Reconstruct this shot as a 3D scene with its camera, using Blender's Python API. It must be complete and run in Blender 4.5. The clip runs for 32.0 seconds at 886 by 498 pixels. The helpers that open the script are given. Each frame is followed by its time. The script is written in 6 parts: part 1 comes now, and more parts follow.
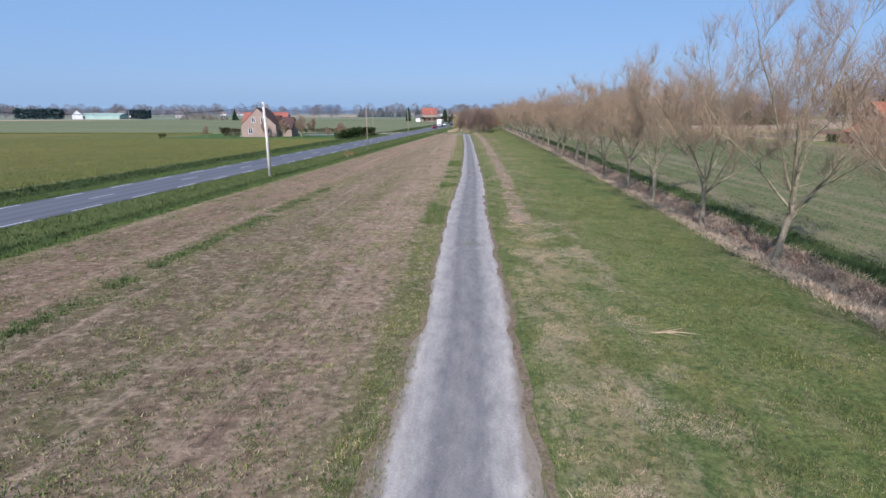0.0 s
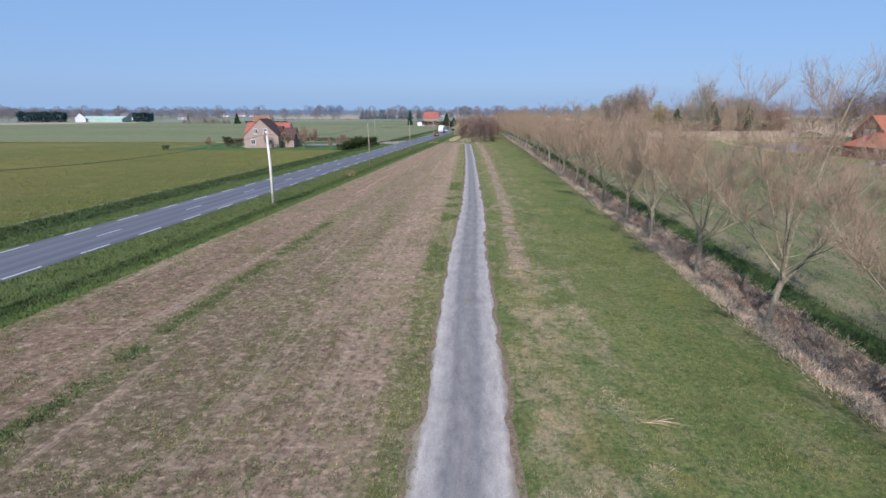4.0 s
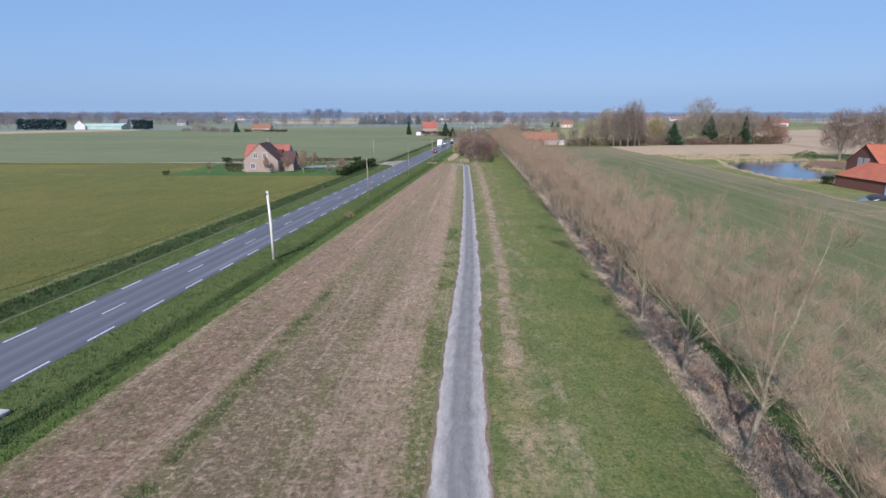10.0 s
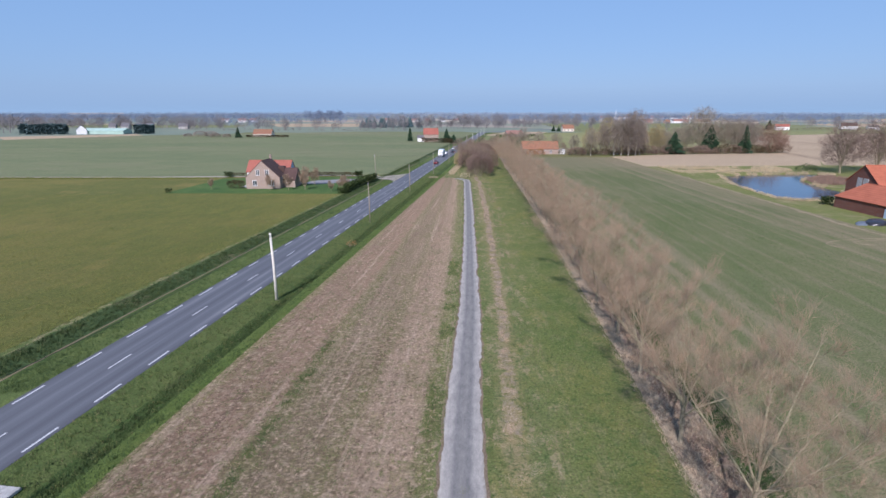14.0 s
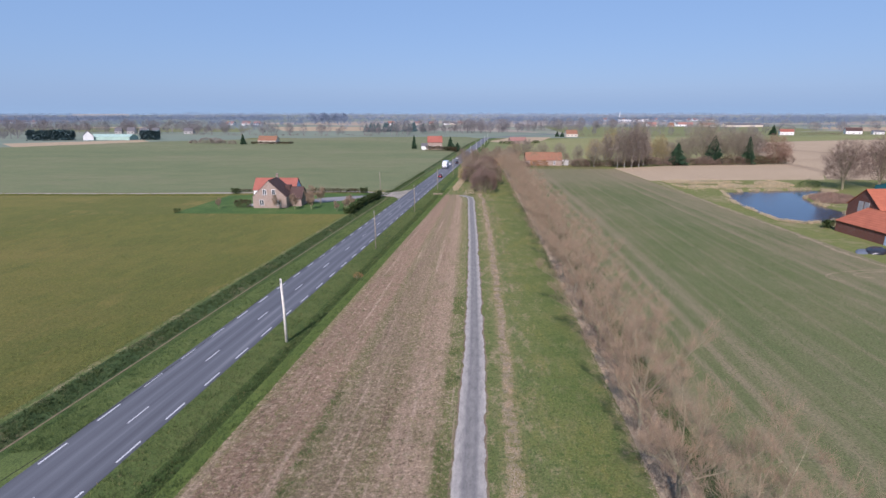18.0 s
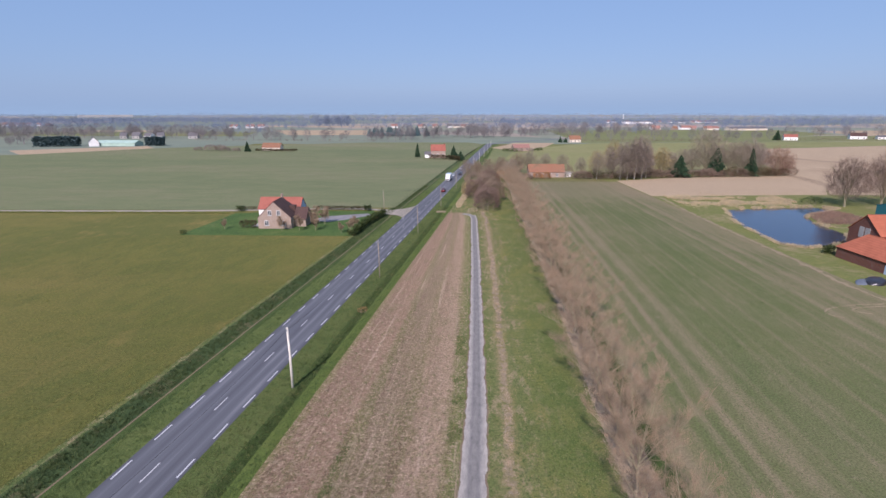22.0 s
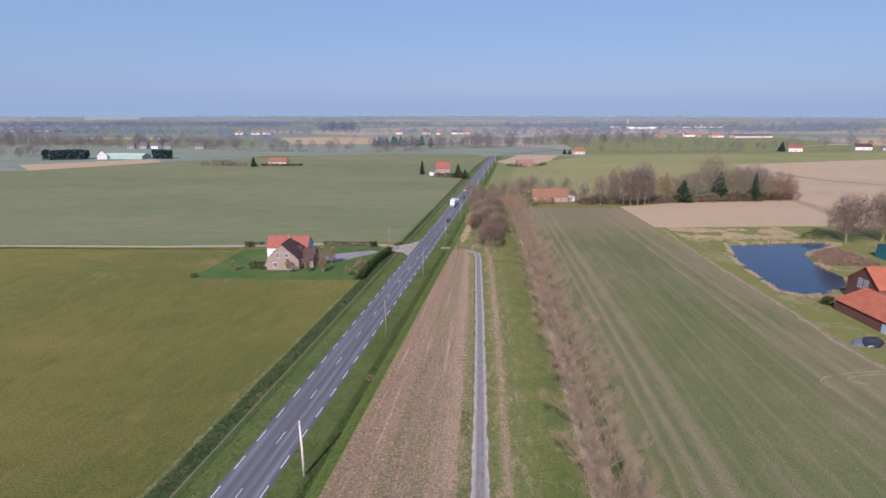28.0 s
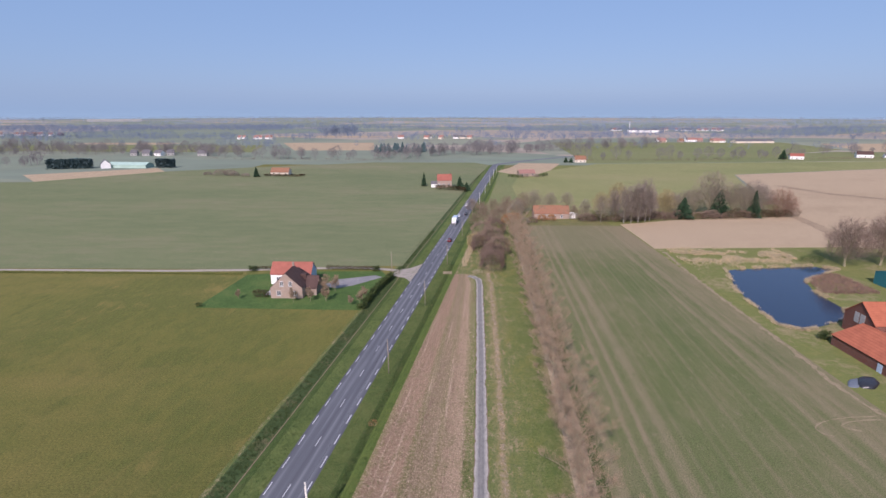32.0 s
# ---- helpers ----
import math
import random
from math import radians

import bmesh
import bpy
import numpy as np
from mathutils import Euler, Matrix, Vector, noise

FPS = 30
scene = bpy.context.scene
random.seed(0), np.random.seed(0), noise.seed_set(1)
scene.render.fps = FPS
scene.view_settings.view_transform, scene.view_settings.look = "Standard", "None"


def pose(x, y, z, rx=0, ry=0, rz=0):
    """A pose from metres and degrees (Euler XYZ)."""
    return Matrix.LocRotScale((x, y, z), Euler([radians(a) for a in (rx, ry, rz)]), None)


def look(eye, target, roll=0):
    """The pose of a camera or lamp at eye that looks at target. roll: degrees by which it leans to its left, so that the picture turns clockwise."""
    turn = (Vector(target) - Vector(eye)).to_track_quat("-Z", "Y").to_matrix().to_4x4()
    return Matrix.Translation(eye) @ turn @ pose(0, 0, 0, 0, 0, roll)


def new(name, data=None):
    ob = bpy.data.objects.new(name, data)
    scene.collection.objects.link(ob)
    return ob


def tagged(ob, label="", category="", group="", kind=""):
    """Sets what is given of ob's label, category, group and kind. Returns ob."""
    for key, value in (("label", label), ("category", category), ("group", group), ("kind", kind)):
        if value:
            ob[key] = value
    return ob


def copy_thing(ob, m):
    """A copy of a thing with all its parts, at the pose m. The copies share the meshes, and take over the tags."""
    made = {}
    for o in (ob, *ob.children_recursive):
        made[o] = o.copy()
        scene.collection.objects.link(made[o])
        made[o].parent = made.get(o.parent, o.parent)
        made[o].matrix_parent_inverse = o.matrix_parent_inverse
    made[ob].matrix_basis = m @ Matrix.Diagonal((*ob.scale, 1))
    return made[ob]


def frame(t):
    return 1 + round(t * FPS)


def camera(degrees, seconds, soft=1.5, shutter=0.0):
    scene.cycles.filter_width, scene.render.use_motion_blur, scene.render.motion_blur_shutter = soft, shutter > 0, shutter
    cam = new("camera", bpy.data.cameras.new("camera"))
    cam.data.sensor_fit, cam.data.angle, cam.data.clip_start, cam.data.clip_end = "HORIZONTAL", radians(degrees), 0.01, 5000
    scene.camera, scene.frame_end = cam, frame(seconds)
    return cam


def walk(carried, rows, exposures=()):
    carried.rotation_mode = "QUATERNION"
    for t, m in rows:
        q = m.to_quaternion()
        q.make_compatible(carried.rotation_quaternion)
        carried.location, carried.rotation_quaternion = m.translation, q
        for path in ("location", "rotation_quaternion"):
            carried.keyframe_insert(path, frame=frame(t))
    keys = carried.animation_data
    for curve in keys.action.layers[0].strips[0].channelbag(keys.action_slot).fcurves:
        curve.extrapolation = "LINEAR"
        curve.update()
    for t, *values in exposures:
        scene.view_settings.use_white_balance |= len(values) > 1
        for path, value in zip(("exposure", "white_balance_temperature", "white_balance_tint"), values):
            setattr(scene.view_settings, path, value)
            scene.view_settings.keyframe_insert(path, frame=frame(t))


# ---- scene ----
cam = camera(81.2, 32.0)
PATH = [
    (0, (0.435, -0.682, 7.382), (0.434, 1.251, 6.869), 0.0),
    (0.5, (0.475, -0.669, 7.584), (0.471, 1.264, 7.072), -0.0),
    (1, (0.482, -0.66, 7.899), (0.474, 1.273, 7.386), -0.0),
    (1.5, (0.479, -0.646, 8.418), (0.47, 1.288, 7.906), -0.0),
    (2, (0.48, -0.63, 8.927), (0.471, 1.303, 8.414), -0.0),
    (2.5, (0.465, -0.651, 9.379), (0.457, 1.282, 8.866), -0.0),
    (3, (0.473, -0.6, 9.865), (0.464, 1.333, 9.351), -0.0),
    (3.5, (0.469, -0.571, 10.346), (0.461, 1.362, 9.831), -0.0),
    (5.5, (0.561, -0.45, 12.177), (0.555, 1.482, 11.662), -0.0),
    (6, (0.587, -0.465, 12.734), (0.582, 1.468, 12.219), 0.0),
    (6.5, (0.623, -0.358, 13.377), (0.617, 1.574, 12.862), 0.0),
    (7, (0.617, -0.352, 14.084), (0.613, 1.581, 13.568), 0.0),
    (7.5, (0.659, -0.296, 14.77), (0.655, 1.637, 14.255), -0.0),
    (8, (0.654, -0.239, 15.468), (0.652, 1.693, 14.953), -0.0),
    (8.5, (0.678, -0.194, 16.164), (0.676, 1.739, 15.65), -0.0),
    (9, (0.709, -0.078, 16.639), (0.706, 1.854, 16.124), -0.0),
    (9.5, (0.686, -0.04, 17.257), (0.683, 1.893, 16.742), 0.0),
    (10, (0.71, 0.097, 17.907), (0.706, 2.029, 17.393), -0.0),
    (10.5, (0.755, 0.023, 18.63), (0.748, 1.956, 18.116), -0.0),
    (11, (0.73, 0.079, 19.322), (0.723, 2.011, 18.807), -0.0),
    (11.5, (0.761, 0.251, 19.959), (0.753, 2.184, 19.445), -0.0),
    (12, (0.764, 0.333, 20.653), (0.756, 2.266, 20.138), -0.0),
    (12.5, (0.729, 0.295, 21.434), (0.722, 2.228, 20.92), 0.0),
    (13, (0.712, 0.426, 21.992), (0.705, 2.359, 21.477), -0.0),
    (13.5, (0.716, 0.665, 22.506), (0.71, 2.598, 21.991), -0.0),
    (14, (0.736, 0.751, 23.136), (0.728, 2.683, 22.62), -0.0),
    (14.5, (0.699, 0.702, 23.912), (0.691, 2.634, 23.397), 0.0),
    (16.5, (0.564, 0.828, 26.678), (0.548, 2.76, 26.162), -0.0),
    (17, (0.536, 0.577, 27.645), (0.517, 2.51, 27.13), -0.0),
    (17.5, (0.547, 0.645, 28.409), (0.526, 2.577, 27.893), -0.0),
    (18, (0.458, 0.524, 29.215), (0.437, 2.456, 28.699), -0.0),
    (18.5, (0.475, 0.425, 29.994), (0.456, 2.357, 29.477), -0.0),
    (19, (0.39, 0.754, 30.805), (0.371, 2.686, 30.289), 0.0),
    (19.5, (0.415, 0.708, 31.609), (0.393, 2.64, 31.093), -0.0),
    (20, (0.426, 0.858, 32.356), (0.403, 2.79, 31.841), -0.0),
    (20.5, (0.454, 0.86, 33.199), (0.429, 2.792, 32.682), 0.0),
    (21, (0.514, 0.806, 33.978), (0.487, 2.738, 33.462), -0.0),
    (21.5, (0.493, 0.836, 34.73), (0.464, 2.768, 34.215), -0.0),
    (22, (0.473, 0.863, 35.845), (0.44, 2.795, 35.328), -0.0),
    (22.5, (0.504, 0.851, 36.966), (0.47, 2.783, 36.451), -0.0),
    (23, (0.514, 0.811, 38.159), (0.478, 2.743, 37.643), -0.0),
    (23.5, (0.506, 0.793, 39.215), (0.468, 2.725, 38.7), -0.0),
    (24, (0.399, 0.882, 40.364), (0.361, 2.814, 39.849), 0.0),
    (24.5, (0.457, 0.99, 41.414), (0.415, 2.922, 40.898), -0.0),
    (25, (0.339, 1.083, 42.448), (0.295, 3.015, 41.931), -0.0),
    (25.5, (0.284, 1.157, 43.538), (0.239, 3.088, 43.022), -0.0),
    (27.5, (0.242, 1.312, 48.335), (0.192, 3.243, 47.818), 0.0),
    (28, (0.264, 1.453, 49.481), (0.215, 3.384, 48.964), 0.0),
    (28.5, (0.288, 1.552, 50.538), (0.239, 3.483, 50.021), -0.0),
    (29, (0.184, 1.605, 51.596), (0.135, 3.536, 51.079), 0.0),
    (29.5, (0.261, 1.623, 52.796), (0.208, 3.554, 52.279), -0.0),
    (30, (0.189, 1.734, 54.209), (0.138, 3.666, 53.692), 0.0),
    (30.5, (0.244, 1.827, 55.428), (0.193, 3.759, 54.911), 0.0),
    (31, (0.246, 1.887, 56.588), (0.194, 3.818, 56.072), 0.0),
    (31.5, (0.145, 1.914, 57.742), (0.092, 3.845, 57.225), 0.0),
    (32, (0.203, 1.953, 58.971), (0.148, 3.884, 58.454), 0.0),
]
walk(cam, [(t, look(eye, target, roll)) for t, eye, target, roll in PATH], [(0, 0.23, 6000, 22), (13, 0.2, 5950, 23), (20, 0.15, 6300, 28.5), (32, 0.12, 6450, 31)])

# ---- light ----
SUN_AZ, SUN_EL = radians(196.0), radians(39.0)
world = bpy.data.worlds.new("sky")
scene.world = world
world.use_nodes = True
wn = world.node_tree.nodes
sky = wn.new("ShaderNodeTexSky")
sky.sky_type = "NISHITA"
sky.sun_disc = False
sky.sun_elevation, sky.sun_rotation = SUN_EL, SUN_AZ
sky.air_density, sky.dust_density, sky.ozone_density = 1.0, 1.0, 2.5
# thin haze evens out the clear sky
haze = wn.new("ShaderNodeMix")
haze.data_type = "RGBA"
haze.inputs[0].default_value = 0.72
haze.inputs[7].default_value = (2.1, 3.95, 6.25, 1)
world.node_tree.links.new(sky.outputs[0], haze.inputs[6])
world.node_tree.links.new(haze.outputs[2], wn["Background"].inputs["Color"])
wn["Background"].inputs["Strength"].default_value = 0.1
sun = new("sun", bpy.data.lights.new("sun", "SUN"))
sun.data.energy, sun.data.angle, sun.data.color = 4.7, radians(0.6), (1.0, 0.95, 0.88)
to_sun = Vector((math.sin(SUN_AZ) * math.cos(SUN_EL), math.cos(SUN_AZ) * math.cos(SUN_EL), math.sin(SUN_EL)))
sun.matrix_world = look(to_sun * 300, (0, 0, 0))

rng = np.random.default_rng(7)


# ---- materials ----
def nodes_of(name, rough=0.9, metal=0.0, spec=0.2):
    m = bpy.data.materials.new(name)
    m.use_nodes = True
    nt = m.node_tree
    b = nt.nodes["Principled BSDF"]
    b.inputs["Roughness"].default_value = rough
    b.inputs["Metallic"].default_value = metal
    b.inputs["Specular IOR Level"].default_value = spec
    return m, nt, b


def noise_node(nt, vec, scale, detail=5.0, rough=0.6):
    n = nt.nodes.new("ShaderNodeTexNoise")
    n.inputs["Scale"].default_value, n.inputs["Detail"].default_value = scale, detail
    n.inputs["Roughness"].default_value = rough
    nt.links.new(vec, n.inputs["Vector"])
    return n.outputs["Fac"]


def ramp(nt, fac, stops):
    r = nt.nodes.new("ShaderNodeValToRGB")
    e = r.color_ramp.elements
    while len(e) < len(stops):
        e.new(0.5)
    for k, (p, c) in enumerate(stops):
        e[k].position, e[k].color = p, (*c, 1)
    nt.links.new(fac, r.inputs["Fac"])
    return r.outputs["Color"]


def mixed(nt, fac, a, b, kind="MIX"):
    n = nt.nodes.new("ShaderNodeMix")
    n.data_type, n.blend_type = "RGBA", kind
    for sock, v in ((n.inputs[0], fac), (n.inputs[6], a), (n.inputs[7], b)):
        if isinstance(v, (int, float)):
            sock.default_value = v
        elif isinstance(v, tuple):
            sock.default_value = (*v, 1)
        else:
            nt.links.new(v, sock)
    return n.outputs[2]


def calc(nt, op, a, b=0.0, c=None):
    n = nt.nodes.new("ShaderNodeMath")
    n.operation = op
    for sock, v in zip(n.inputs, (a, b, c)):
        if v is None:
            continue
        if isinstance(v, (int, float)):
            sock.default_value = v
        else:
            nt.links.new(v, sock)
    return n.outputs[0]


def coords(nt, kind="Object", scale=(1, 1, 1), turn=0.0):
    tc = nt.nodes.new("ShaderNodeTexCoord")
    mp = nt.nodes.new("ShaderNodeMapping")
    mp.inputs["Scale"].default_value = scale
    mp.inputs["Rotation"].default_value = (0, 0, radians(turn))
    nt.links.new(tc.outputs[kind], mp.inputs["Vector"])
    return mp.outputs["Vector"]


def bumped(nt, b, height, strength=0.4, dist=0.05):
    n = nt.nodes.new("ShaderNodeBump")
    n.inputs["Strength"].default_value, n.inputs["Distance"].default_value = strength, dist
    nt.links.new(height, n.inputs["Height"])
    nt.links.new(n.outputs["Normal"], b.inputs["Normal"])


def earth(name, cols, big=0.08, mid=0.7, fine=6.0, stretch=(1, 1, 1), kind="UV", extra=None, rough=0.95, bump=0.5):
    """Ground cover: large patches through cols, mottled at two finer scales."""
    m, nt, b = nodes_of(name, rough, spec=0.1)
    v, s = coords(nt, kind), coords(nt, kind, stretch)
    n1 = noise_node(nt, s, big, 4)
    n2 = noise_node(nt, s, mid, 6, 0.7)
    n3 = noise_node(nt, v, fine, 5, 0.7)
    f = calc(nt, "ADD", calc(nt, "MULTIPLY", n1, 0.55), calc(nt, "MULTIPLY", n2, 0.45))
    lo, hi = 0.36, 0.64
    k = len(cols) - 1
    c = ramp(nt, f, [(lo + (hi - lo) * i / k, col) for i, col in enumerate(cols)])
    if extra:
        c = extra(nt, c, v, n1, n2, n3)
    c = mixed(nt, 0.75, c, ramp(nt, n3, [(0.32, (0.42, 0.42, 0.42)), (0.5, (0.95, 0.95, 0.95)), (0.68, (1.5, 1.47, 1.42))]), "MULTIPLY")
    nt.links.new(c, b.inputs["Base Color"])
    bumped(nt, b, calc(nt, "ADD", n3, n2), bump, 0.12)
    return m


def plain(name, col, rough=0.7, metal=0.0, vary=0.12, scale=3.0, spec=0.3, bump=0.0, kind="Object"):
    m, nt, b = nodes_of(name, rough, metal, spec)
    v = coords(nt, kind)
    n = noise_node(nt, v, scale, 6, 0.65)
    n2 = noise_node(nt, v, scale * 9, 3)
    f = calc(nt, "ADD", calc(nt, "MULTIPLY", n, 0.7), calc(nt, "MULTIPLY", n2, 0.3))
    lo, hi = tuple(x * (1 - 2 * vary) for x in col), tuple(min(1, x * (1 + 2 * vary)) for x in col)
    nt.links.new(ramp(nt, f, [(0.35, lo), (0.65, hi)]), b.inputs["Base Color"])
    if bump:
        bumped(nt, b, n2, bump, 0.02)
    return m


def islands(name, cols, rough=0.8, kind="Random Per Island", spec=0.15, patchiness=0.85, patch=0.8):
    """A colour for each blade, twig or clump of one mesh."""
    m, nt, b = nodes_of(name, rough, spec=spec)
    g = nt.nodes.new("ShaderNodeNewGeometry")
    k = len(cols) - 1
    c = ramp(nt, g.outputs[kind], [(i / k, col) for i, col in enumerate(cols)])
    n = noise_node(nt, coords(nt), patch, 6, 0.75)
    c = mixed(nt, patchiness, c, ramp(nt, n, [(0.34, (0.5, 0.56, 0.6)), (0.5, (1, 1, 1)), (0.66, (1.5, 1.28, 1.15))]), "MULTIPLY")
    nt.links.new(c, b.inputs["Base Color"])
    return m


def tiled(name, col, course=0.3, vary=0.25, moss=None):
    """Roof covering in courses, with stains."""
    m, nt, b = nodes_of(name, 0.8, spec=0.25)
    v = coords(nt)
    w = nt.nodes.new("ShaderNodeTexWave")
    w.bands_direction = "Z"
    w.inputs["Scale"].default_value = 0.314 / course
    w.inputs["Distortion"].default_value = 0.4
    nt.links.new(v, w.inputs["Vector"])
    n, n2 = noise_node(nt, v, 0.5, 5), noise_node(nt, v, 7, 4)
    f = calc(nt, "ADD", calc(nt, "MULTIPLY", n, 0.5), calc(nt, "MULTIPLY", n2, 0.5))
    c = ramp(nt, f, [(0.33, tuple(x * (1 - vary) for x in col)), (0.5, col), (0.68, tuple(min(1, x * (1 + vary)) for x in col))])
    if moss:
        c = mixed(nt, ramp(nt, n, [(0.5, (0, 0, 0)), (0.65, (0.8, 0.8, 0.8))]), c, moss)
    c = mixed(nt, 0.4, c, ramp(nt, w.outputs["Fac"], [(0.0, (0.6, 0.6, 0.6)), (0.4, (1, 1, 1))]), "MULTIPLY")
    nt.links.new(c, b.inputs["Base Color"])
    bumped(nt, b, w.outputs["Fac"], 0.5, 0.04)
    return m


def bricked(name, c1, c2, mortar):
    m, nt, b = nodes_of(name, 0.9, spec=0.15)
    t = nt.nodes.new("ShaderNodeTexBrick")
    tc = nt.nodes.new("ShaderNodeTexCoord")
    sep, com = nt.nodes.new("ShaderNodeSeparateXYZ"), nt.nodes.new("ShaderNodeCombineXYZ")
    nt.links.new(tc.outputs["Object"], sep.inputs[0])
    nt.links.new(calc(nt, "ADD", sep.outputs[0], sep.outputs[1]), com.inputs[0])
    nt.links.new(sep.outputs[2], com.inputs[1])
    nt.links.new(com.outputs[0], t.inputs["Vector"])
    t.inputs["Scale"].default_value = 1.0
    t.inputs["Brick Width"].default_value, t.inputs["Row Height"].default_value, t.inputs["Mortar Size"].default_value = 0.22, 0.075, 0.008
    for k, c in (("Color1", c1), ("Color2", c2), ("Mortar", mortar)):
        t.inputs[k].default_value = (*c, 1)
    n = noise_node(nt, tc.outputs["Object"], 0.6, 5)
    c = mixed(nt, 0.5, t.outputs["Color"], ramp(nt, n, [(0.3, (0.75, 0.75, 0.75)), (0.7, (1.2, 1.2, 1.2))]), "MULTIPLY")
    nt.links.new(c, b.inputs["Base Color"])
    return m


def streaks(period, amount, tone, wobble=1.2, marks=()):
    """Rows of sowing or wheel marks that run along V."""
    def put(nt, c, v, n1, n2, n3):
        sep = nt.nodes.new("ShaderNodeSeparateXYZ")
        nt.links.new(v, sep.inputs[0])
        x = calc(nt, "ADD", sep.outputs[0], calc(nt, "MULTIPLY", n1, wobble))
        s = calc(nt, "SINE", calc(nt, "MULTIPLY", x, 6.2832 / period))
        s2 = calc(nt, "SINE", calc(nt, "MULTIPLY", x, 6.2832 / (period * 2.7)))
        f = calc(nt, "MULTIPLY", calc(nt, "ADD", s, calc(nt, "MULTIPLY", s2, 0.8)), n2)
        c = mixed(nt, ramp(nt, f, [(0.1, (0, 0, 0)), (1.0, (amount,) * 3)]), c, tone)
        wob = calc(nt, "MULTIPLY", calc(nt, "SUBTRACT", noise_node(nt, coords(nt, "UV", (1, 0.2, 1)), 0.3, 6, 0.75), 0.5), 2.6)
        ux = calc(nt, "ADD", sep.outputs[0], wob)
        for at, wide in marks:
            d = calc(nt, "ABSOLUTE", calc(nt, "SUBTRACT", ux, at))
            g = calc(nt, "MULTIPLY", calc(nt, "SUBTRACT", 1.0, calc(nt, "DIVIDE", d, wide)), calc(nt, "ADD", n2, 0.35))
            c = mixed(nt, ramp(nt, g, [(0.2, (0, 0, 0)), (0.9, (0.6, 0.6, 0.6))]), c, (0.255, 0.198, 0.13))
        # thin growth on the far headland and in drifts
        thin = noise_node(nt, coords(nt, "UV", (1, 0.6, 1)), 0.05, 6, 0.7)
        far = calc(nt, "DIVIDE", calc(nt, "SUBTRACT", sep.outputs[1], 205.0), 60.0)
        g = calc(nt, "ADD", calc(nt, "MAXIMUM", far, 0.0), thin)
        clod = noise_node(nt, coords(nt, "UV", (1, 0.5, 1)), 0.55, 9, 0.85)
        c = mixed(nt, ramp(nt, clod, [(0.54, (0, 0, 0)), (0.64, (0.5, 0.5, 0.5))]), c, (0.23, 0.185, 0.12))
        c = mixed(nt, ramp(nt, g, [(0.45, (0, 0, 0)), (0.85, (0.6, 0.6, 0.6))]), c, (0.215, 0.18, 0.11))
        # worn ground towards the barns and near the trees
        side = calc(nt, "DIVIDE", calc(nt, "SUBTRACT", sep.outputs[0], 70.0), 40.0)
        near = calc(nt, "MULTIPLY", calc(nt, "DIVIDE", calc(nt, "SUBTRACT", 40.0, sep.outputs[0]), 22.0), 0.25)
        worn = noise_node(nt, coords(nt, "UV", (1, 0.3, 1)), 0.09, 7, 0.75)
        g = calc(nt, "ADD", calc(nt, "MAXIMUM", calc(nt, "MAXIMUM", side, near), 0.0), calc(nt, "MULTIPLY", worn, 1.1))
        return mixed(nt, ramp(nt, g, [(0.56, (0, 0, 0)), (0.95, (0.6, 0.6, 0.6))]), c, (0.24, 0.188, 0.12))
    return put


def distance_lift(nt, c, v, stops):
    """Light painted into colour along V: darker near, brighter far, as through haze."""
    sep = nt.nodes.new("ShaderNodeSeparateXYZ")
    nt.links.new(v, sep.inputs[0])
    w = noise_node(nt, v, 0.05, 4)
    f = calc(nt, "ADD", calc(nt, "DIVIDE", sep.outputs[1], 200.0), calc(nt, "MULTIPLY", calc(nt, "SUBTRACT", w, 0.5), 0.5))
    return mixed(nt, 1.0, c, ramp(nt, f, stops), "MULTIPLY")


def cereal_tone(nt, c, v, n1, n2, n3):
    """Drier, yellower patches; brightness painted to rise towards the lane."""
    dry = noise_node(nt, coords(nt, "UV", (0.5, 1, 1)), 0.035, 5, 0.65)
    c = mixed(nt, ramp(nt, dry, [(0.48, (0, 0, 0)), (0.68, (0.6, 0.6, 0.6))]), c, (0.19, 0.155, 0.052))
    return distance_lift(nt, c, v, [(0.2, (0.86, 0.88, 0.84)), (0.45, (0.97, 0.97, 0.94)), (0.75, (1.08, 1.06, 1.06))])


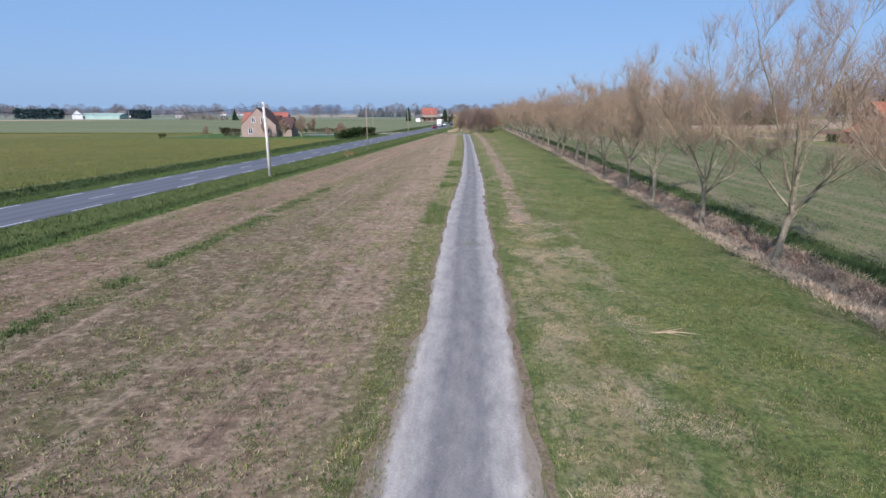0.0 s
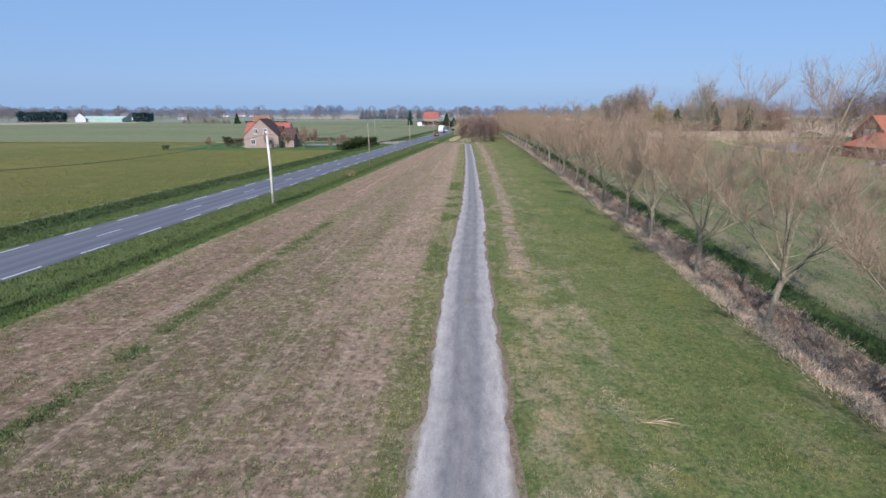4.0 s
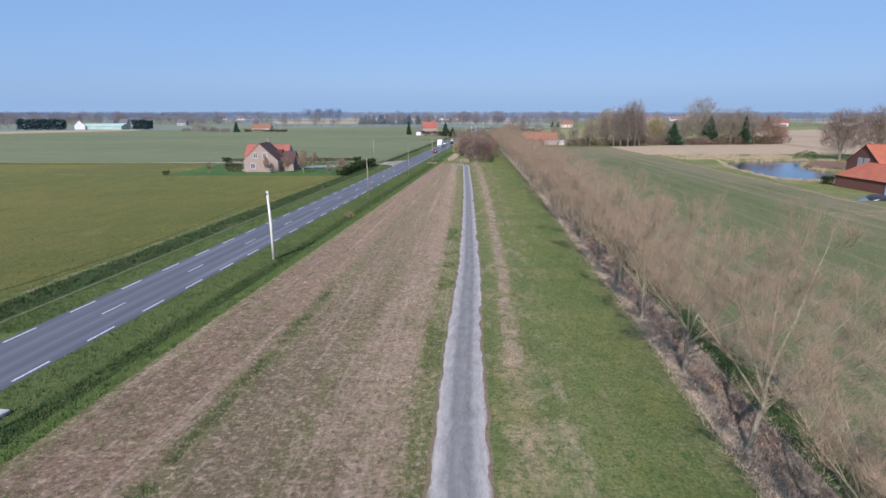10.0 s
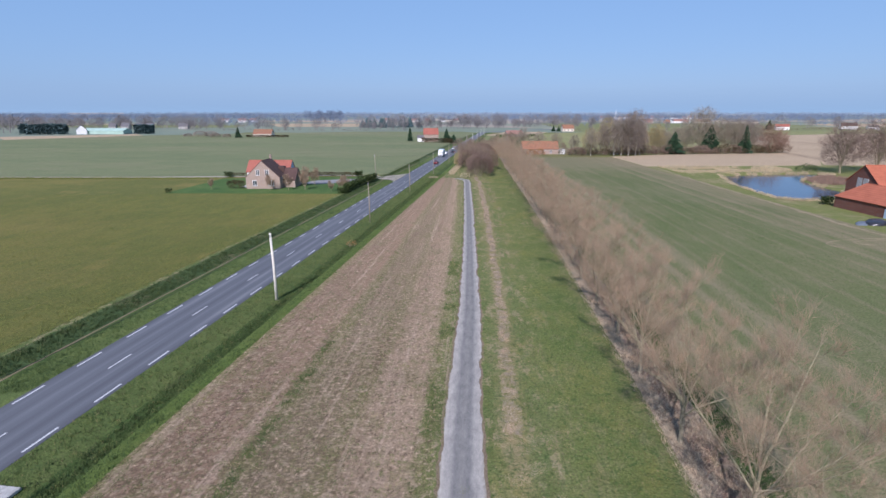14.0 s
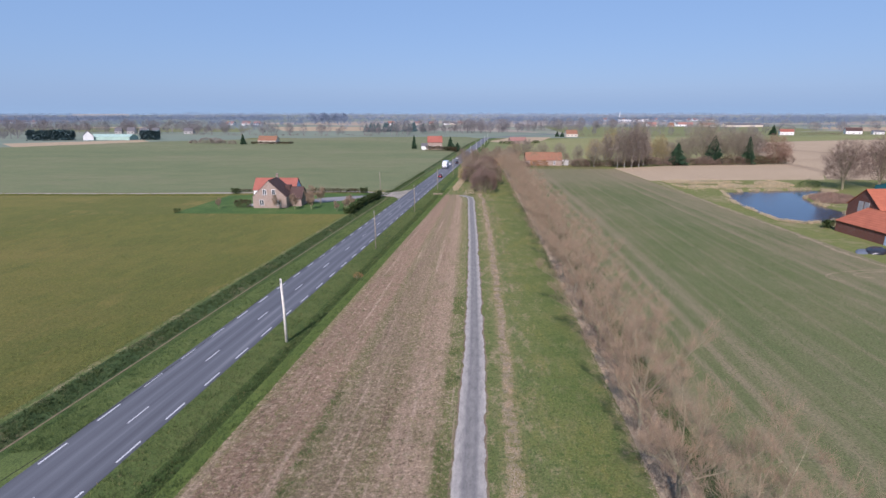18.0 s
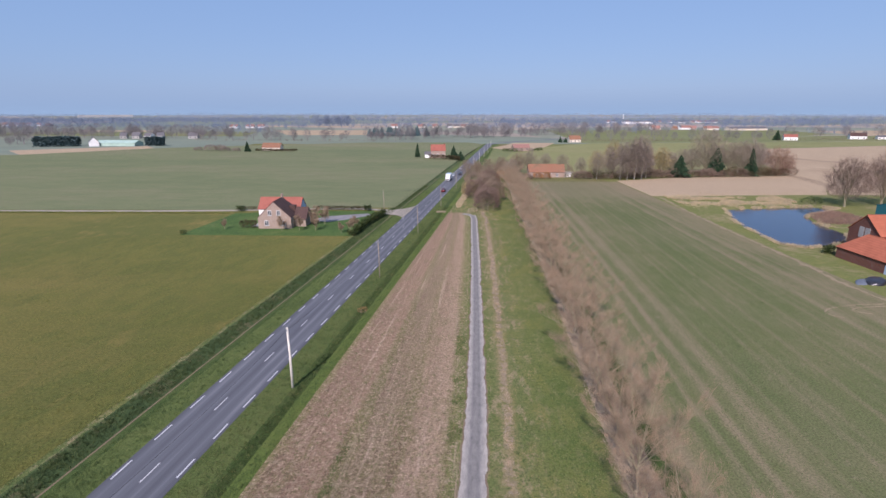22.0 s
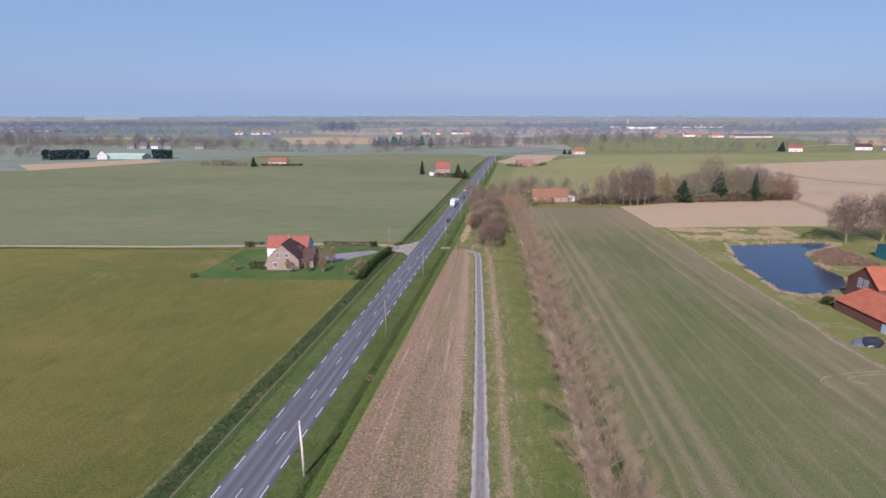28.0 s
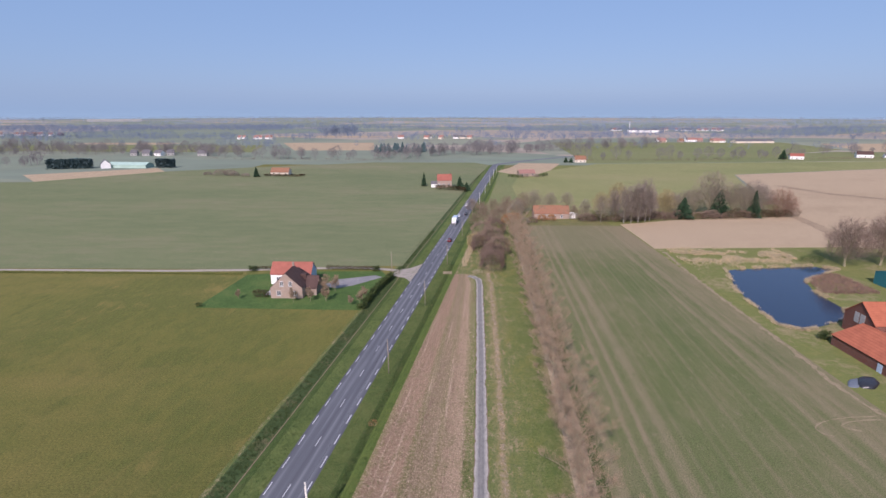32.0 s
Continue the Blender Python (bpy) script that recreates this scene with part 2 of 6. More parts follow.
def stubble_tone(nt, c, v, n1, n2, n3):
    """Bands of bare earth, weeds and straw that follow the length of the field."""
    sep = nt.nodes.new("ShaderNodeSeparateXYZ")
    nt.links.new(v, sep.inputs[0])
    long = noise_node(nt, coords(nt, "UV", (1, 0.03, 1)), 0.5, 5, 0.7)
    patch = noise_node(nt, v, 0.8, 5, 0.75)
    u = calc(nt, "ADD", sep.outputs[0], calc(nt, "ADD", calc(nt, "MULTIPLY", calc(nt, "SUBTRACT", long, 0.5), 3.0), calc(nt, "MULTIPLY", calc(nt, "SUBTRACT", patch, 0.5), 3.2)))
    f = calc(nt, "DIVIDE", calc(nt, "ADD", u, 17.6), 19.9)
    band = ramp(nt, f, [(0.03, (0.16, 0.15, 0.06)), (0.08, (0.175, 0.112, 0.078)), (0.33, (0.215, 0.139, 0.096)), (0.385, (0.125, 0.12, 0.05)), (0.42, (0.12, 0.115, 0.05)), (0.46, (0.155, 0.118, 0.074)),
                        (0.6, (0.165, 0.128, 0.078)), (0.66, (0.135, 0.125, 0.055)), (0.72, (0.23, 0.165, 0.112)), (0.88, (0.3, 0.22, 0.152)), (0.93, (0.12, 0.135, 0.045)), (0.98, (0.09, 0.135, 0.036))])
    c = mixed(nt, 0.72, c, band)
    rows = noise_node(nt, coords(nt, "UV", (1, 0.03, 1)), 0.55, 7, 0.75)
    c = mixed(nt, ramp(nt, rows, [(0.55, (0, 0, 0)), (0.63, (0.75, 0.75, 0.75))]), c, (0.37, 0.28, 0.21))
    dark = noise_node(nt, coords(nt, "UV", (1, 0.07, 1)), 0.5, 6, 0.75)
    c = mixed(nt, ramp(nt, dark, [(0.55, (0, 0, 0)), (0.64, (0.75, 0.75, 0.75))]), c, (0.13, 0.085, 0.062))
    wide = noise_node(nt, coords(nt, "UV", (1, 0.35, 1)), 0.45, 5, 0.7)
    c = mixed(nt, ramp(nt, wide, [(0.52, (0, 0, 0)), (0.62, (0.5, 0.5, 0.5))]), c, (0.14, 0.125, 0.06))
    clump = noise_node(nt, v, 1.3, 6, 0.8)
    c = mixed(nt, ramp(nt, clump, [(0.52, (0, 0, 0)), (0.62, (0.8, 0.8, 0.8))]), c, (0.34, 0.265, 0.19))
    weed = noise_node(nt, coords(nt, "UV", (1, 0.6, 1)), 1.7, 6, 0.8)
    c = mixed(nt, ramp(nt, weed, [(0.54, (0, 0, 0)), (0.62, (0.75, 0.75, 0.75))]), c, (0.095, 0.105, 0.042))
    crumb = noise_node(nt, v, 2.4, 6, 0.8)
    c = mixed(nt, ramp(nt, crumb, [(0.54, (0, 0, 0)), (0.6, (0.8, 0.8, 0.8))]), c, (0.4, 0.3, 0.215))
    clod = noise_node(nt, coords(nt, "UV", (1, 0.7, 1)), 1.9, 6, 0.8)
    c = mixed(nt, ramp(nt, clod, [(0.54, (0, 0, 0)), (0.61, (0.75, 0.75, 0.75))]), c, (0.105, 0.075, 0.05))
    # near end darkened, far end lifted: haze brightness painted in
    return distance_lift(nt, c, v, [(0.04, (0.8, 0.79, 0.76)), (0.25, (1.08, 1.06, 1.03)), (0.6, (1.26, 1.2, 1.16))])


def meadow_tone(nt, c, v, n1, n2, n3):
    """Strips of mown straw and green along the path, with withered patches and dark tufts."""
    sep = nt.nodes.new("ShaderNodeSeparateXYZ")
    nt.links.new(v, sep.inputs[0])
    long = noise_node(nt, coords(nt, "UV", (1, 0.04, 1)), 0.6, 5, 0.7)
    patch = noise_node(nt, v, 0.9, 5, 0.75)
    u = calc(nt, "ADD", sep.outputs[0], calc(nt, "ADD", calc(nt, "MULTIPLY", calc(nt, "SUBTRACT", long, 0.5), 2.2), calc(nt, "MULTIPLY", calc(nt, "SUBTRACT", patch, 0.5), 2.4)))
    f = calc(nt, "DIVIDE", calc(nt, "SUBTRACT", u, 4.5), 14.1)
    # towards the ditch: lush grass, darkened further to paint lens falloff
    band = ramp(nt, f, [(0.04, (0.085, 0.115, 0.044)), (0.1, (0.105, 0.125, 0.05)), (0.17, (0.2, 0.172, 0.095)), (0.22, (0.255, 0.19, 0.118)), (0.27, (0.2, 0.17, 0.09)), (0.33, (0.09, 0.12, 0.046)),
                        (0.44, (0.115, 0.132, 0.05)), (0.56, (0.092, 0.118, 0.036)), (0.74, (0.074, 0.102, 0.03)), (0.88, (0.055, 0.082, 0.024)), (0.98, (0.12, 0.11, 0.055))])
    c = mixed(nt, 0.6, c, band)
    a = noise_node(nt, coords(nt, "UV", (1, 0.4, 1)), 0.55, 6, 0.8)
    near = ramp(nt, f, [(0.3, (0.8, 0.8, 0.8)), (0.62, (0.25, 0.25, 0.25))])
    dry = mixed(nt, 1.0, ramp(nt, a, [(0.51, (0, 0, 0)), (0.6, (1, 1, 1))]), near, "MULTIPLY")
    c = mixed(nt, dry, c, (0.27, 0.215, 0.135))
    y = noise_node(nt, coords(nt, "UV", (1, 0.5, 1)), 0.22, 5, 0.7)
    c = mixed(nt, ramp(nt, y, [(0.5, (0, 0, 0)), (0.66, (0.55, 0.55, 0.55))]), c, (0.165, 0.155, 0.048))
    d = noise_node(nt, v, 1.6, 5, 0.75)
    c = mixed(nt, ramp(nt, d, [(0.52, (0, 0, 0)), (0.6, (0.7, 0.7, 0.7))]), c, (0.062, 0.096, 0.03))
    e = noise_node(nt, v, 2.3, 6, 0.8)
    c = mixed(nt, ramp(nt, e, [(0.53, (0, 0, 0)), (0.6, (0.65, 0.65, 0.65))]), c, (0.042, 0.078, 0.023))
    g = noise_node(nt, coords(nt, "UV", (1, 0.8, 1)), 3.2, 6, 0.8)
    c = mixed(nt, ramp(nt, g, [(0.58, (0, 0, 0)), (0.64, (0.6, 0.6, 0.6))]), c, (0.27, 0.225, 0.12))
    # paler with distance: haze painted over the grass colour
    return distance_lift(nt, c, v, [(0.04, (1.02, 1.02, 1.0)), (0.25, (1.12, 1.12, 1.08)), (0.6, (1.32, 1.2, 1.2))])


M = {}
M["verge"] = earth("verge_grass", [(0.0632, 0.0924, 0.0302), (0.0974, 0.131, 0.0407), (0.132, 0.153, 0.0521)], 0.1, 0.6, 5)
M["verge_dark"] = earth("mown_verge", [(0.0591, 0.0896, 0.0287), (0.0912, 0.121, 0.0375), (0.12, 0.138, 0.0486)], 0.12, 0.8, 5)
M["lush"] = earth("lush_bank_grass", [(0.0703, 0.109, 0.0284), (0.0949, 0.134, 0.0334), (0.119, 0.142, 0.0406)], 0.12, 0.8, 5)
# ditch greens darkened so the colour carries part of the ditch's shade
M["ditch"] = earth("ditch_grass", [(0.0382, 0.0663, 0.0204), (0.0595, 0.0935, 0.0272), (0.085, 0.102, 0.0382)], 0.2, 0.9, 5)
M["bank"] = earth("rough_bank", [(0.045, 0.075, 0.03), (0.065, 0.1, 0.038), (0.14, 0.12, 0.065)], 0.15, 1.2, 6)
M["meadow"] = earth("meadow_grass", [(0.068, 0.1, 0.03), (0.108, 0.135, 0.04), (0.15, 0.158, 0.056), (0.23, 0.19, 0.11)], 0.12, 0.9, 5, extra=meadow_tone)
M["straw"] = earth("dead_grass", [(0.3, 0.24, 0.16), (0.36, 0.29, 0.2), (0.2, 0.15, 0.11), (0.14, 0.13, 0.06)], 0.3, 1.4, 7)
M["leaf_litter"] = earth("ditch_litter", [(0.2, 0.15, 0.11), (0.3, 0.24, 0.18), (0.13, 0.1, 0.07)], 0.3, 1.6, 7)
M["wheat"] = earth("cereal_field", [(0.0838, 0.0998, 0.029), (0.137, 0.133, 0.038), (0.0998, 0.112, 0.032), (0.175, 0.149, 0.048)], 0.028, 0.35, 3, stretch=(1, 0.35, 1), extra=cereal_tone)
# far crop colour raised to paint in distance haze
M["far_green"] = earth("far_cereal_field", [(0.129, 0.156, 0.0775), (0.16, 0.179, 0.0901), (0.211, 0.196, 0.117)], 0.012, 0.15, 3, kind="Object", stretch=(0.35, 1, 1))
M["right_field"] = earth("sown_field", [(0.0886, 0.117, 0.0441), (0.115, 0.133, 0.0539), (0.152, 0.147, 0.0715)], 0.025, 0.3, 4, stretch=(1, 0.2, 1), extra=streaks(2.4, 0.42, (0.21, 0.172, 0.105), 1.1, ((25.8, 1.8), (31.0, 1.1), (34.0, 1.3), (37.5, 2.4), (70.0, 2.4), (76.0, 2.6))))
M["stubble"] = earth("stubble", [(0.15, 0.11, 0.076), (0.22, 0.165, 0.115), (0.16, 0.13, 0.082)], 0.12, 0.8, 4, stretch=(1, 0.15, 1), extra=stubble_tone)
M["tan"] = earth("harrowed_soil", [(0.34, 0.255, 0.165), (0.4, 0.305, 0.2), (0.36, 0.275, 0.18)], 0.02, 0.3, 3, kind="Object", stretch=(0.3, 1, 1))
# far grasses likewise carry painted haze in their colour
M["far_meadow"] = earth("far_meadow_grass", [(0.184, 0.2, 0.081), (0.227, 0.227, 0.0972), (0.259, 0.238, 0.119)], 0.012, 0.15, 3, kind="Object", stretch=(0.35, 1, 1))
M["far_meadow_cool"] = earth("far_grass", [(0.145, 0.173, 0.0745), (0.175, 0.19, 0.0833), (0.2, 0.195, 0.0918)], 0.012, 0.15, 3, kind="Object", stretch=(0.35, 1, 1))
M["damp"] = earth("damp_soil", [(0.24, 0.18, 0.12), (0.3, 0.225, 0.15), (0.34, 0.26, 0.17)], 0.06, 0.5, 3, kind="Object")
M["brown_twig"] = islands("brown_twigs", [(0.17, 0.125, 0.09), (0.23, 0.175, 0.13), (0.2, 0.15, 0.11)])
M["track"] = earth("bare_track", [(0.24, 0.195, 0.12), (0.28, 0.225, 0.145), (0.17, 0.155, 0.08)], 0.3, 1.5, 8, kind="Object")
M["lawn"] = earth("garden_lawn", [(0.0517, 0.096, 0.0286), (0.069, 0.122, 0.0352), (0.103, 0.141, 0.0462)], 0.1, 0.6, 4, kind="Object")
M["gravel"] = earth("pale_gravel", [(0.29, 0.26, 0.22), (0.35, 0.31, 0.265), (0.25, 0.23, 0.175)], 0.2, 1.2, 8, kind="Object")
M["shoulder"] = earth("path_shoulder_earth", [(0.15, 0.11, 0.07), (0.21, 0.16, 0.11), (0.12, 0.12, 0.045)], 0.4, 2.0, 9)
M["drive"] = earth("grey_gravel", [(0.2, 0.2, 0.21), (0.27, 0.26, 0.26)], 0.2, 1.2, 8, kind="Object")
M["rush"] = earth("pondside_grass", [(0.2, 0.19, 0.07), (0.14, 0.16, 0.05), (0.27, 0.22, 0.12)], 0.07, 0.5, 5, kind="Object")


def patchwork():
    """Distant fields: cells of crop and bare soil, haze mixed into the colours."""
    m, nt, b = nodes_of("distant_fields", 0.95, spec=0.05)
    v = coords(nt, "Object", (0.6, 1, 1), 8)
    vo = nt.nodes.new("ShaderNodeTexVoronoi")
    vo.inputs["Scale"].default_value = 0.0042
    nt.links.new(v, vo.inputs["Vector"])
    sep = nt.nodes.new("ShaderNodeSeparateColor")
    nt.links.new(vo.outputs["Color"], sep.inputs[0])
    r = nt.nodes.new("ShaderNodeValToRGB")
    r.color_ramp.interpolation = "CONSTANT"
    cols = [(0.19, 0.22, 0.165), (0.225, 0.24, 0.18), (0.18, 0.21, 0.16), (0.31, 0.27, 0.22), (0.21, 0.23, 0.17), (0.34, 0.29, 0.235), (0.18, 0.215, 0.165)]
    while len(r.color_ramp.elements) < len(cols):
        r.color_ramp.elements.new(0.5)
    for k, c in enumerate(cols):
        r.color_ramp.elements[k].position, r.color_ramp.elements[k].color = k / len(cols), (*c, 1)
    nt.links.new(sep.outputs[0], r.inputs["Fac"])
    n = noise_node(nt, v, 0.02, 5)
    c = mixed(nt, 0.6, r.outputs["Color"], ramp(nt, n, [(0.3, (0.8, 0.8, 0.8)), (0.7, (1.15, 1.15, 1.15))]), "MULTIPLY")
    nt.links.new(c, b.inputs["Base Color"])
    return m


M["patchwork"] = patchwork()


def asphalt():
    """Blue-grey road with paler wheel tracks; U runs across, in metres from the centre."""
    m, nt, b = nodes_of("worn_asphalt", 0.75, spec=0.35)
    v = coords(nt, "UV")
    sep = nt.nodes.new("ShaderNodeSeparateXYZ")
    nt.links.new(v, sep.inputs[0])
    lane = calc(nt, "ABSOLUTE", calc(nt, "SUBTRACT", calc(nt, "ABSOLUTE", sep.outputs[0]), 1.65))
    track = calc(nt, "ABSOLUTE", calc(nt, "SUBTRACT", lane, 0.8))
    long = noise_node(nt, coords(nt, "UV", (1, 0.03, 1)), 0.8, 5)
    f = calc(nt, "ADD", calc(nt, "MULTIPLY", track, -0.35), calc(nt, "MULTIPLY", long, 0.8))
    c = ramp(nt, f, [(0.08, (0.085, 0.088, 0.098)), (0.3, (0.112, 0.116, 0.128)), (0.46, (0.17, 0.174, 0.184))])
    g = noise_node(nt, v, 14, 5, 0.8)
    c = mixed(nt, 0.6, c, ramp(nt, g, [(0.3, (0.75, 0.75, 0.75)), (0.7, (1.2, 1.2, 1.2))]), "MULTIPLY")
    nt.links.new(c, b.inputs["Base Color"])
    bumped(nt, b, g, 0.3, 0.01)
    return m


def old_path():
    """Pale worn lane: darker mossy middle, bright wheel tracks, stains and patches."""
    m, nt, b = nodes_of("worn_path", 0.85, spec=0.25)
    v = coords(nt, "UV")
    sep = nt.nodes.new("ShaderNodeSeparateXYZ")
    nt.links.new(v, sep.inputs[0])
    n = noise_node(nt, v, 1.4, 6, 0.7)
    wide = calc(nt, "MINIMUM", calc(nt, "MAXIMUM", calc(nt, "ADD", calc(nt, "MULTIPLY", sep.outputs[1], 0.007), 0.3), 1.0), 1.35)
    u = calc(nt, "ADD", calc(nt, "MULTIPLY", calc(nt, "ABSOLUTE", sep.outputs[0]), wide), calc(nt, "MULTIPLY", calc(nt, "SUBTRACT", n, 0.5), 0.4))
    c = ramp(nt, calc(nt, "DIVIDE", u, 1.6), [(0.05, (0.215, 0.205, 0.188)), (0.3, (0.19, 0.183, 0.172)), (0.52, (0.3, 0.282, 0.255)), (0.85, (0.385, 0.355, 0.312)), (0.98, (0.25, 0.21, 0.16))])
    g, h = noise_node(nt, v, 16, 5, 0.8), noise_node(nt, coords(nt, "UV", (1.5, 0.5, 1)), 1.3, 7, 0.8)
    c = mixed(nt, 0.9, c, ramp(nt, h, [(0.34, (0.66, 0.66, 0.68)), (0.62, (1.16, 1.15, 1.13))]), "MULTIPLY")
    spot = noise_node(nt, v, 3.4, 6, 0.75)
    c = mixed(nt, ramp(nt, spot, [(0.6, (0, 0, 0)), (0.7, (0.45, 0.45, 0.45))]), c, (0.38, 0.36, 0.33))
    c = mixed(nt, 0.8, c, ramp(nt, g, [(0.3, (0.72, 0.72, 0.72)), (0.7, (1.2, 1.2, 1.2))]), "MULTIPLY")
    nt.links.new(c, b.inputs["Base Color"])
    bumped(nt, b, g, 0.4, 0.015)
    return m


M["asphalt"], M["path"] = asphalt(), old_path()
M["paint"] = plain("worn_road_paint", (0.5, 0.5, 0.5), 0.6, vary=0.2, scale=5)
M["grass_blades"] = islands("grass_blades", [(0.088, 0.13, 0.0352), (0.134, 0.171, 0.0517), (0.187, 0.2, 0.0726), (0.363, 0.308, 0.182)], patchiness=1.0, patch=0.42)
M["sprouts"] = islands("sown_sprouts", [(0.05, 0.095, 0.03), (0.08, 0.13, 0.042), (0.11, 0.155, 0.055)])
M["cereal_blades"] = islands("cereal_blades", [(0.125, 0.16, 0.045), (0.165, 0.185, 0.055), (0.2, 0.19, 0.062)], patchiness=0.5)
M["dark_blades"] = islands("ditch_blades", [(0.0357, 0.0607, 0.0213), (0.0561, 0.0877, 0.0298), (0.0818, 0.11, 0.0383)])
M["weed_blades"] = islands("weed_blades", [(0.0516, 0.0903, 0.031), (0.0826, 0.126, 0.0413), (0.114, 0.154, 0.0516)])
M["mixed_blades"] = islands("bank_blades", [(0.0468, 0.0785, 0.0255), (0.078, 0.118, 0.0358), (0.104, 0.142, 0.0428), (0.177, 0.157, 0.0816)])
M["dry_blades"] = islands("dry_blades", [(0.45, 0.36, 0.25), (0.38, 0.3, 0.2), (0.52, 0.44, 0.32), (0.28, 0.21, 0.14)])
M["stubble_blades"] = islands("stubble_blades", [(0.36, 0.27, 0.2), (0.26, 0.19, 0.14), (0.44, 0.35, 0.26), (0.1, 0.12, 0.04)])
M["litter_blades"] = islands("withered_blades", [(0.27, 0.195, 0.14), (0.2, 0.145, 0.105), (0.34, 0.26, 0.19), (0.24, 0.185, 0.12)])
M["mown_straw"] = islands("mown_straw", [(0.333, 0.268, 0.2), (0.269, 0.211, 0.157), (0.409, 0.343, 0.263), (0.204, 0.171, 0.113)])
M["dead_stalks"] = islands("dead_brown_stalks", [(0.25, 0.165, 0.125), (0.19, 0.125, 0.095), (0.3, 0.21, 0.16)])
M["reed"] = islands("reed_blades", [(0.405, 0.331, 0.207), (0.468, 0.396, 0.261), (0.315, 0.258, 0.162)])
M["bark"] = plain("lichen_bark", (0.228, 0.198, 0.138), 0.9, vary=0.3, scale=4, bump=0.6)
M["limb"] = plain("limb_bark", (0.271, 0.24, 0.152), 0.9, vary=0.25, scale=6, bump=0.3)
M["twig"] = islands("red_brown_twigs", [(0.255, 0.183, 0.122), (0.305, 0.22, 0.148), (0.28, 0.203, 0.138), (0.345, 0.272, 0.18)], patchiness=0.5)
M["grey_twig"] = islands("grey_brown_twigs", [(0.2, 0.179, 0.135), (0.27, 0.236, 0.175), (0.23, 0.2, 0.15)])
M["purple_twig"] = islands("purple_twigs", [(0.185, 0.157, 0.131), (0.25, 0.211, 0.173), (0.215, 0.178, 0.147)])
M["willow_twig"] = islands("willow_twigs", [(0.27, 0.23, 0.11), (0.32, 0.26, 0.13), (0.23, 0.2, 0.105)])
M["orange_twig"] = islands("orange_twigs", [(0.34, 0.16, 0.06), (0.28, 0.15, 0.08), (0.36, 0.22, 0.1)])
M["russet_twig"] = islands("russet_twigs", [(0.22, 0.13, 0.09), (0.27, 0.17, 0.12), (0.2, 0.14, 0.11)])
M["ash_twig"] = islands("ash_twigs", [(0.178, 0.128, 0.102), (0.23, 0.17, 0.136), (0.196, 0.145, 0.115)])
# far twigs greyed, farther ones blued: distance haze painted into base colours
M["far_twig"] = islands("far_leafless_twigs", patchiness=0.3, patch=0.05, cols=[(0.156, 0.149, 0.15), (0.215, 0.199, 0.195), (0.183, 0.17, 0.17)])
M["hazed_twig"] = islands("haze_tinted_distant_twigs", [(0.129, 0.173, 0.239), (0.176, 0.222, 0.293), (0.152, 0.195, 0.265)], patchiness=0.4, patch=0.05)
M["hazed_skyline_twig"] = islands("haze_tinted_skyline_twigs", [(0.21, 0.27, 0.34), (0.26, 0.315, 0.38), (0.235, 0.29, 0.36)], patchiness=0.2, patch=0.02)
M["shrub_twig"] = islands("shrub_twigs", [(0.12, 0.085, 0.065), (0.165, 0.115, 0.09), (0.2, 0.15, 0.12)])
M["needles"] = islands("conifer_needles", [(0.012, 0.03, 0.016), (0.02, 0.045, 0.022), (0.03, 0.058, 0.028)])
# far conifers: needle green lightened and blued, painting haze in
M["hazed_needles"] = islands("hazed_blue_green_needles", [(0.051, 0.0935, 0.099), (0.0714, 0.119, 0.126), (0.0884, 0.136, 0.14)], patchiness=0.5)
M["hedge_leaf"] = islands("hedge_leaves", [(0.034, 0.058, 0.0224), (0.0595, 0.0899, 0.0308), (0.0935, 0.123, 0.042)])
M["brown_hedge"] = islands("brown_hedge_leaves", [(0.07, 0.055, 0.03), (0.1, 0.075, 0.042), (0.13, 0.1, 0.055)])
M["birch"] = plain("birch_bark", (0.33, 0.3, 0.26), 0.8, vary=0.35, scale=3)
M["brick_pink"] = bricked("pale_brick", (0.29, 0.205, 0.16), (0.35, 0.26, 0.205), (0.36, 0.32, 0.28))
# dark red brick, darkened further to paint the shade under the barn eave
M["brick_red"] = bricked("shade_darkened_brick", (0.145, 0.052, 0.036), (0.19, 0.07, 0.047), (0.18, 0.14, 0.12))
M["render_white"] = plain("white_render", (0.78, 0.77, 0.74), 0.85, vary=0.06, scale=0.8)
M["render_cream"] = plain("cream_render", (0.62, 0.54, 0.44), 0.85, vary=0.08, scale=0.8)
M["slate_blue"] = plain("blue_grey_cladding", (0.4, 0.5, 0.6), 0.6, vary=0.1)
M["tile_red"] = tiled("red_tiles", (0.31, 0.105, 0.075))
M["tile_orange"] = tiled("orange_tiles", (0.37, 0.115, 0.062), 0.33, 0.25)
M["tile_moss"] = tiled("mossy_orange_tiles", (0.27, 0.13, 0.078), 0.3, 0.35, moss=(0.12, 0.1, 0.06))
M["tile_far"] = tiled("muted_pink_tiles", (0.3, 0.16, 0.13), 0.33, 0.25)
M["tile_dark"] = tiled("dark_brown_tiles", (0.085, 0.05, 0.042), 0.3, 0.3)
M["tile_grey"] = tiled("grey_slates", (0.13, 0.125, 0.13), 0.3, 0.2)
M["sheet_green"] = plain("pale_green_sheeting", (0.34, 0.47, 0.4), 0.5, vary=0.1, scale=0.3)
M["teal"] = plain("teal_sheeting", (0.02, 0.16, 0.18), 0.5, vary=0.12)
M["glass"] = plain("window_glass", (0.05, 0.06, 0.07), 0.08, vary=0.1, spec=0.6)
M["white_paint"] = plain("white_paint", (0.8, 0.8, 0.78), 0.5, vary=0.04)
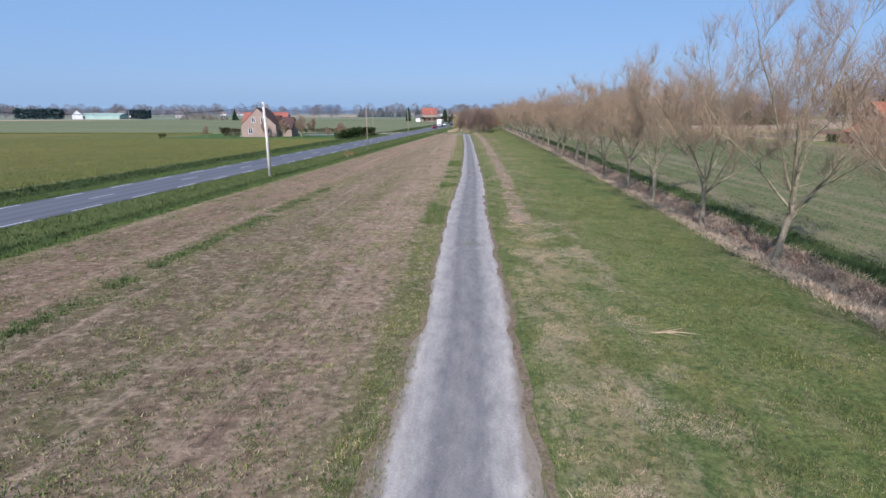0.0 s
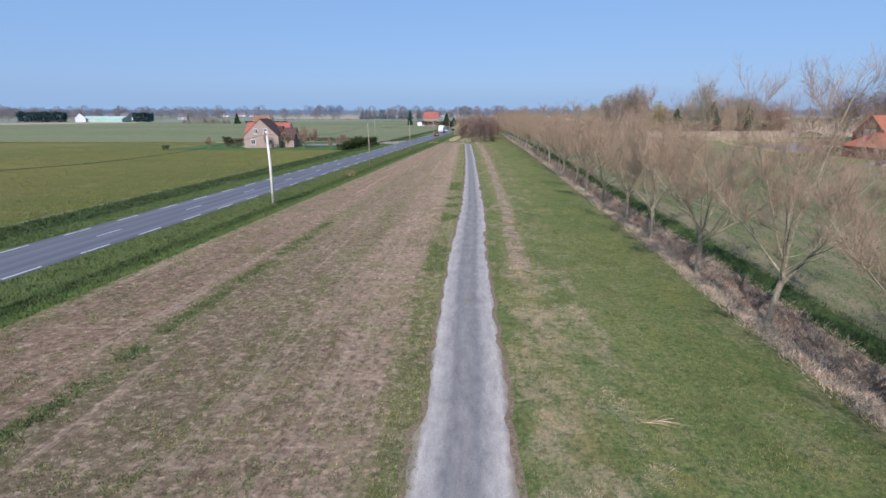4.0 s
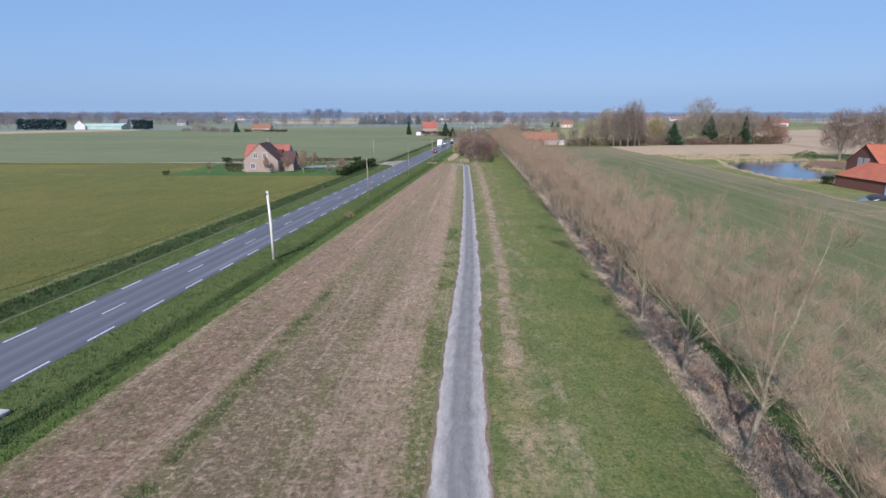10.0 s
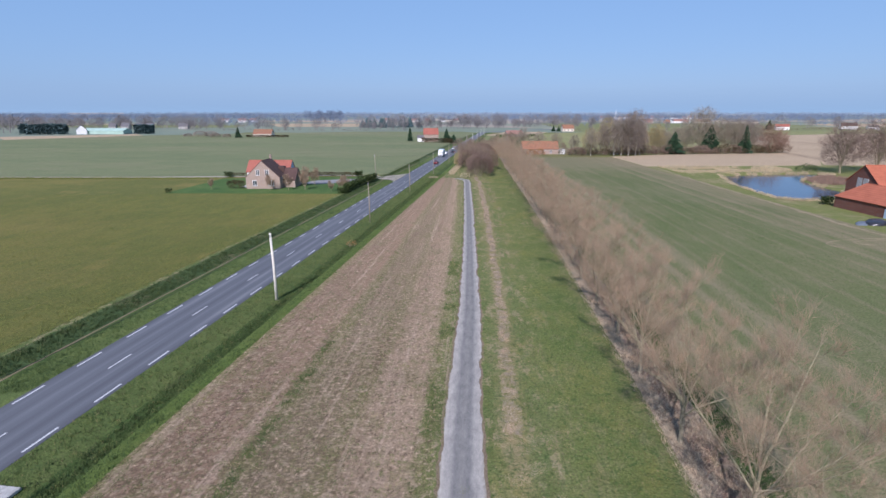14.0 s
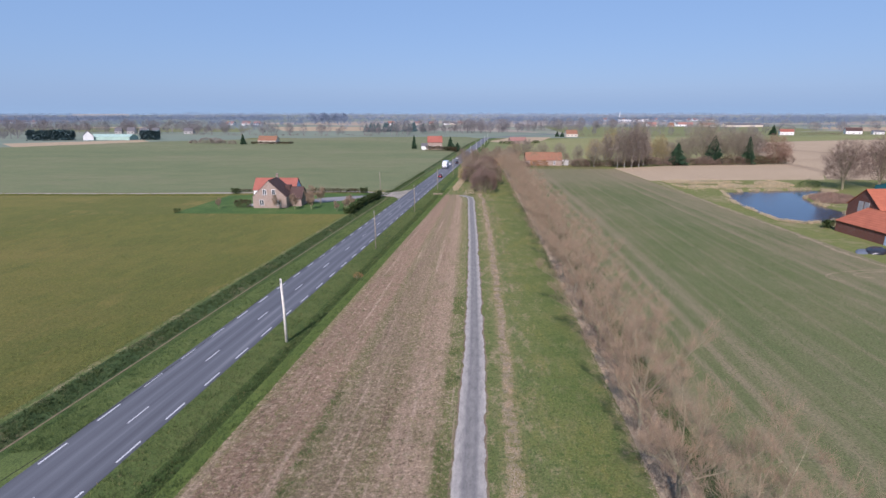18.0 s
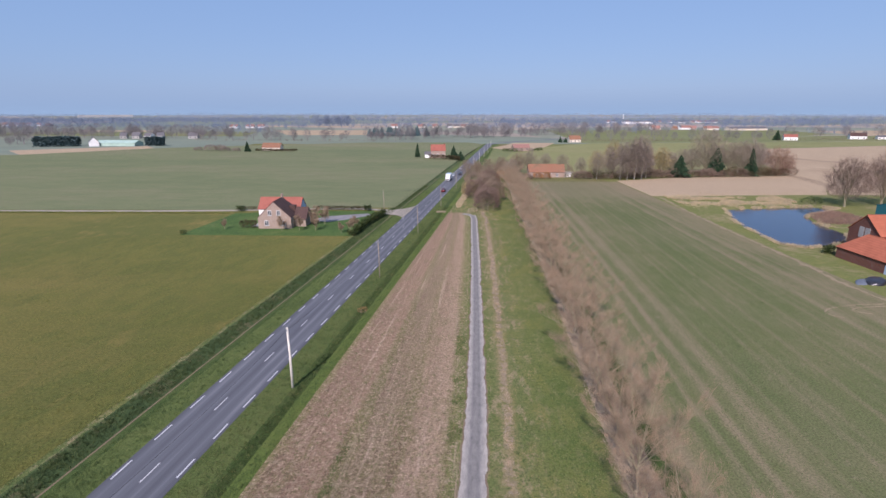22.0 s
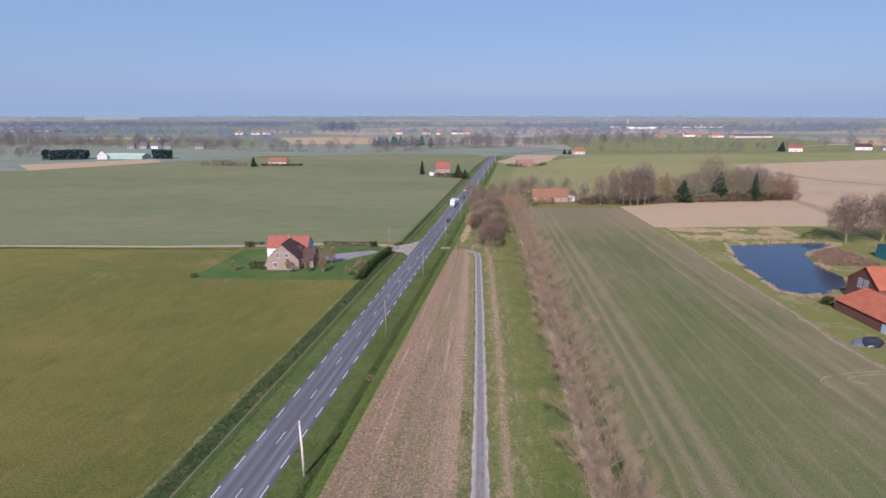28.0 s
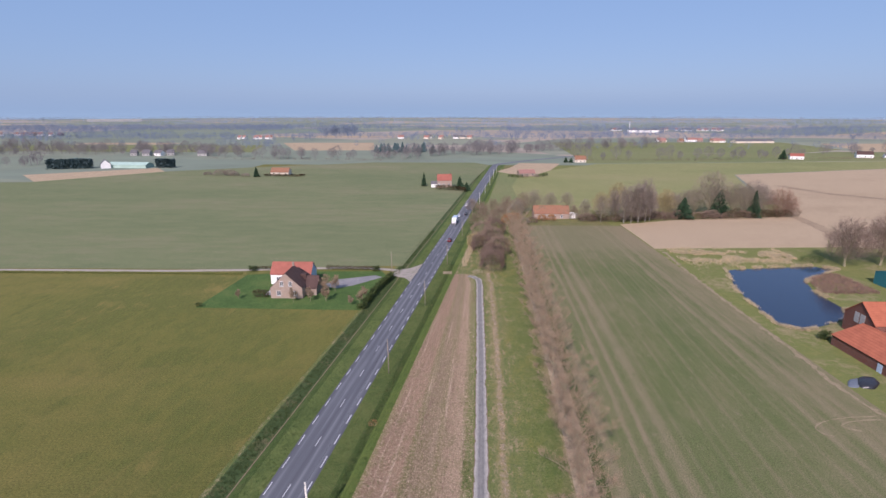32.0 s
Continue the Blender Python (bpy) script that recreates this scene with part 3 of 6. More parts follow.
M["pole_white"] = plain("pale_concrete", (0.66, 0.62, 0.54), 0.8, vary=0.12, scale=2, bump=0.3)
M["pole_wood"] = plain("weathered_pole_wood", (0.3, 0.25, 0.19), 0.85, vary=0.2, scale=4, bump=0.3)
M["cable"] = plain("black_cable", (0.02, 0.02, 0.022), 0.6)
M["steel"] = plain("galvanised_steel", (0.4, 0.41, 0.42), 0.45, 0.8)
M["concrete"] = plain("grey_concrete", (0.36, 0.35, 0.33), 0.85, vary=0.15, scale=2, bump=0.3)
M["rubber"] = plain("tyre_rubber", (0.02, 0.02, 0.02), 0.85)
M["tarp"] = plain("black_tarpaulin", (0.025, 0.025, 0.03), 0.35, vary=0.2, spec=0.5)
M["pale_tarp"] = plain("pale_blue_tarpaulin", (0.13, 0.15, 0.175), 0.5, vary=0.1)


def water():
    m, nt, b = nodes_of("pond_water", 0.06, spec=0.5)
    b.inputs["Base Color"].default_value = (0.012, 0.024, 0.05, 1)
    bumped(nt, b, noise_node(nt, coords(nt, "Object", (1, 1.6, 1)), 1.6, 4), 0.25, 0.05)
    return m


M["water"] = water()


# ---- mesh helpers ----
class Acc:
    """Gathers vertices and faces of one mesh."""

    def __init__(self):
        self.v, self.f = [], []

    def add(self, verts, faces):
        o = len(self.v)
        self.v.extend(verts)
        self.f.extend([tuple(i + o for i in f) for f in faces])

    def tube(self, pts, radii, sides=5, cap=False):
        o = len(self.v)
        for i, (p, r) in enumerate(zip(pts, radii)):
            d = pts[min(i + 1, len(pts) - 1)] - pts[max(i - 1, 0)]
            d = d.normalized() if d.length > 1e-9 else Vector((0, 0, 1))
            a = d.cross(Vector((0.31, 0.95, 0.05))).normalized()
            b = d.cross(a)
            for k in range(sides):
                t = 2 * math.pi * k / sides
                self.v.append(p + r * (math.cos(t) * a + math.sin(t) * b))
        for i in range(len(pts) - 1):
            for k in range(sides):
                q = (k + 1) % sides
                self.f.append((o + i * sides + k, o + i * sides + q, o + (i + 1) * sides + q, o + (i + 1) * sides + k))
        if cap:
            self.f.append(tuple(o + (len(pts) - 1) * sides + k for k in range(sides)))
            self.f.append(tuple(o + k for k in reversed(range(sides))))

    def box(self, x0, x1, y0, y1, z0, z1):
        self.add([Vector(p) for p in ((x0, y0, z0), (x1, y0, z0), (x1, y1, z0), (x0, y1, z0), (x0, y0, z1), (x1, y0, z1), (x1, y1, z1), (x0, y1, z1))],
                 [(3, 2, 1, 0), (4, 5, 6, 7), (0, 1, 5, 4), (1, 2, 6, 5), (2, 3, 7, 6), (3, 0, 4, 7)])


def part(name, acc, material, parent=None, label="", smooth=False):
    """Links one mesh object, under a thing or under a part."""
    me = bpy.data.meshes.new(name)
    me.from_pydata([tuple(v) for v in acc.v], [], acc.f)
    me.materials.append(material)
    if smooth:
        me.shade_smooth()
    ob = new(name, me)
    ob.parent = parent
    if label:
        ob["label"] = label
    return ob


def soft_box(name, size, at, material, parent=None, label="", bevel=0.03):
    bm = bmesh.new()
    bmesh.ops.create_cube(bm, size=1.0, matrix=Matrix.Translation(at) @ Matrix.Diagonal((*size, 1)))
    bmesh.ops.bevel(bm, geom=bm.edges[:], offset=min(bevel, min(size) * 0.4), segments=2, affect="EDGES")
    me = bpy.data.meshes.new(name)
    bm.to_mesh(me)
    bm.free()
    me.materials.append(material)
    ob = new(name, me)
    ob.parent = parent
    if label:
        ob["label"] = label
    return ob


def empty(name, at, turn=0.0, label="", category="", group=""):
    ob = new(name)
    ob.matrix_world = pose(*at, 0, 0, turn)
    return tagged(ob, label, category, group)


def array_mesh(name, verts, faces, material, uv=None):
    """A mesh from numpy arrays of triangles or quads."""
    me = bpy.data.meshes.new(name)
    n, k = faces.shape
    me.vertices.add(len(verts))
    me.vertices.foreach_set("co", np.asarray(verts, np.float32).ravel())
    me.loops.add(n * k)
    me.loops.foreach_set("vertex_index", np.asarray(faces, np.int32).ravel())
    me.polygons.add(n)
    me.polygons.foreach_set("loop_start", np.arange(0, n * k, k, dtype=np.int32))
    if uv is not None:
        me.uv_layers.new(name="along").data.foreach_set("uv", np.asarray(uv, np.float32)[faces.ravel()].ravel())
    for mm in material if isinstance(material, list) else [material]:
        me.materials.append(mm)
    me.update(calc_edges=True)
    me.validate()
    me.shade_flat()
    return me


# ---- the lie of the land ----
def road_x(y):
    return -36.4 + 0.1333 * np.asarray(y, float)


def path_x(y):
    return np.interp(y, [-400, 0, 8, 17, 33, 59, 85, 122, 160, 176, 181, 400], [-16.0, 0.45, 0.62, 1.3, 2.0, 3.72, 4.9, 6.4, 7.6, 8.2, 7.6, 17.0])


def tree_x(y):
    return np.interp(y, [-400, 24.6, 43, 57, 98, 148, 227, 300, 900], [-3.0, 17.3, 18.6, 19.4, 22.0, 24.6, 27.8, 31.0, 60.0])


POND = [(104, 196), (118, 199), (141, 202), (147, 197), (127, 184), (122, 171), (121, 156), (117, 147.5), (105, 141.5), (97, 138), (92, 142), (93.5, 157), (96, 174)]


def inside(poly, x, y):
    """Signed distance to a closed line: positive inside."""
    p, q = np.array(poly, float), np.roll(np.array(poly, float), -1, 0)
    d = np.full(x.shape, 1e9)
    hit = np.zeros(x.shape, bool)
    for (ax, ay), (bx, by) in zip(p, q):
        t = np.clip(((x - ax) * (bx - ax) + (y - ay) * (by - ay)) / ((bx - ax) ** 2 + (by - ay) ** 2), 0, 1)
        d = np.minimum(d, np.hypot(x - ax - t * (bx - ax), y - ay - t * (by - ay)))
        if ay != by:
            hit ^= ((ay > y) != (by > y)) & (x < (bx - ax) * (y - ay) / (by - ay) + ax)
    return np.where(hit, d, -d)


# columns: from which line, offset, height, material of the strip to its right
COLS = [("a", -4900, 0, "patchwork"), ("a", -2500, 0, "patchwork"), ("a", -1200, 0, "patchwork"), ("a", -600, 0, "patchwork"), ("a", -350, 0, "patchwork"), ("a", -220, 0, "wheat"), ("a", -150, 0, "wheat"), ("a", -100, 0, "wheat"),
        ("r", -30, 0, "wheat"), ("r", -20, 0, "wheat"), ("r", -13.2, 0, "meadow"), ("r", -12.3, -0.05, "bank"), ("r", -10.8, -0.3, "bank"), ("r", -9.4, -0.7, "shoulder"), ("r", -9.15, -0.7, "ditch"), ("r", -7.4, -0.25, "verge"),
        ("r", -5.5, -0.05, "verge"), ("r", -3.75, 0, "verge"), ("r", 0, 0, "verge"), ("r", 3.75, 0, "verge_dark"), ("r", 5.6, -0.05, "verge_dark"), ("r", 7.2, -0.25, "ditch"), ("r", 8.3, -0.5, "ditch"), ("r", 8.8, -0.5, "lush"),
        ("r", 9.6, -0.1, "lush"), ("r", 10.2, 0.06, "lush"), ("r", 10.9, 0.0, "meadow"), ("m", 0.25, 0, "meadow"), ("m", 0.5, 0, "meadow"), ("m", 0.75, 0, "meadow"), ("p", -3.4, 0, "meadow"), ("p", -1.5, 0, "meadow"), ("p", 0, 0, "meadow"), ("p", 1.5, 0, "meadow"),
        ("p", 4, 0, "meadow"), ("p", 8, 0.02, "meadow"), ("t", -3.0, 0.03, "meadow"), ("t", -1.0, 0.02, "straw"), ("t", 0.35, -0.12, "leaf_litter"), ("t", 1.1, -0.65, "leaf_litter"), ("t", 1.7, -0.65, "straw"), ("t", 2.7, -0.1, "ditch"),
        ("t", 4.6, 0, "right_field"), ("t", 12, 0, "right_field"), ("t", 25, 0, "right_field")]
COLS += [("b", k, 0, "rush") for k in np.arange(82, 154, 1.6)]
COLS += [("a", 170, 0, "rush"), ("a", 220, 0, "patchwork"), ("a", 320, 0, "patchwork"), ("a", 600, 0, "patchwork"), ("a", 1200, 0, "patchwork"), ("a", 2500, 0, "patchwork"), ("a", 4900, 0, "patchwork")]
STAT = np.concatenate([[-4900, -1500, -500, -200, -100, -60], np.arange(-40, 300, 2.0), np.arange(300, 620, 12.0), [640, 700, 800, 1000, 1400, 2200, 3400, 4900]])


def column_x(col, y):
    base, off = col[0], col[1]
    if base == "r":
        return road_x(y) + off
    if base == "p":
        return path_x(y) + off
    if base == "t":
        return tree_x(y) + off
    if base == "m":
        return road_x(y) + 10.9 + (path_x(y) - 3.4 - road_x(y) - 10.9) * off
    return np.full(np.shape(y), float(off))


def land(x_all, y):
    """Heights of all columns at the stations."""
    z = np.zeros_like(x_all)
    for k, col in enumerate(COLS):
        fade = np.ones_like(y)
        if col[0] == "r":
            fade = np.clip((560 - y) / 40, 0, 1)
            if -13 < col[1] < -5:
                fade = fade * np.clip(np.abs(y - 187) / 5 - 0.6, 0, 1)
            if col[1] > 6:
                fade = fade * np.clip(np.abs(y - 187.5) / 3 - 0.4, 0, 1)
        if col[0] == "t":
            fade = np.clip((275 - y) / 10, 0, 1)
        z[k] = col[2] * fade
    d = inside(POND, x_all, np.broadcast_to(y, x_all.shape))
    z -= 1.3 * np.clip((d + 0.6) / 3.0, 0, 1)
    return z


Y = np.asarray(STAT, float)
XC = np.array([column_x(c, Y) for c in COLS])
for k in range(1, len(COLS)):
    XC[k] = np.maximum(XC[k], XC[k - 1] + 0.02)
ZC = land(XC, Y)
UC = np.array([float(column_x(c, np.array([60.0]))[0]) for c in COLS])


def height(x, y):
    """The ground's height at scattered places."""
    x, y = np.asarray(x, float), np.asarray(y, float)
    j = np.clip(np.searchsorted(Y, y) - 1, 0, len(Y) - 2)
    t = (y - Y[j]) / (Y[j + 1] - Y[j])
    out = np.zeros_like(x)
    for n in range(len(x)):
        xs = XC[:, j[n]] * (1 - t[n]) + XC[:, j[n] + 1] * t[n]
        zs = ZC[:, j[n]] * (1 - t[n]) + ZC[:, j[n] + 1] * t[n]
        out[n] = np.interp(x[n], xs, zs)
    return out


def sheet(name, k0, k1, y0, y1, material, lift=0.0, by_strip=False):
    """A stretch of the land between two columns and two stations."""
    js = np.where((Y >= y0) & (Y <= y1))[0]
    x, z = XC[k0:k1 + 1, js], ZC[k0:k1 + 1, js] + lift
    y = np.broadcast_to(Y[js], x.shape)
    u = np.broadcast_to(UC[k0:k1 + 1, None], x.shape)
    nr, nc = x.shape[1], x.shape[0]
    verts = np.stack([x, y, z], -1).reshape(-1, 3)
    uv = np.stack([u, y], -1).reshape(-1, 2)
    a, b = np.meshgrid(np.arange(nc - 1), np.arange(nr - 1), indexing="ij")
    a, b = a.ravel(), b.ravel()
    faces = np.stack([a * nr + b, (a + 1) * nr + b, (a + 1) * nr + b + 1, a * nr + b + 1], -1)
    me = array_mesh(name, verts, faces, material, uv)
    if by_strip:
        names = by_strip
        me.polygons.foreach_set("material_index", np.array([names.index("patchwork" if Y[js[j]] >= 588 else "meadow" if COLS[k0 + i][0] == "t" and Y[js[j]] > 268 else COLS[k0 + i][3]) for i, j in zip(a, b)], np.int32))
    me.shade_smooth()
    return new(name, me)


def col(base, off):
    return next(k for k, c in enumerate(COLS) if c[0] == base and abs(c[1] - off) < 1e-6)


strip_names = sorted({c[3] for c in COLS})
ground = sheet("ground", 0, len(COLS) - 1, -5000, 5000, [M[n] for n in strip_names], 0.0, strip_names)
tagged(ground, "flat grassy farmland with ditches reaching the horizon", "ground", kind="structure")


def ribbon(name, line, half, material, z=0.03, label="", category="", ragged=0.0, step=None):
    """A thin slab along a line of points; U runs across, V along, in metres."""
    pts = [Vector((p[0], p[1], 0)) for p in line]
    if step:
        fine = []
        for a, b in zip(pts, pts[1:]):
            n = max(1, int((b - a).length / step))
            fine += [a.lerp(b, i / n) for i in range(n)]
        pts = fine + [pts[-1]]
    verts, uv, d = [], [], 0.0
    for i, p in enumerate(pts):
        t = (pts[min(i + 1, len(pts) - 1)] - pts[max(i - 1, 0)]).normalized()
        s = Vector((t.y, -t.x, 0))
        d += (p - pts[i - 1]).length if i else 0
        for side in (-1, 1):
            w = (half(p.y) if callable(half) else half) * side + ragged * side * noise.fractal(Vector((p.x * 0.6, p.y * 0.45, 7 * side)), 0.8, 2.2, 6)
            q = p + s * w
            for zz, e in ((z, 0), (z - 0.12, 0.04)):
                verts.append((q.x + s.x * e * side, q.y + s.y * e * side, zz))
                uv.append((w, d))
    faces = []
    for i in range(len(pts) - 1):
        o, n = 4 * i, 4 * i + 4
        faces += [(o, o + 2, n + 2, n), (o + 1, o, n, n + 1), (o + 2, o + 3, n + 3, n + 2)]
    me = array_mesh(name, np.array(verts), np.array(faces), material, np.array(uv))
    ob = new(name, me)
    return tagged(ob, label, category, kind="structure")


# fields laid on the land
tagged(sheet("stubble_field", col("r", 10.9), col("p", -1.5), -60, 186, M["stubble"], 0.02), "brown harvested stubble strip with green weeds", "field", kind="structure")
tagged(sheet("cereal_field", col("a", -350), col("r", -13.2), -200, 186, M["wheat"], 0.02), "yellow-green young cereal field beside the road", "field", kind="structure")
tagged(sheet("sown_field", col("t", 4.6), next(k for k, c in enumerate(COLS) if c[0] == "b" and c[1] > 86.5), -100, 272, M["right_field"], 0.02), "striped green sown field behind the tree row", "field", kind="structure")


def plot(name, poly, material, z, label, category="field"):
    """A flat field of any outline, with a turned-down rim."""
    bm = bmesh.new()
    top = [bm.verts.new((x, y, z)) for x, y in poly]
    f = bm.faces.new(top)
    if f.normal.z < 0:
        f.normal_flip()
    f.normal_update()
    low = bmesh.ops.extrude_edge_only(bm, edges=bm.edges[:])
    for v in low["geom"]:
        if isinstance(v, bmesh.types.BMVert):
            v.co.z -= 0.1
    bmesh.ops.recalc_face_normals(bm, faces=bm.faces[:])
    bmesh.ops.triangulate(bm, faces=bm.faces[:])
    me = bpy.data.meshes.new(name)
    bm.to_mesh(me)
    bm.free()
    me.materials.append(material)
    return tagged(new(name, me), label, category, kind="structure")


rd = lambda y, o: (float(road_x(y)) + o, y)  # noqa: E731
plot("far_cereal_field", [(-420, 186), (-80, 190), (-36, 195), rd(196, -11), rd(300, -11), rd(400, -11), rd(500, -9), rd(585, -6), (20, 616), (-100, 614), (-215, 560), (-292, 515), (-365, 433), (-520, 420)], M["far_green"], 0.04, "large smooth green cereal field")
plot("bare_strip", [(-412, 482), (-363, 435), (-293, 514), (-318, 546)], M["tan"], 0.06, "pale bare soil strip before the farm shed")
plot("harrowed_field", [(87.5, 276), (87.5, 225.5), (166, 230), (187, 262), (193, 301), (160, 296), (120, 288), (100, 280)], M["tan"], 0.04, "pale harrowed soil field before the wood")
plot("harrowed_field", [(196, 309), (186, 262), (168, 231), (330, 215), (620, 420), (450, 560), (264, 503)], M["tan"], 0.045, "wide pale harrowed soil field")
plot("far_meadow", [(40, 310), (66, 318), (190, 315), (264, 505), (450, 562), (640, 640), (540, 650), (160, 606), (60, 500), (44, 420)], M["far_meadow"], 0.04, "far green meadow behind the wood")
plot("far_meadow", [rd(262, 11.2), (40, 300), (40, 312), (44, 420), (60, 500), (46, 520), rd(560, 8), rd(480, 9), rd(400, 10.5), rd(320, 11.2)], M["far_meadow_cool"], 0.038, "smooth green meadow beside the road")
plot("garden_lawn", [(-80.8, 149.6), (-77.7, 183), (-50, 188), (-28.5, 189), (-25.6, 183), (-29.3, 149)], M["lawn"], 0.05, "mown dark green garden lawn round the house", "lawn")
plot("driveway", [(-47, 171), (-44, 178), (-30, 183.5), (-27.2, 181.5), (-36, 172), (-41, 169)], M["drive"], 0.07, "grey gravel driveway beside the house", "driveway")

# road, its bend, lane and path
bend = [rd(y, 0) for y in (-400, -60, 120, 300, 450, 540, 572)] + [(43.5, 592), (50, 604), (62, 617), (80, 637), (104, 662), (138, 694), (200, 745), (420, 880)]
road = ribbon("road", bend, 3.65, M["asphalt"], 0.03, "blue-grey asphalt country road with white dashes", "road", 0.05, 4.0)
lane = [(-420, 186), (-173, 186.5), (-110, 187), (-79, 189), (-60, 191.5), (-36, 193), (-24, 190.5), rd(186.5, -3.4)]
ribbon("farm_lane", lane, 1.15, M["gravel"], 0.075, "pale gravel farm lane off the road", "lane", 0.25, 2.0)
plot("lane_mouth", [rd(176.5, -3.6), rd(181, -6.5), rd(183.5, -12), rd(190, -12), rd(193, -7), rd(199, -3.6)], M["gravel"], 0.085, "pale gravel mouth of the farm lane", "lane")
ribbon("path_shoulder", [(float(path_x(y)), y) for y in np.arange(-60, 179, 3.0)], lambda y: float(np.interp(y, [9, 14, 20, 40, 62, 95], [2.05, 1.85, 1.75, 1.62, 1.4, 1.25])), M["shoulder"], 0.03, "brown earth shoulder along the path", "path", 0.3, 0.6)
path = ribbon("cycle_path", [(float(path_x(y)), y) for y in np.arange(-60, 179, 3.0)] + [(7.9, 180), (6.2, 183), (4.4, 184)], lambda y: float(np.interp(y, [9, 14, 20, 40, 62, 95], [1.8, 1.58, 1.5, 1.42, 1.2, 1.08])), M["path"], 0.036, "narrow worn pale asphalt path with ragged edges", "path", 0.3, 0.35)
ribbon("field_track", [(89.4, 220), (87.6, 192), (86.4, 161), (86.1, 147), (86.0, 133), (85.5, 120), (84.6, 108), (85.5, 97), (88, 88), (95, 78)], 0.5, M["track"], 0.05, "thin bare earth track along the field", "track", 0.9, 0.7)
ribbon("damp_strip", [(262, 430), (264, 412), (273, 386), (295, 363), (340, 330)], 5.0, M["damp"], 0.06, "darker damp strip across the bare field", "field", 1.6, 2.0)
ribbon("damp_strip", [(194, 303), (192, 285), (187, 258), (180, 240), (172, 231)], 3.2, M["damp"], 0.064, "darker damp strip beside the wood", "field", 1.6, 1.5)
ribbon("wheel_track", [(90 - 20.8 * math.sin(t), 90.5 + 5.2 * math.cos(t)) for t in np.linspace(0.25, 2.0, 24)], 0.12, M["track"], 0.045, "pale worn wheel track turning in the sown field", "track", 0.25, 0.5)
ribbon("wheel_track", [(88 - 13 * math.sin(t), 91.8 + 2.6 * math.cos(t)) for t in np.linspace(0.3, 2.2, 20)], 0.1, M["track"], 0.049, "pale worn wheel track turning in the sown field", "track", 0.25, 0.5)
plot("pond_water", [(80, 130), (155, 130), (155, 212), (80, 212)], M["water"], -0.5, "dark blue still pond water", "pond")

# road markings: each dash a piece of the road
def dash_mesh(name, length, width):
    a = Acc()
    a.box(-width / 2, width / 2, -length / 2, length / 2, 0, 0.006)
    me = bpy.data.meshes.new(name)
    me.from_pydata([tuple(v) for v in a.v], [], a.f)
    me.materials.append(M["paint"])
    return me


edge_me, mid_me = dash_mesh("edge_dash", 3.0, 0.18), dash_mesh("centre_dash", 3.0, 0.14)
ROAD_TURN = -math.degrees(math.atan(0.1333))
ROAD_STEP = math.cos(math.atan(0.1333))
for side, off, me, period, first in (("edge_dash", 3.25, edge_me, 6.5, 46.3), ("edge_dash", -3.25, edge_me, 6.5, 46.0), ("centre_dash", 0.0, mid_me, 13.0, 45.6)):
    for i in range(-9, 80):
        y = first + i * period * ROAD_STEP
        if y > 565 or (off < 0 and 176 < y < 199):
            continue
        ob = new(side, me)
        ob.matrix_world = pose(float(road_x(y)) + off, y, 0.031, 0, 0, ROAD_TURN)
        ob.parent = road


# ---- grass and stalks ----
def blades(name, xs, ys, h, w, count, spread, material, lean=0.5, label="", category="grass", wild=0.5):
    """Tufts of thin blades standing on the land."""
    n = len(xs)
    zs = height(xs, ys)
    cx, cy, cz = (np.repeat(a, count) for a in (xs, ys, zs))
    k = n * count
    ang, rad = rng.uniform(0, 2 * np.pi, k), spread * np.sqrt(rng.uniform(0, 1, k))
    bx, by = cx + rad * np.cos(ang), cy + rad * np.sin(ang)
    hh = np.repeat(h * rng.uniform(1 - wild, 1 + wild, n), count) * rng.uniform(0.5, 1.1, k)
    turn, out = rng.uniform(0, 2 * np.pi, k), lean * hh * rng.uniform(0.2, 1.2, k)
    ww = w * rng.uniform(0.6, 1.4, k)
    dx, dy = ww * np.cos(turn), ww * np.sin(turn)
    la = ang + rng.normal(0, 0.8, k)
    v = np.empty((k, 3, 3))
    v[:, 0] = np.stack([bx - dx, by - dy, cz - 0.02], -1)
    v[:, 1] = np.stack([bx + dx, by + dy, cz - 0.02], -1)
    v[:, 2] = np.stack([bx + out * np.cos(la), by + out * np.sin(la), cz + hh], -1)
    me = array_mesh(name, v.reshape(-1, 3), np.arange(3 * k).reshape(-1, 3), material)
    return tagged(new(name, me), label, category, kind="stuff")


def spread_over(n, y0, y1, x_of, lo, hi, dense_near=1.6):
    """Places between two offsets of a line, more of them where the line passes near."""
    y = y0 + (y1 - y0) * rng.uniform(0, 1, n) ** dense_near
    return x_of(y) + rng.uniform(lo, hi, n), y


def patchy(xs, ys, scale, cut, seed=0.0):
    keep = np.array([noise.fractal(Vector((x * scale, y * scale, seed)), 1.0, 2.0, 3) > cut for x, y in zip(xs, ys)])
    return xs[keep], ys[keep]


x, y = spread_over(30000, 5, 110, path_x, 1.6, 17.2, 2.0)
off = x - path_x(y)
keep = (x < tree_x(y) - 0.9) & (rng.uniform(0, 1, 30000) < np.interp(off, [2.2, 3.0, 4.6, 6.5, 9, 11.5, 13], [0.8, 0.25, 0.25, 0.5, 1.0, 0.9, 0.45]))
x, y = patchy(x[keep], y[keep], 0.45, -0.12, 61.0)
blades("meadow_grass", x, y, 0.075, 0.011, 8, 0.16, M["grass_blades"], 0.8, "short green meadow grass beside the path")
x, y = patchy(*spread_over(20000, 5, 60, path_x, 1.7, 15, 1.4), 0.6, 0.12, 17.0)
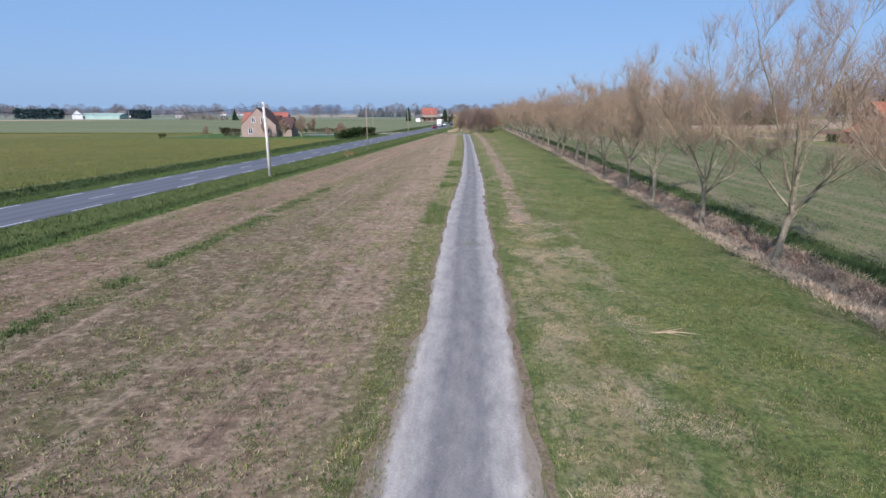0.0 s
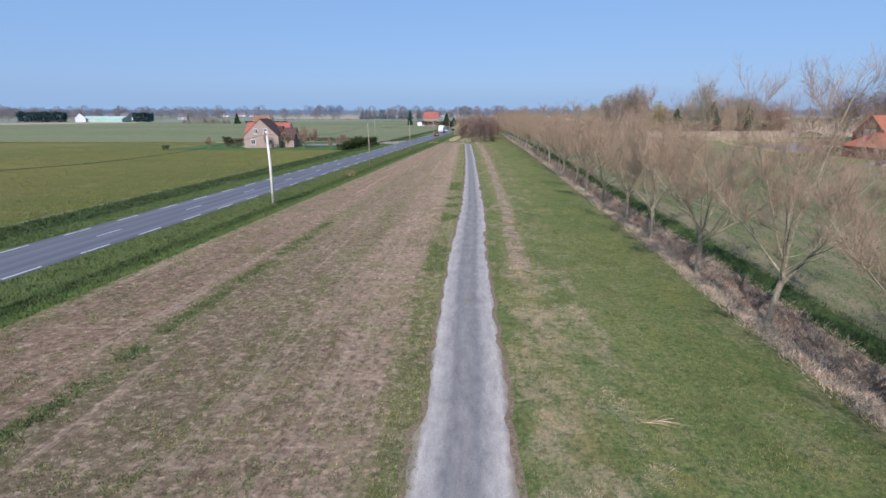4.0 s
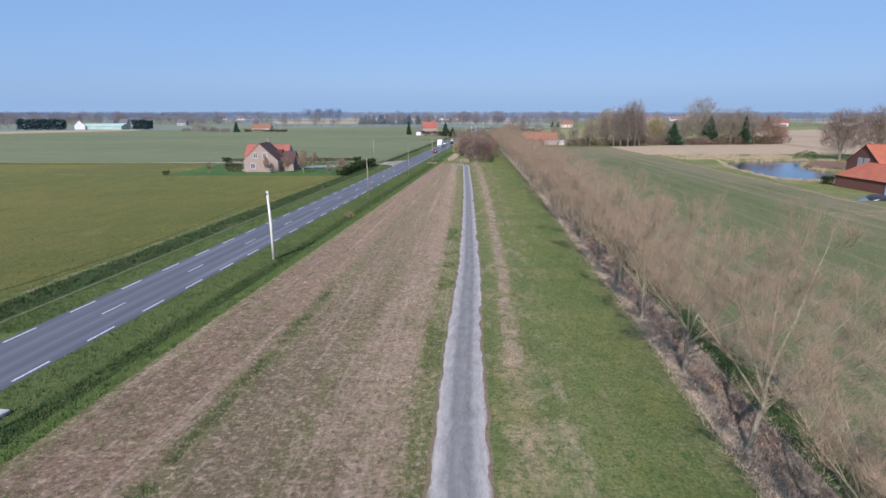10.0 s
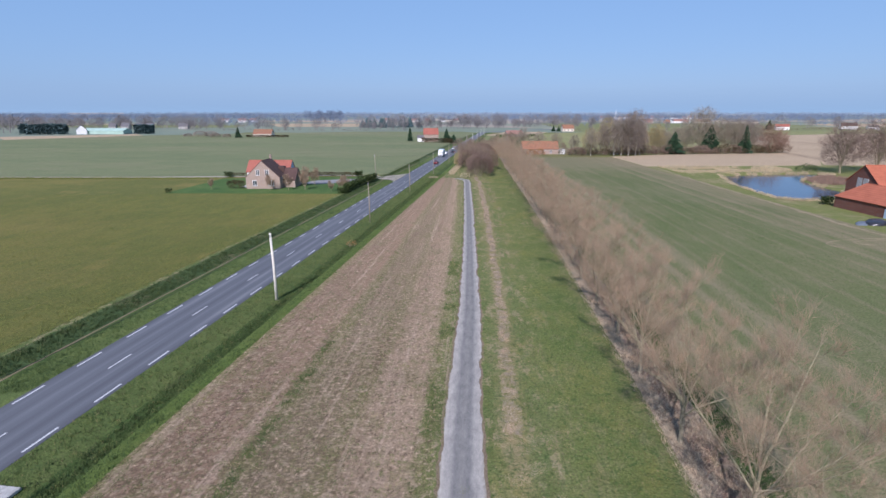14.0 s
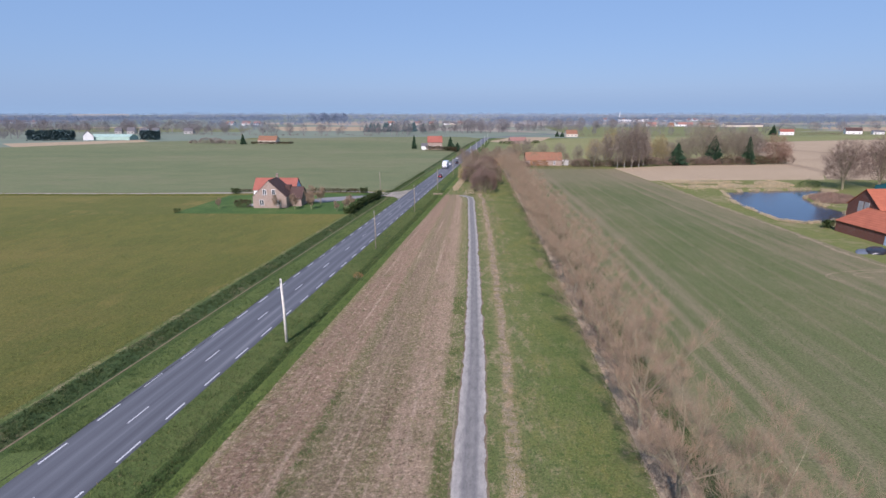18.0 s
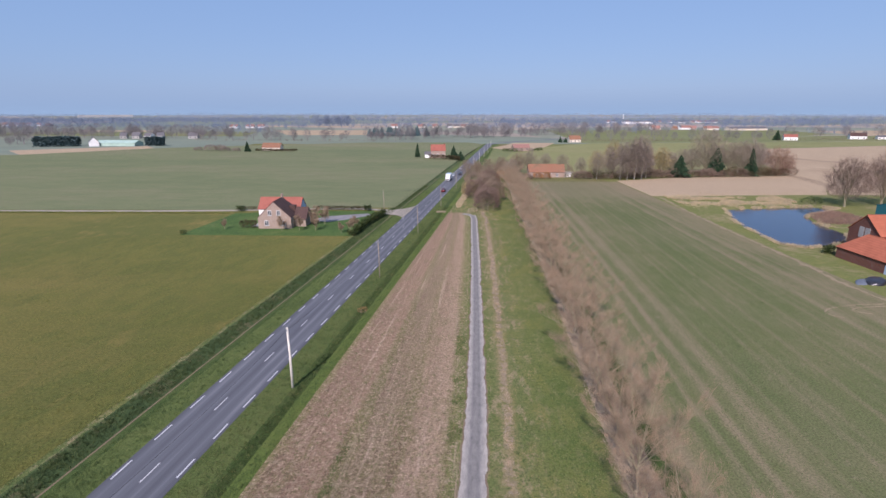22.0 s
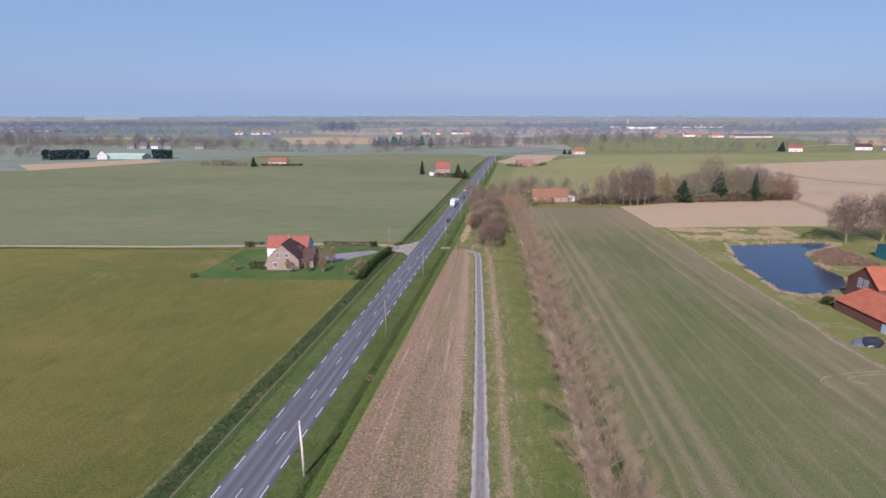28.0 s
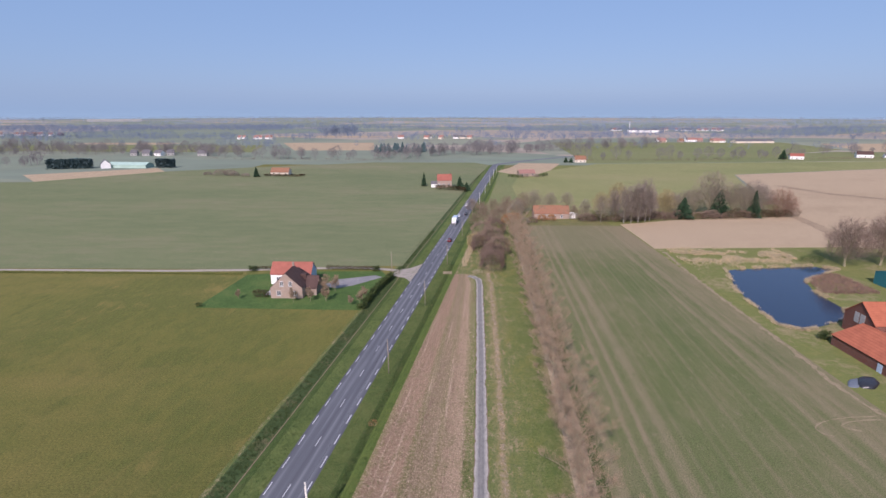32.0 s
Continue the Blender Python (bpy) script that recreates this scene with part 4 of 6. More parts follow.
blades("dark_tufts", x, y, 0.11, 0.012, 8, 0.2, M["mixed_blades"], 0.9, "taller dark green tufts in the meadow")
x, y = patchy(*spread_over(2400, 28, 80, path_x, -3.2, -1.6, 1.0), 0.12, 0.05, 8.0)
blades("field_weeds", x, y, 0.15, 0.03, 7, 0.2, M["weed_blades"], 1.0, "lush green weeds at the path edge", "weeds")
x, y = patchy(*spread_over(12000, 5, 34, path_x, 2.4, 6.6, 1.3), 0.4, 0.06, 3.0)
blades("withered_grass", x, y, 0.06, 0.0065, 9, 0.2, M["dry_blades"], 2.4, "withered straw-coloured grass in the meadow")
x, y = patchy(*spread_over(9000, 5, 48, path_x, 1.8, 16.0, 1.6), 0.8, 0.1, 71.0)
blades("withered_grass", x, y, 0.045, 0.009, 6, 0.16, M["litter_blades"], 2.0, "withered brown grass mixed into the meadow")
y = 34 + 154 * rng.uniform(0, 1, 17000) ** 1.1
x = path_x(y) + np.interp(y, [36, 130], [3.7, 4.1]) + np.interp(y, [36, 60, 120], [0.7, 0.55, 0.65]) * (0.85 + 0.25 * np.sin(y * 0.55) * np.sin(y * 0.21 + 1)) * rng.uniform(-1, 1, 17000) + 0.12 * np.sin(y * 0.37)
x, y = patchy(x, y, 0.7, -0.18, 9.0)
blades("mown_straw", x, y, 0.055, 0.042, 5, 0.2, M["mown_straw"], 2.4, "row of dry mown straw lying along the meadow")
x, y = patchy(*spread_over(7000, 30, 180, path_x, 5.0, 8.0, 1.0), 0.25, 0.12, 4.0)
blades("withered_grass", x, y, 0.07, 0.014, 6, 0.25, M["litter_blades"], 2.4, "scattered withered grass in the meadow")
x, y = spread_over(5500, 5, 170, path_x, -2.9, -1.5)
blades("path_edge_grass", x, y, 0.13, 0.014, 5, 0.12, M["grass_blades"], 0.7, "green grass along the path edge")
x, y = spread_over(32000, 9, 130, path_x, -28, -3.2, 1.1)
keep = x > road_x(y) + 11
blades("stubble_stalks", x[keep], y[keep], 0.09, 0.011, 4, 0.13, M["stubble_blades"], 0.9, "short dry stubble stalks and weeds", "stubble")
x, y = patchy(*spread_over(20000, 5, 34, path_x, -16, -1.7, 1.8), 0.9, -0.05, 81.0)
keep = x > road_x(y) + 11
blades("straw_litter", x[keep], y[keep], 0.035, 0.008, 4, 0.15, M["stubble_blades"], 2.6, "fine broken stalks and straw between the stubble", "straw")
x, y = spread_over(16000, 40, 175, path_x, -26, -3.2, 1.0)
keep = x > road_x(y) + 11
blades("stubble_stalks", x[keep], y[keep], 0.12, 0.015, 3, 0.2, M["stubble_blades"], 0.8, "short dry stubble stalks down the field", "stubble")
x, y = patchy(*spread_over(16000, 5, 80, path_x, -26, -1.8, 2.0), 0.35, 0.1, 14.0)
keep = x > road_x(y) + 11
blades("straw_litter", x[keep], y[keep], 0.04, 0.012, 3, 0.2, M["dry_blades"], 4.5, "pale broken straw lying on the stubble", "straw")
x, y = patchy(*spread_over(30000, 5, 60, path_x, -26, -1.6, 2.2), 0.5, 0.05, 21.0)
keep = x > road_x(y) + 11
blades("field_weeds", x[keep], y[keep], 0.08, 0.026, 7, 0.2, M["grass_blades"], 1.4, "low yellow-green weeds in the stubble", "weeds")
x, y = patchy(*spread_over(26000, 5, 110, path_x, -26, -3.2, 1.8), 0.45, 0.08, 5.0)
keep = x > road_x(y) + 11
blades("field_weeds", x[keep], y[keep], 0.09, 0.026, 7, 0.2, M["mixed_blades"], 1.2, "low green weeds in the stubble", "weeds")
y = 4 + 46 * rng.uniform(0, 1, 2600) ** 1.5
x = road_x(y) + 10.9 + (path_x(y) - 14.3 - road_x(y)) * 0.42 + rng.normal(0, 0.36, 2600)
x, y = patchy(x, y, 0.25, -0.2, 31.0)
blades("weed_row", x, y, 0.14, 0.03, 6, 0.22, M["weed_blades"], 0.9, "lush green row of weeds along the stubble", "weeds")
x, y = spread_over(5500, 8, 200, road_x, 9.3, 10.9, 1.4)
blades("bank_grass", x, y, 0.2, 0.022, 5, 0.2, M["weed_blades"], 0.7, "lush bright green grass on the ditch bank")
x, y = spread_over(12000, 12, 200, road_x, 3.8, 8.6, 1.4)
blades("verge_grass", x, y, 0.2, 0.022, 5, 0.22, M["mixed_blades"], 0.7, "rough green verge grass beside the road")
x, y = spread_over(4500, 12, 200, road_x, 7.5, 8.9, 1.4)
# dark blades paint the shaded line along the ditch bottom
blades("ditch_grass", x, y, 0.22, 0.03, 5, 0.22, M["dark_blades"], 0.7, "tall dark grass in the roadside ditch, ditch shade painted in")
x, y = spread_over(10000, 40, 240, road_x, -8.2, -3.8, 1.3)
blades("verge_grass", x, y, 0.2, 0.025, 5, 0.22, M["weed_blades"], 0.7, "rough green verge grass across the road")
x, y = spread_over(7000, 20, 260, road_x, -12.1, -9.6, 1.3)
blades("ditch_reeds", x, y, 0.3, 0.035, 6, 0.25, M["dark_blades"], 0.9, "dark green rushes in the far ditch", "rushes")
x, y = spread_over(15000, 4, 235, tree_x, -1.3, 2.9, 1.5)
blades("dead_ditch_grass", x, y, 0.24, 0.016, 8, 0.3, M["dry_blades"], 1.6, "matted dead straw-coloured grass along the tree ditch", "dead grass")
x, y = spread_over(7000, 4, 160, tree_x, 0.1, 2.6, 1.5)
blades("dead_weeds", x, y, 0.3, 0.014, 6, 0.25, M["dead_stalks"], 0.9, "dead brown weed stalks standing in the tree ditch", "dead weeds")
x, y = spread_over(5000, 4, 160, tree_x, 2.6, 4.9, 1.5)
blades("ditch_grass", x, y, 0.25, 0.02, 5, 0.2, M["dark_blades"], 0.7, "dark green grass behind the tree row")

x, y = spread_over(5200, 5, 60, path_x, 2.6, 15.5, 1.5)
blades("fallen_leaves", x, y, 0.015, 0.045, 2, 0.25, M["orange_twig"], 3.0, "brown fallen leaves scattered on the grass", "leaves")
yy = rng.normal(28.3, 0.3, 90)
blades("path_moss", path_x(yy) + 0.1 + rng.normal(0, 0.22, 90), yy, 0.05, 0.03, 7, 0.1, M["cereal_blades"], 1.2, "small mossy patch growing on the path", "moss")
# young crops standing in rows
n = 26000
x, y = rng.uniform(0, 1, n) ** 1.3 * 52, 4 + 130 * rng.uniform(0, 1, n) ** 1.2
row = np.round(x / 0.95) * 0.95 + rng.normal(0, 0.2, n)
x, y = patchy(tree_x(y) + 4.9 + row, y, 0.06, -0.25, 41.0)
blades("sown_crop", x, y, 0.13, 0.03, 4, 0.2, M["sprouts"], 0.9, "young green crop sprouting in rows", "crop")
n = 30000
y = 30 + 155 * rng.uniform(0, 1, n)
x = road_x(y) - 12.9 - 85 * rng.uniform(0, 1, n) ** 1.6
keep = ~((y > 148) & (x < -26))
blades("cereal_crop", x[keep], y[keep], 0.2, 0.03, 5, 0.35, M["cereal_blades"], 0.7, "young cereal plants in the field", "crop")
x, y = rng.uniform(-300, -80, 7000), rng.normal(183.6, 0.7, 7000)
blades("lane_verge", x, y, 0.4, 0.06, 5, 0.3, M["cereal_blades"], 0.5, "rough grass along the farm lane")
# pond margin
pp = np.array(POND, float)
seg = rng.integers(0, len(pp), 4200)
tt = rng.uniform(0, 1, 4200)
q = pp[seg] * (1 - tt[:, None]) + pp[(seg + 1) % len(pp)] * tt[:, None] + rng.normal(0, 0.6, (4200, 2))
qx, qy = patchy(q[:, 0], q[:, 1], 0.16, -0.08, 6.0)
blades("pond_reeds", qx, qy, 0.75, 0.045, 6, 0.3, M["reed"], 0.5, "pale dry reeds round the pond", "reeds")
x, y = rng.uniform(92, 140, 6000), 206 + rng.normal(8, 5.5, 6000)
x, y = patchy(x, y, 0.1, -0.05, 2.0)
blades("dry_scrub", x, y, 0.8, 0.06, 6, 0.5, M["reed"], 0.7, "pale dry scrub between pond and field", "scrub")
x, y = rng.uniform(122, 142, 1500), rng.uniform(168, 190, 1500)
keep = inside(POND, x, y) < -0.5
blades("island_scrub", x[keep], y[keep], 0.9, 0.05, 8, 0.5, M["dead_stalks"], 0.7, "brown scrub on the pond's spit", "scrub")


# ---- trees ----
def limb_path(p, d, length, bend, parts, up=0.25, jig=0.12):
    pts, q = [p.copy()], d.normalized()
    for i in range(parts):
        q = (q + Vector((random.uniform(-jig, jig), random.uniform(-jig, jig), up * bend + random.uniform(-jig, jig) * 0.5))).normalized()
        pts.append(pts[-1] + q * length / parts)
    return pts


def round_to(d, amount):
    """A direction turned away from d by a chance side angle."""
    s = Vector((random.uniform(-1, 1), random.uniform(-1, 1), random.uniform(-0.4, 0.8)))
    return (d + amount * s.normalized()).normalized()


def sliver(acc, p, d, length, width):
    """A three-sided twig that ends in a point."""
    a = d.cross(Vector((0.3, 0.5, 0.8))).normalized()
    b = d.cross(a)
    o = len(acc.v)
    acc.v += [p + a * width, p - a * 0.5 * width + b * 0.87 * width, p - a * 0.5 * width - b * 0.87 * width, p + d * length]
    acc.f += [(o, o + 1, o + 3), (o + 1, o + 2, o + 3), (o + 2, o, o + 3)]


def wisp(acc, p, d, length, width):
    """The finest twigs: a flat splinter turned by chance."""
    a = Vector((random.gauss(0, 1), random.gauss(0, 1), random.gauss(0, 1))).normalized() * width
    o = len(acc.v)
    acc.v += [p - a, p + a, p + d * length]
    acc.f.append((o, o + 1, o + 2))


def row_tree(seed, tall=12.5, fork=2.4, reach=4.8, limbs=8, twigs=3, lean=(0.0, 0.0), twig_mat="twig", bark="bark", thick=0.16, fine=0.005):
    """A leafless tree: trunk, ascending leaders with side limbs, and a crown of fine twigs."""
    random.seed(seed)
    root = new("tree")
    trunk, crown = Acc(), Acc()
    base = Vector((0, 0, -0.15))
    fork_at = Vector((lean[0], lean[1], fork))
    mid = base.lerp(fork_at, 0.5) + Vector((random.uniform(-0.07, 0.07), random.uniform(-0.07, 0.07), 0))
    trunk.tube([base, base.lerp(mid, 0.25), mid, fork_at, fork_at + Vector((lean[0] * 0.3, lean[1] * 0.3, 0.5))], [thick * 1.5, thick * 1.1, thick, thick * 0.95, thick * 0.7], 9)
    part("trunk", trunk, M[bark], root, "lichen-grey trunk" if bark == "bark" else "", smooth=True)
    high = tall - fork
    limb_mat = M["limb"] if bark == "bark" else M[bark]
    small = min(1.0, tall / 9)

    def spray(acc, pts, ln, r0, forks):
        """Side branches along a limb, each with its twigs."""
        n = len(pts) - 1
        for b in range(forks):
            f = (0.22 + 0.78 * (b + random.random()) / forks) * n
            i = min(n - 1, int(f))
            p = pts[i].lerp(pts[i + 1], f - i)
            d = (pts[i + 1] - pts[i]).normalized()
            dd = round_to(d + Vector((0, 0, 0.18)), 0.95)
            sl = ln * random.uniform(0.26, 0.5) * (1.15 - 0.5 * f / n)
            sub = limb_path(p, dd, sl, 0.4, 3, 0.3, 0.22)
            rr = max(0.0065 * small, r0 * 0.34 * (1 - 0.6 * f / n))
            acc.tube(sub, [rr, rr * 0.7, rr * 0.45, rr * 0.2], 3)
            for j in range(1, 4):
                for _ in range(3):
                    q = sub[j - 1].lerp(sub[j], random.random())
                    d2 = round_to((sub[j] - sub[j - 1]).normalized() + Vector((0, 0, 0.35)), 0.8)
                    l2 = random.uniform(0.5, 1.15) * small
                    wisp(crown, q, d2, l2, fine * 1.5)
                    for _ in range(twigs):
                        wisp(crown, q + d2 * l2 * random.uniform(0.1, 0.9), round_to(d2 + Vector((0, 0, 0.25)), 0.9), random.uniform(0.3, 0.85) * small, fine * random.uniform(0.8, 1.4))

    turn = random.uniform(0, 6.28)
    for k in range(limbs):
        lead = Acc()
        az = turn + 2 * math.pi * (k + random.uniform(-0.3, 0.3)) / max(1, limbs - 1)
        out = random.uniform(0.5, 1.0) * reach / 5.0 if k else 0.1
        start = fork_at + Vector((0, 0, random.uniform(-0.9, 0.8) * min(1.0, fork / 2.4) if k else 0.3))
        length = high * (random.uniform(0.74, 0.98) if k else 0.94)
        pts = limb_path(start, Vector((math.cos(az) * out, math.sin(az) * out, 1)), length, 0.25, 8, 0.16, 0.15)
        r1 = thick * (random.uniform(0.34, 0.5) if k else 0.52)
        radii = [r1 * (1 - i / 8.6) for i in range(9)]
        lead.tube(pts, radii, 5)
        spray(lead, pts[2:], length * 0.42, radii[2], 9)
        part("limb", lead, limb_mat, root)
        for b in range(7):
            side = Acc()
            f = (0.14 + 0.74 * (b + random.uniform(0, 0.8)) / 7) * 8
            i = min(7, int(f))
            p = pts[i].lerp(pts[i + 1], f - i)
            a2 = az + 2.4 * b + random.uniform(-0.5, 0.5)
            d = Vector((math.cos(a2), math.sin(a2), 0)) + Vector((p.x - lean[0], p.y - lean[1], 0)) * 0.2
            d = d.normalized() + Vector((0, 0, random.uniform(0.35, 1.1)))
            ln = length * random.uniform(0.24, 0.36) * (1.15 - 0.6 * f / 8)
            sp = limb_path(p, d, ln, 0.25, 5, 0.2, 0.19)
            r0 = max(0.011 * small, radii[i] * random.uniform(0.4, 0.55))
            side.tube(sp, [r0 * (1 - m / 5.6) for m in range(6)], 4)
            spray(side, sp, ln * 1.15, r0, 6)
            part("limb", side, limb_mat, root)
    part("crown", crown, M[twig_mat], root, "leafless crown of fine reddish-brown twigs" if twig_mat == "twig" else "leafless crown of fine twigs")
    return root


def crown_tree(seed, tall, wide, clear, twig_mat, bark, thick, count, droop=0.0, fine=0.03):
    """A leafless tree with a rounded, fuzzy crown; trunk, limbs and twigs."""
    random.seed(seed)
    root = new("tree")
    trunk, crown = Acc(), Acc()
    bend = [Vector((random.uniform(-0.02, 0.02) * tall * k, random.uniform(-0.02, 0.02) * tall * k, tall * h)) for k, h in enumerate((0, 0.2, 0.42, 0.62, 0.85))]
    bend[0].z = -0.15
    trunk.tube(bend, [thick * 1.3, thick, thick * 0.8, thick * 0.5, thick * 0.12], 8)
    part("trunk", trunk, M[bark], root, smooth=True)
    mid, ez = clear + (tall - clear) * 0.48, (tall - clear) * 0.52

    def edge(t, u, r):
        flat = math.sqrt(max(0.0, 1 - u * u)) * (1.0 - 0.22 * u)
        lump = 1 + 0.55 * noise.noise(Vector((math.cos(t) * 1.6 + seed, math.sin(t) * 1.6, u * 2.6)))
        return Vector((math.cos(t) * flat * wide / 2 * r * lump, math.sin(t) * flat * wide / 2 * r * lump, mid + u * ez * r * (0.9 + 0.1 * lump)))

    for k in range(9):
        limb = Acc()
        h = random.uniform(0.9, 1.0 + 0.9 * k / 9) * clear
        h = min(h, tall * 0.6)
        i = min(3, int(h / tall / 0.21))
        p = bend[i].lerp(bend[i + 1], 0.4)
        e = edge(2 * math.pi * (k * 0.382), random.uniform(-0.2, 0.85), 0.9)
        m = p.lerp(e, 0.5) + Vector((0, 0, 0.06 * tall))
        limb.tube([p, p.lerp(m, 0.5) + Vector((0, 0, 0.02 * tall)), m, m.lerp(e, 0.5), e], [thick * 0.5, thick * 0.4, thick * 0.3, thick * 0.18, thick * 0.06], 5)
        for _ in range(9):
            q = p.lerp(m, random.uniform(0.3, 1)) if random.random() < 0.4 else m.lerp(e, random.random())
            d = (round_to((e - p).normalized(), 1.0) + Vector((0, 0, 0.3 - droop))).normalized()
            ln = tall * random.uniform(0.1, 0.22)
            limb.tube([q, q + d * ln * 0.5, q + round_to(d, 0.35) * ln], [thick * 0.16, thick * 0.1, thick * 0.03], 3)
        part("limb", limb, M["limb"], root)
    made = 0
    while made < count:
        t, u, r = random.uniform(0, 2 * math.pi), random.uniform(-1, 1), random.random() ** 0.42 * random.choice((1, 1, 1, 1.12))
        p = edge(t, u, r)
        if noise.noise(p * (3.2 / wide) * 2.0 + Vector((seed, 0, 0))) < random.uniform(-0.55, 0.1):
            continue
        d = Vector((math.cos(t) * r * 0.8, math.sin(t) * r * 0.8, 0.75 - 1.5 * droop)) + Vector((random.gauss(0, 0.5), random.gauss(0, 0.5), random.gauss(0, 0.4)))
        d.normalize()
        s = Vector((random.gauss(0, 1), random.gauss(0, 1), random.gauss(0, 1))).normalized() * fine * random.uniform(0.5, 1.3)
        o = len(crown.v)
        crown.v += [p - s, p + s, p + d * tall * random.uniform(0.05, 0.12)]
        crown.f.append((o, o + 1, o + 2))
        made += 1
    part("crown", crown, M[twig_mat], root, "leafless crown of fine twigs")
    return root


def grove(maker, spots, label, group, seed):
    """Sets a tree and its copies: place, size and a chance turn."""
    random.seed(seed)
    tagged(maker, label, "tree", group)
    for n, (x, y, s) in enumerate(spots):
        m = pose(x, y, 0, 0, 0, random.uniform(0, 360))
        t = maker if n == 0 else copy_thing(maker, m)
        t.matrix_world = m
        t.scale = (s, s, s * random.uniform(0.95, 1.05))


random.seed(12)
twig = Acc()
for k in range(7):
    p = Vector((7.6 + 0.12 * k, 15.7 + 0.02 * k, 0.06 + 0.02 * (k % 2)))
    twig.tube(limb_path(p, Vector((1, random.uniform(-0.6, 0.6), 0.12)), random.uniform(0.5, 1.0), 0.0, 4), [0.011, 0.009, 0.008, 0.006, 0.003], 5)
tagged(part("fallen_branch", twig, M["dry_blades"]), "pale dry fallen branch lying on the grass", "branch")

ROW = "row of leafless trees along the ditch"
makers = [row_tree(3, 13.4, 2.7, 4.7, 9, 4, (0.55, 0.2)), row_tree(11, 12.6, 2.5, 5.0, 9, 4, (0.1, 0.0)), row_tree(23, 12.2, 2.4, 5.4, 9, 4, (-0.2, 0.1)), row_tree(37, 12.6, 2.6, 5.1, 9, 4, (0.0, -0.2))]
for n, root in enumerate(makers):
    tagged(root, "leafless tree with reddish twigs beside the ditch", "tree", ROW)
spots = [24.6, 33.8, 43.4, 52.6, 62.0, 71.5, 81.0, 90.5, 100, 109.5, 119, 128.5, 138, 147.5, 157, 166.5, 176, 185.5, 195, 204.5, 214, 223.5, 233, 242.5, 252, 262, 14.8, 5.4]
for n, yy in enumerate(spots):
    jx, jy = (0, 0) if n == 0 else (random.uniform(-0.3, 0.3), random.uniform(-0.5, 0.5))
    m = pose(float(tree_x(yy)) + jx, yy + jy, -0.02, 0, 0, 0 if n == 0 else random.uniform(0, 360))
    if n < 4:
        makers[n].matrix_world = m
    else:
        t = copy_thing(makers[n % 4], m)
        s = random.uniform(0.86, 1.0) * (0.9 if n % 4 == 0 else 1.0)
        t.scale = (s * 1.24, s * 1.24, s * random.uniform(0.95, 1.03))


def shrub(name, at, rx, ry, tall, stems, twigs, material, label, category="shrub", width=0.03, group=""):
    """A dense leafless bush: stems from the ground and a mass of twigs."""
    root = empty(name, (*at, 0), 0, label, category, group)
    c = Acc()
    for _ in range(stems):
        a = Acc()
        t = random.uniform(0, 2 * math.pi)
        r = math.sqrt(random.random()) * 0.55
        p = Vector((math.cos(t) * r * rx, math.sin(t) * r * ry, -0.1))
        d = Vector((math.cos(t) * 0.35, math.sin(t) * 0.35, 1))
        pts = limb_path(p, d, tall * random.uniform(0.6, 0.95), 0.1, 5)
        a.tube(pts, [0.06, 0.05, 0.04, 0.03, 0.02, 0.01], 4)
        part("stem", a, M["limb"], root)
    for _ in range(twigs):
        t, u = random.uniform(0, 2 * math.pi), random.uniform(-0.5, 1) 
        r = (1 - max(u, 0) ** 2.2) ** 0.5 * random.uniform(0.55, 1) ** 0.5
        wob = 1 + 0.25 * noise.noise(Vector((math.cos(t) * 1.7, math.sin(t) * 1.7, u * 2 + at[0])))
        p = Vector((math.cos(t) * r * rx * wob, math.sin(t) * r * ry * wob, tall * (0.42 + 0.55 * u) * wob))
        p.z = max(p.z, 0.1)
        d = Vector((math.cos(t) * r, math.sin(t) * r, 0.7)) + Vector((random.gauss(0, 0.5), random.gauss(0, 0.5), random.gauss(0, 0.4)))
        sliver(c, p, d.normalized(), random.uniform(0.5, 1.2) * min(1.6, 0.25 * tall), width * random.uniform(0.7, 1.3))
    part("crown", c, M[material], root)
    return root


random.seed(90)
BUSH = "bushes at the end of the path"
for at, rx, ry, tl, mt in (((13.6, 192.5), 4.7, 6.0, 7.4, "shrub_twig"), ((14.5, 204), 4.6, 6, 7.0, "shrub_twig"), ((18.0, 214), 4.2, 5, 7.8, "brown_twig"), ((11.0, 219), 4.8, 5, 7.2, "shrub_twig"),
                           ((8.2, 227), 3.4, 4, 5.6, "willow_twig"), ((16, 230), 5.0, 6, 8.2, "brown_twig"), ((12.0, 242), 5.2, 6, 8.2, "brown_twig"), ((18.5, 250), 5, 6, 8, "shrub_twig")):
    shrub("bush", at, rx, ry, tl, 12, 3000, mt, {"shrub_twig": "dense dark brown leafless bush beyond the path", "brown_twig": "tall brown leafless bush in the thicket", "willow_twig": "yellowish leafless bush in the thicket"}[mt], "bush", 0.028, BUSH)
shrub("bush", (8.0, 186.5), 1.8, 1.6, 1.6, 8, 500, "dry_blades", "small pale dry bush at the path's end", "bush", 0.02, BUSH)


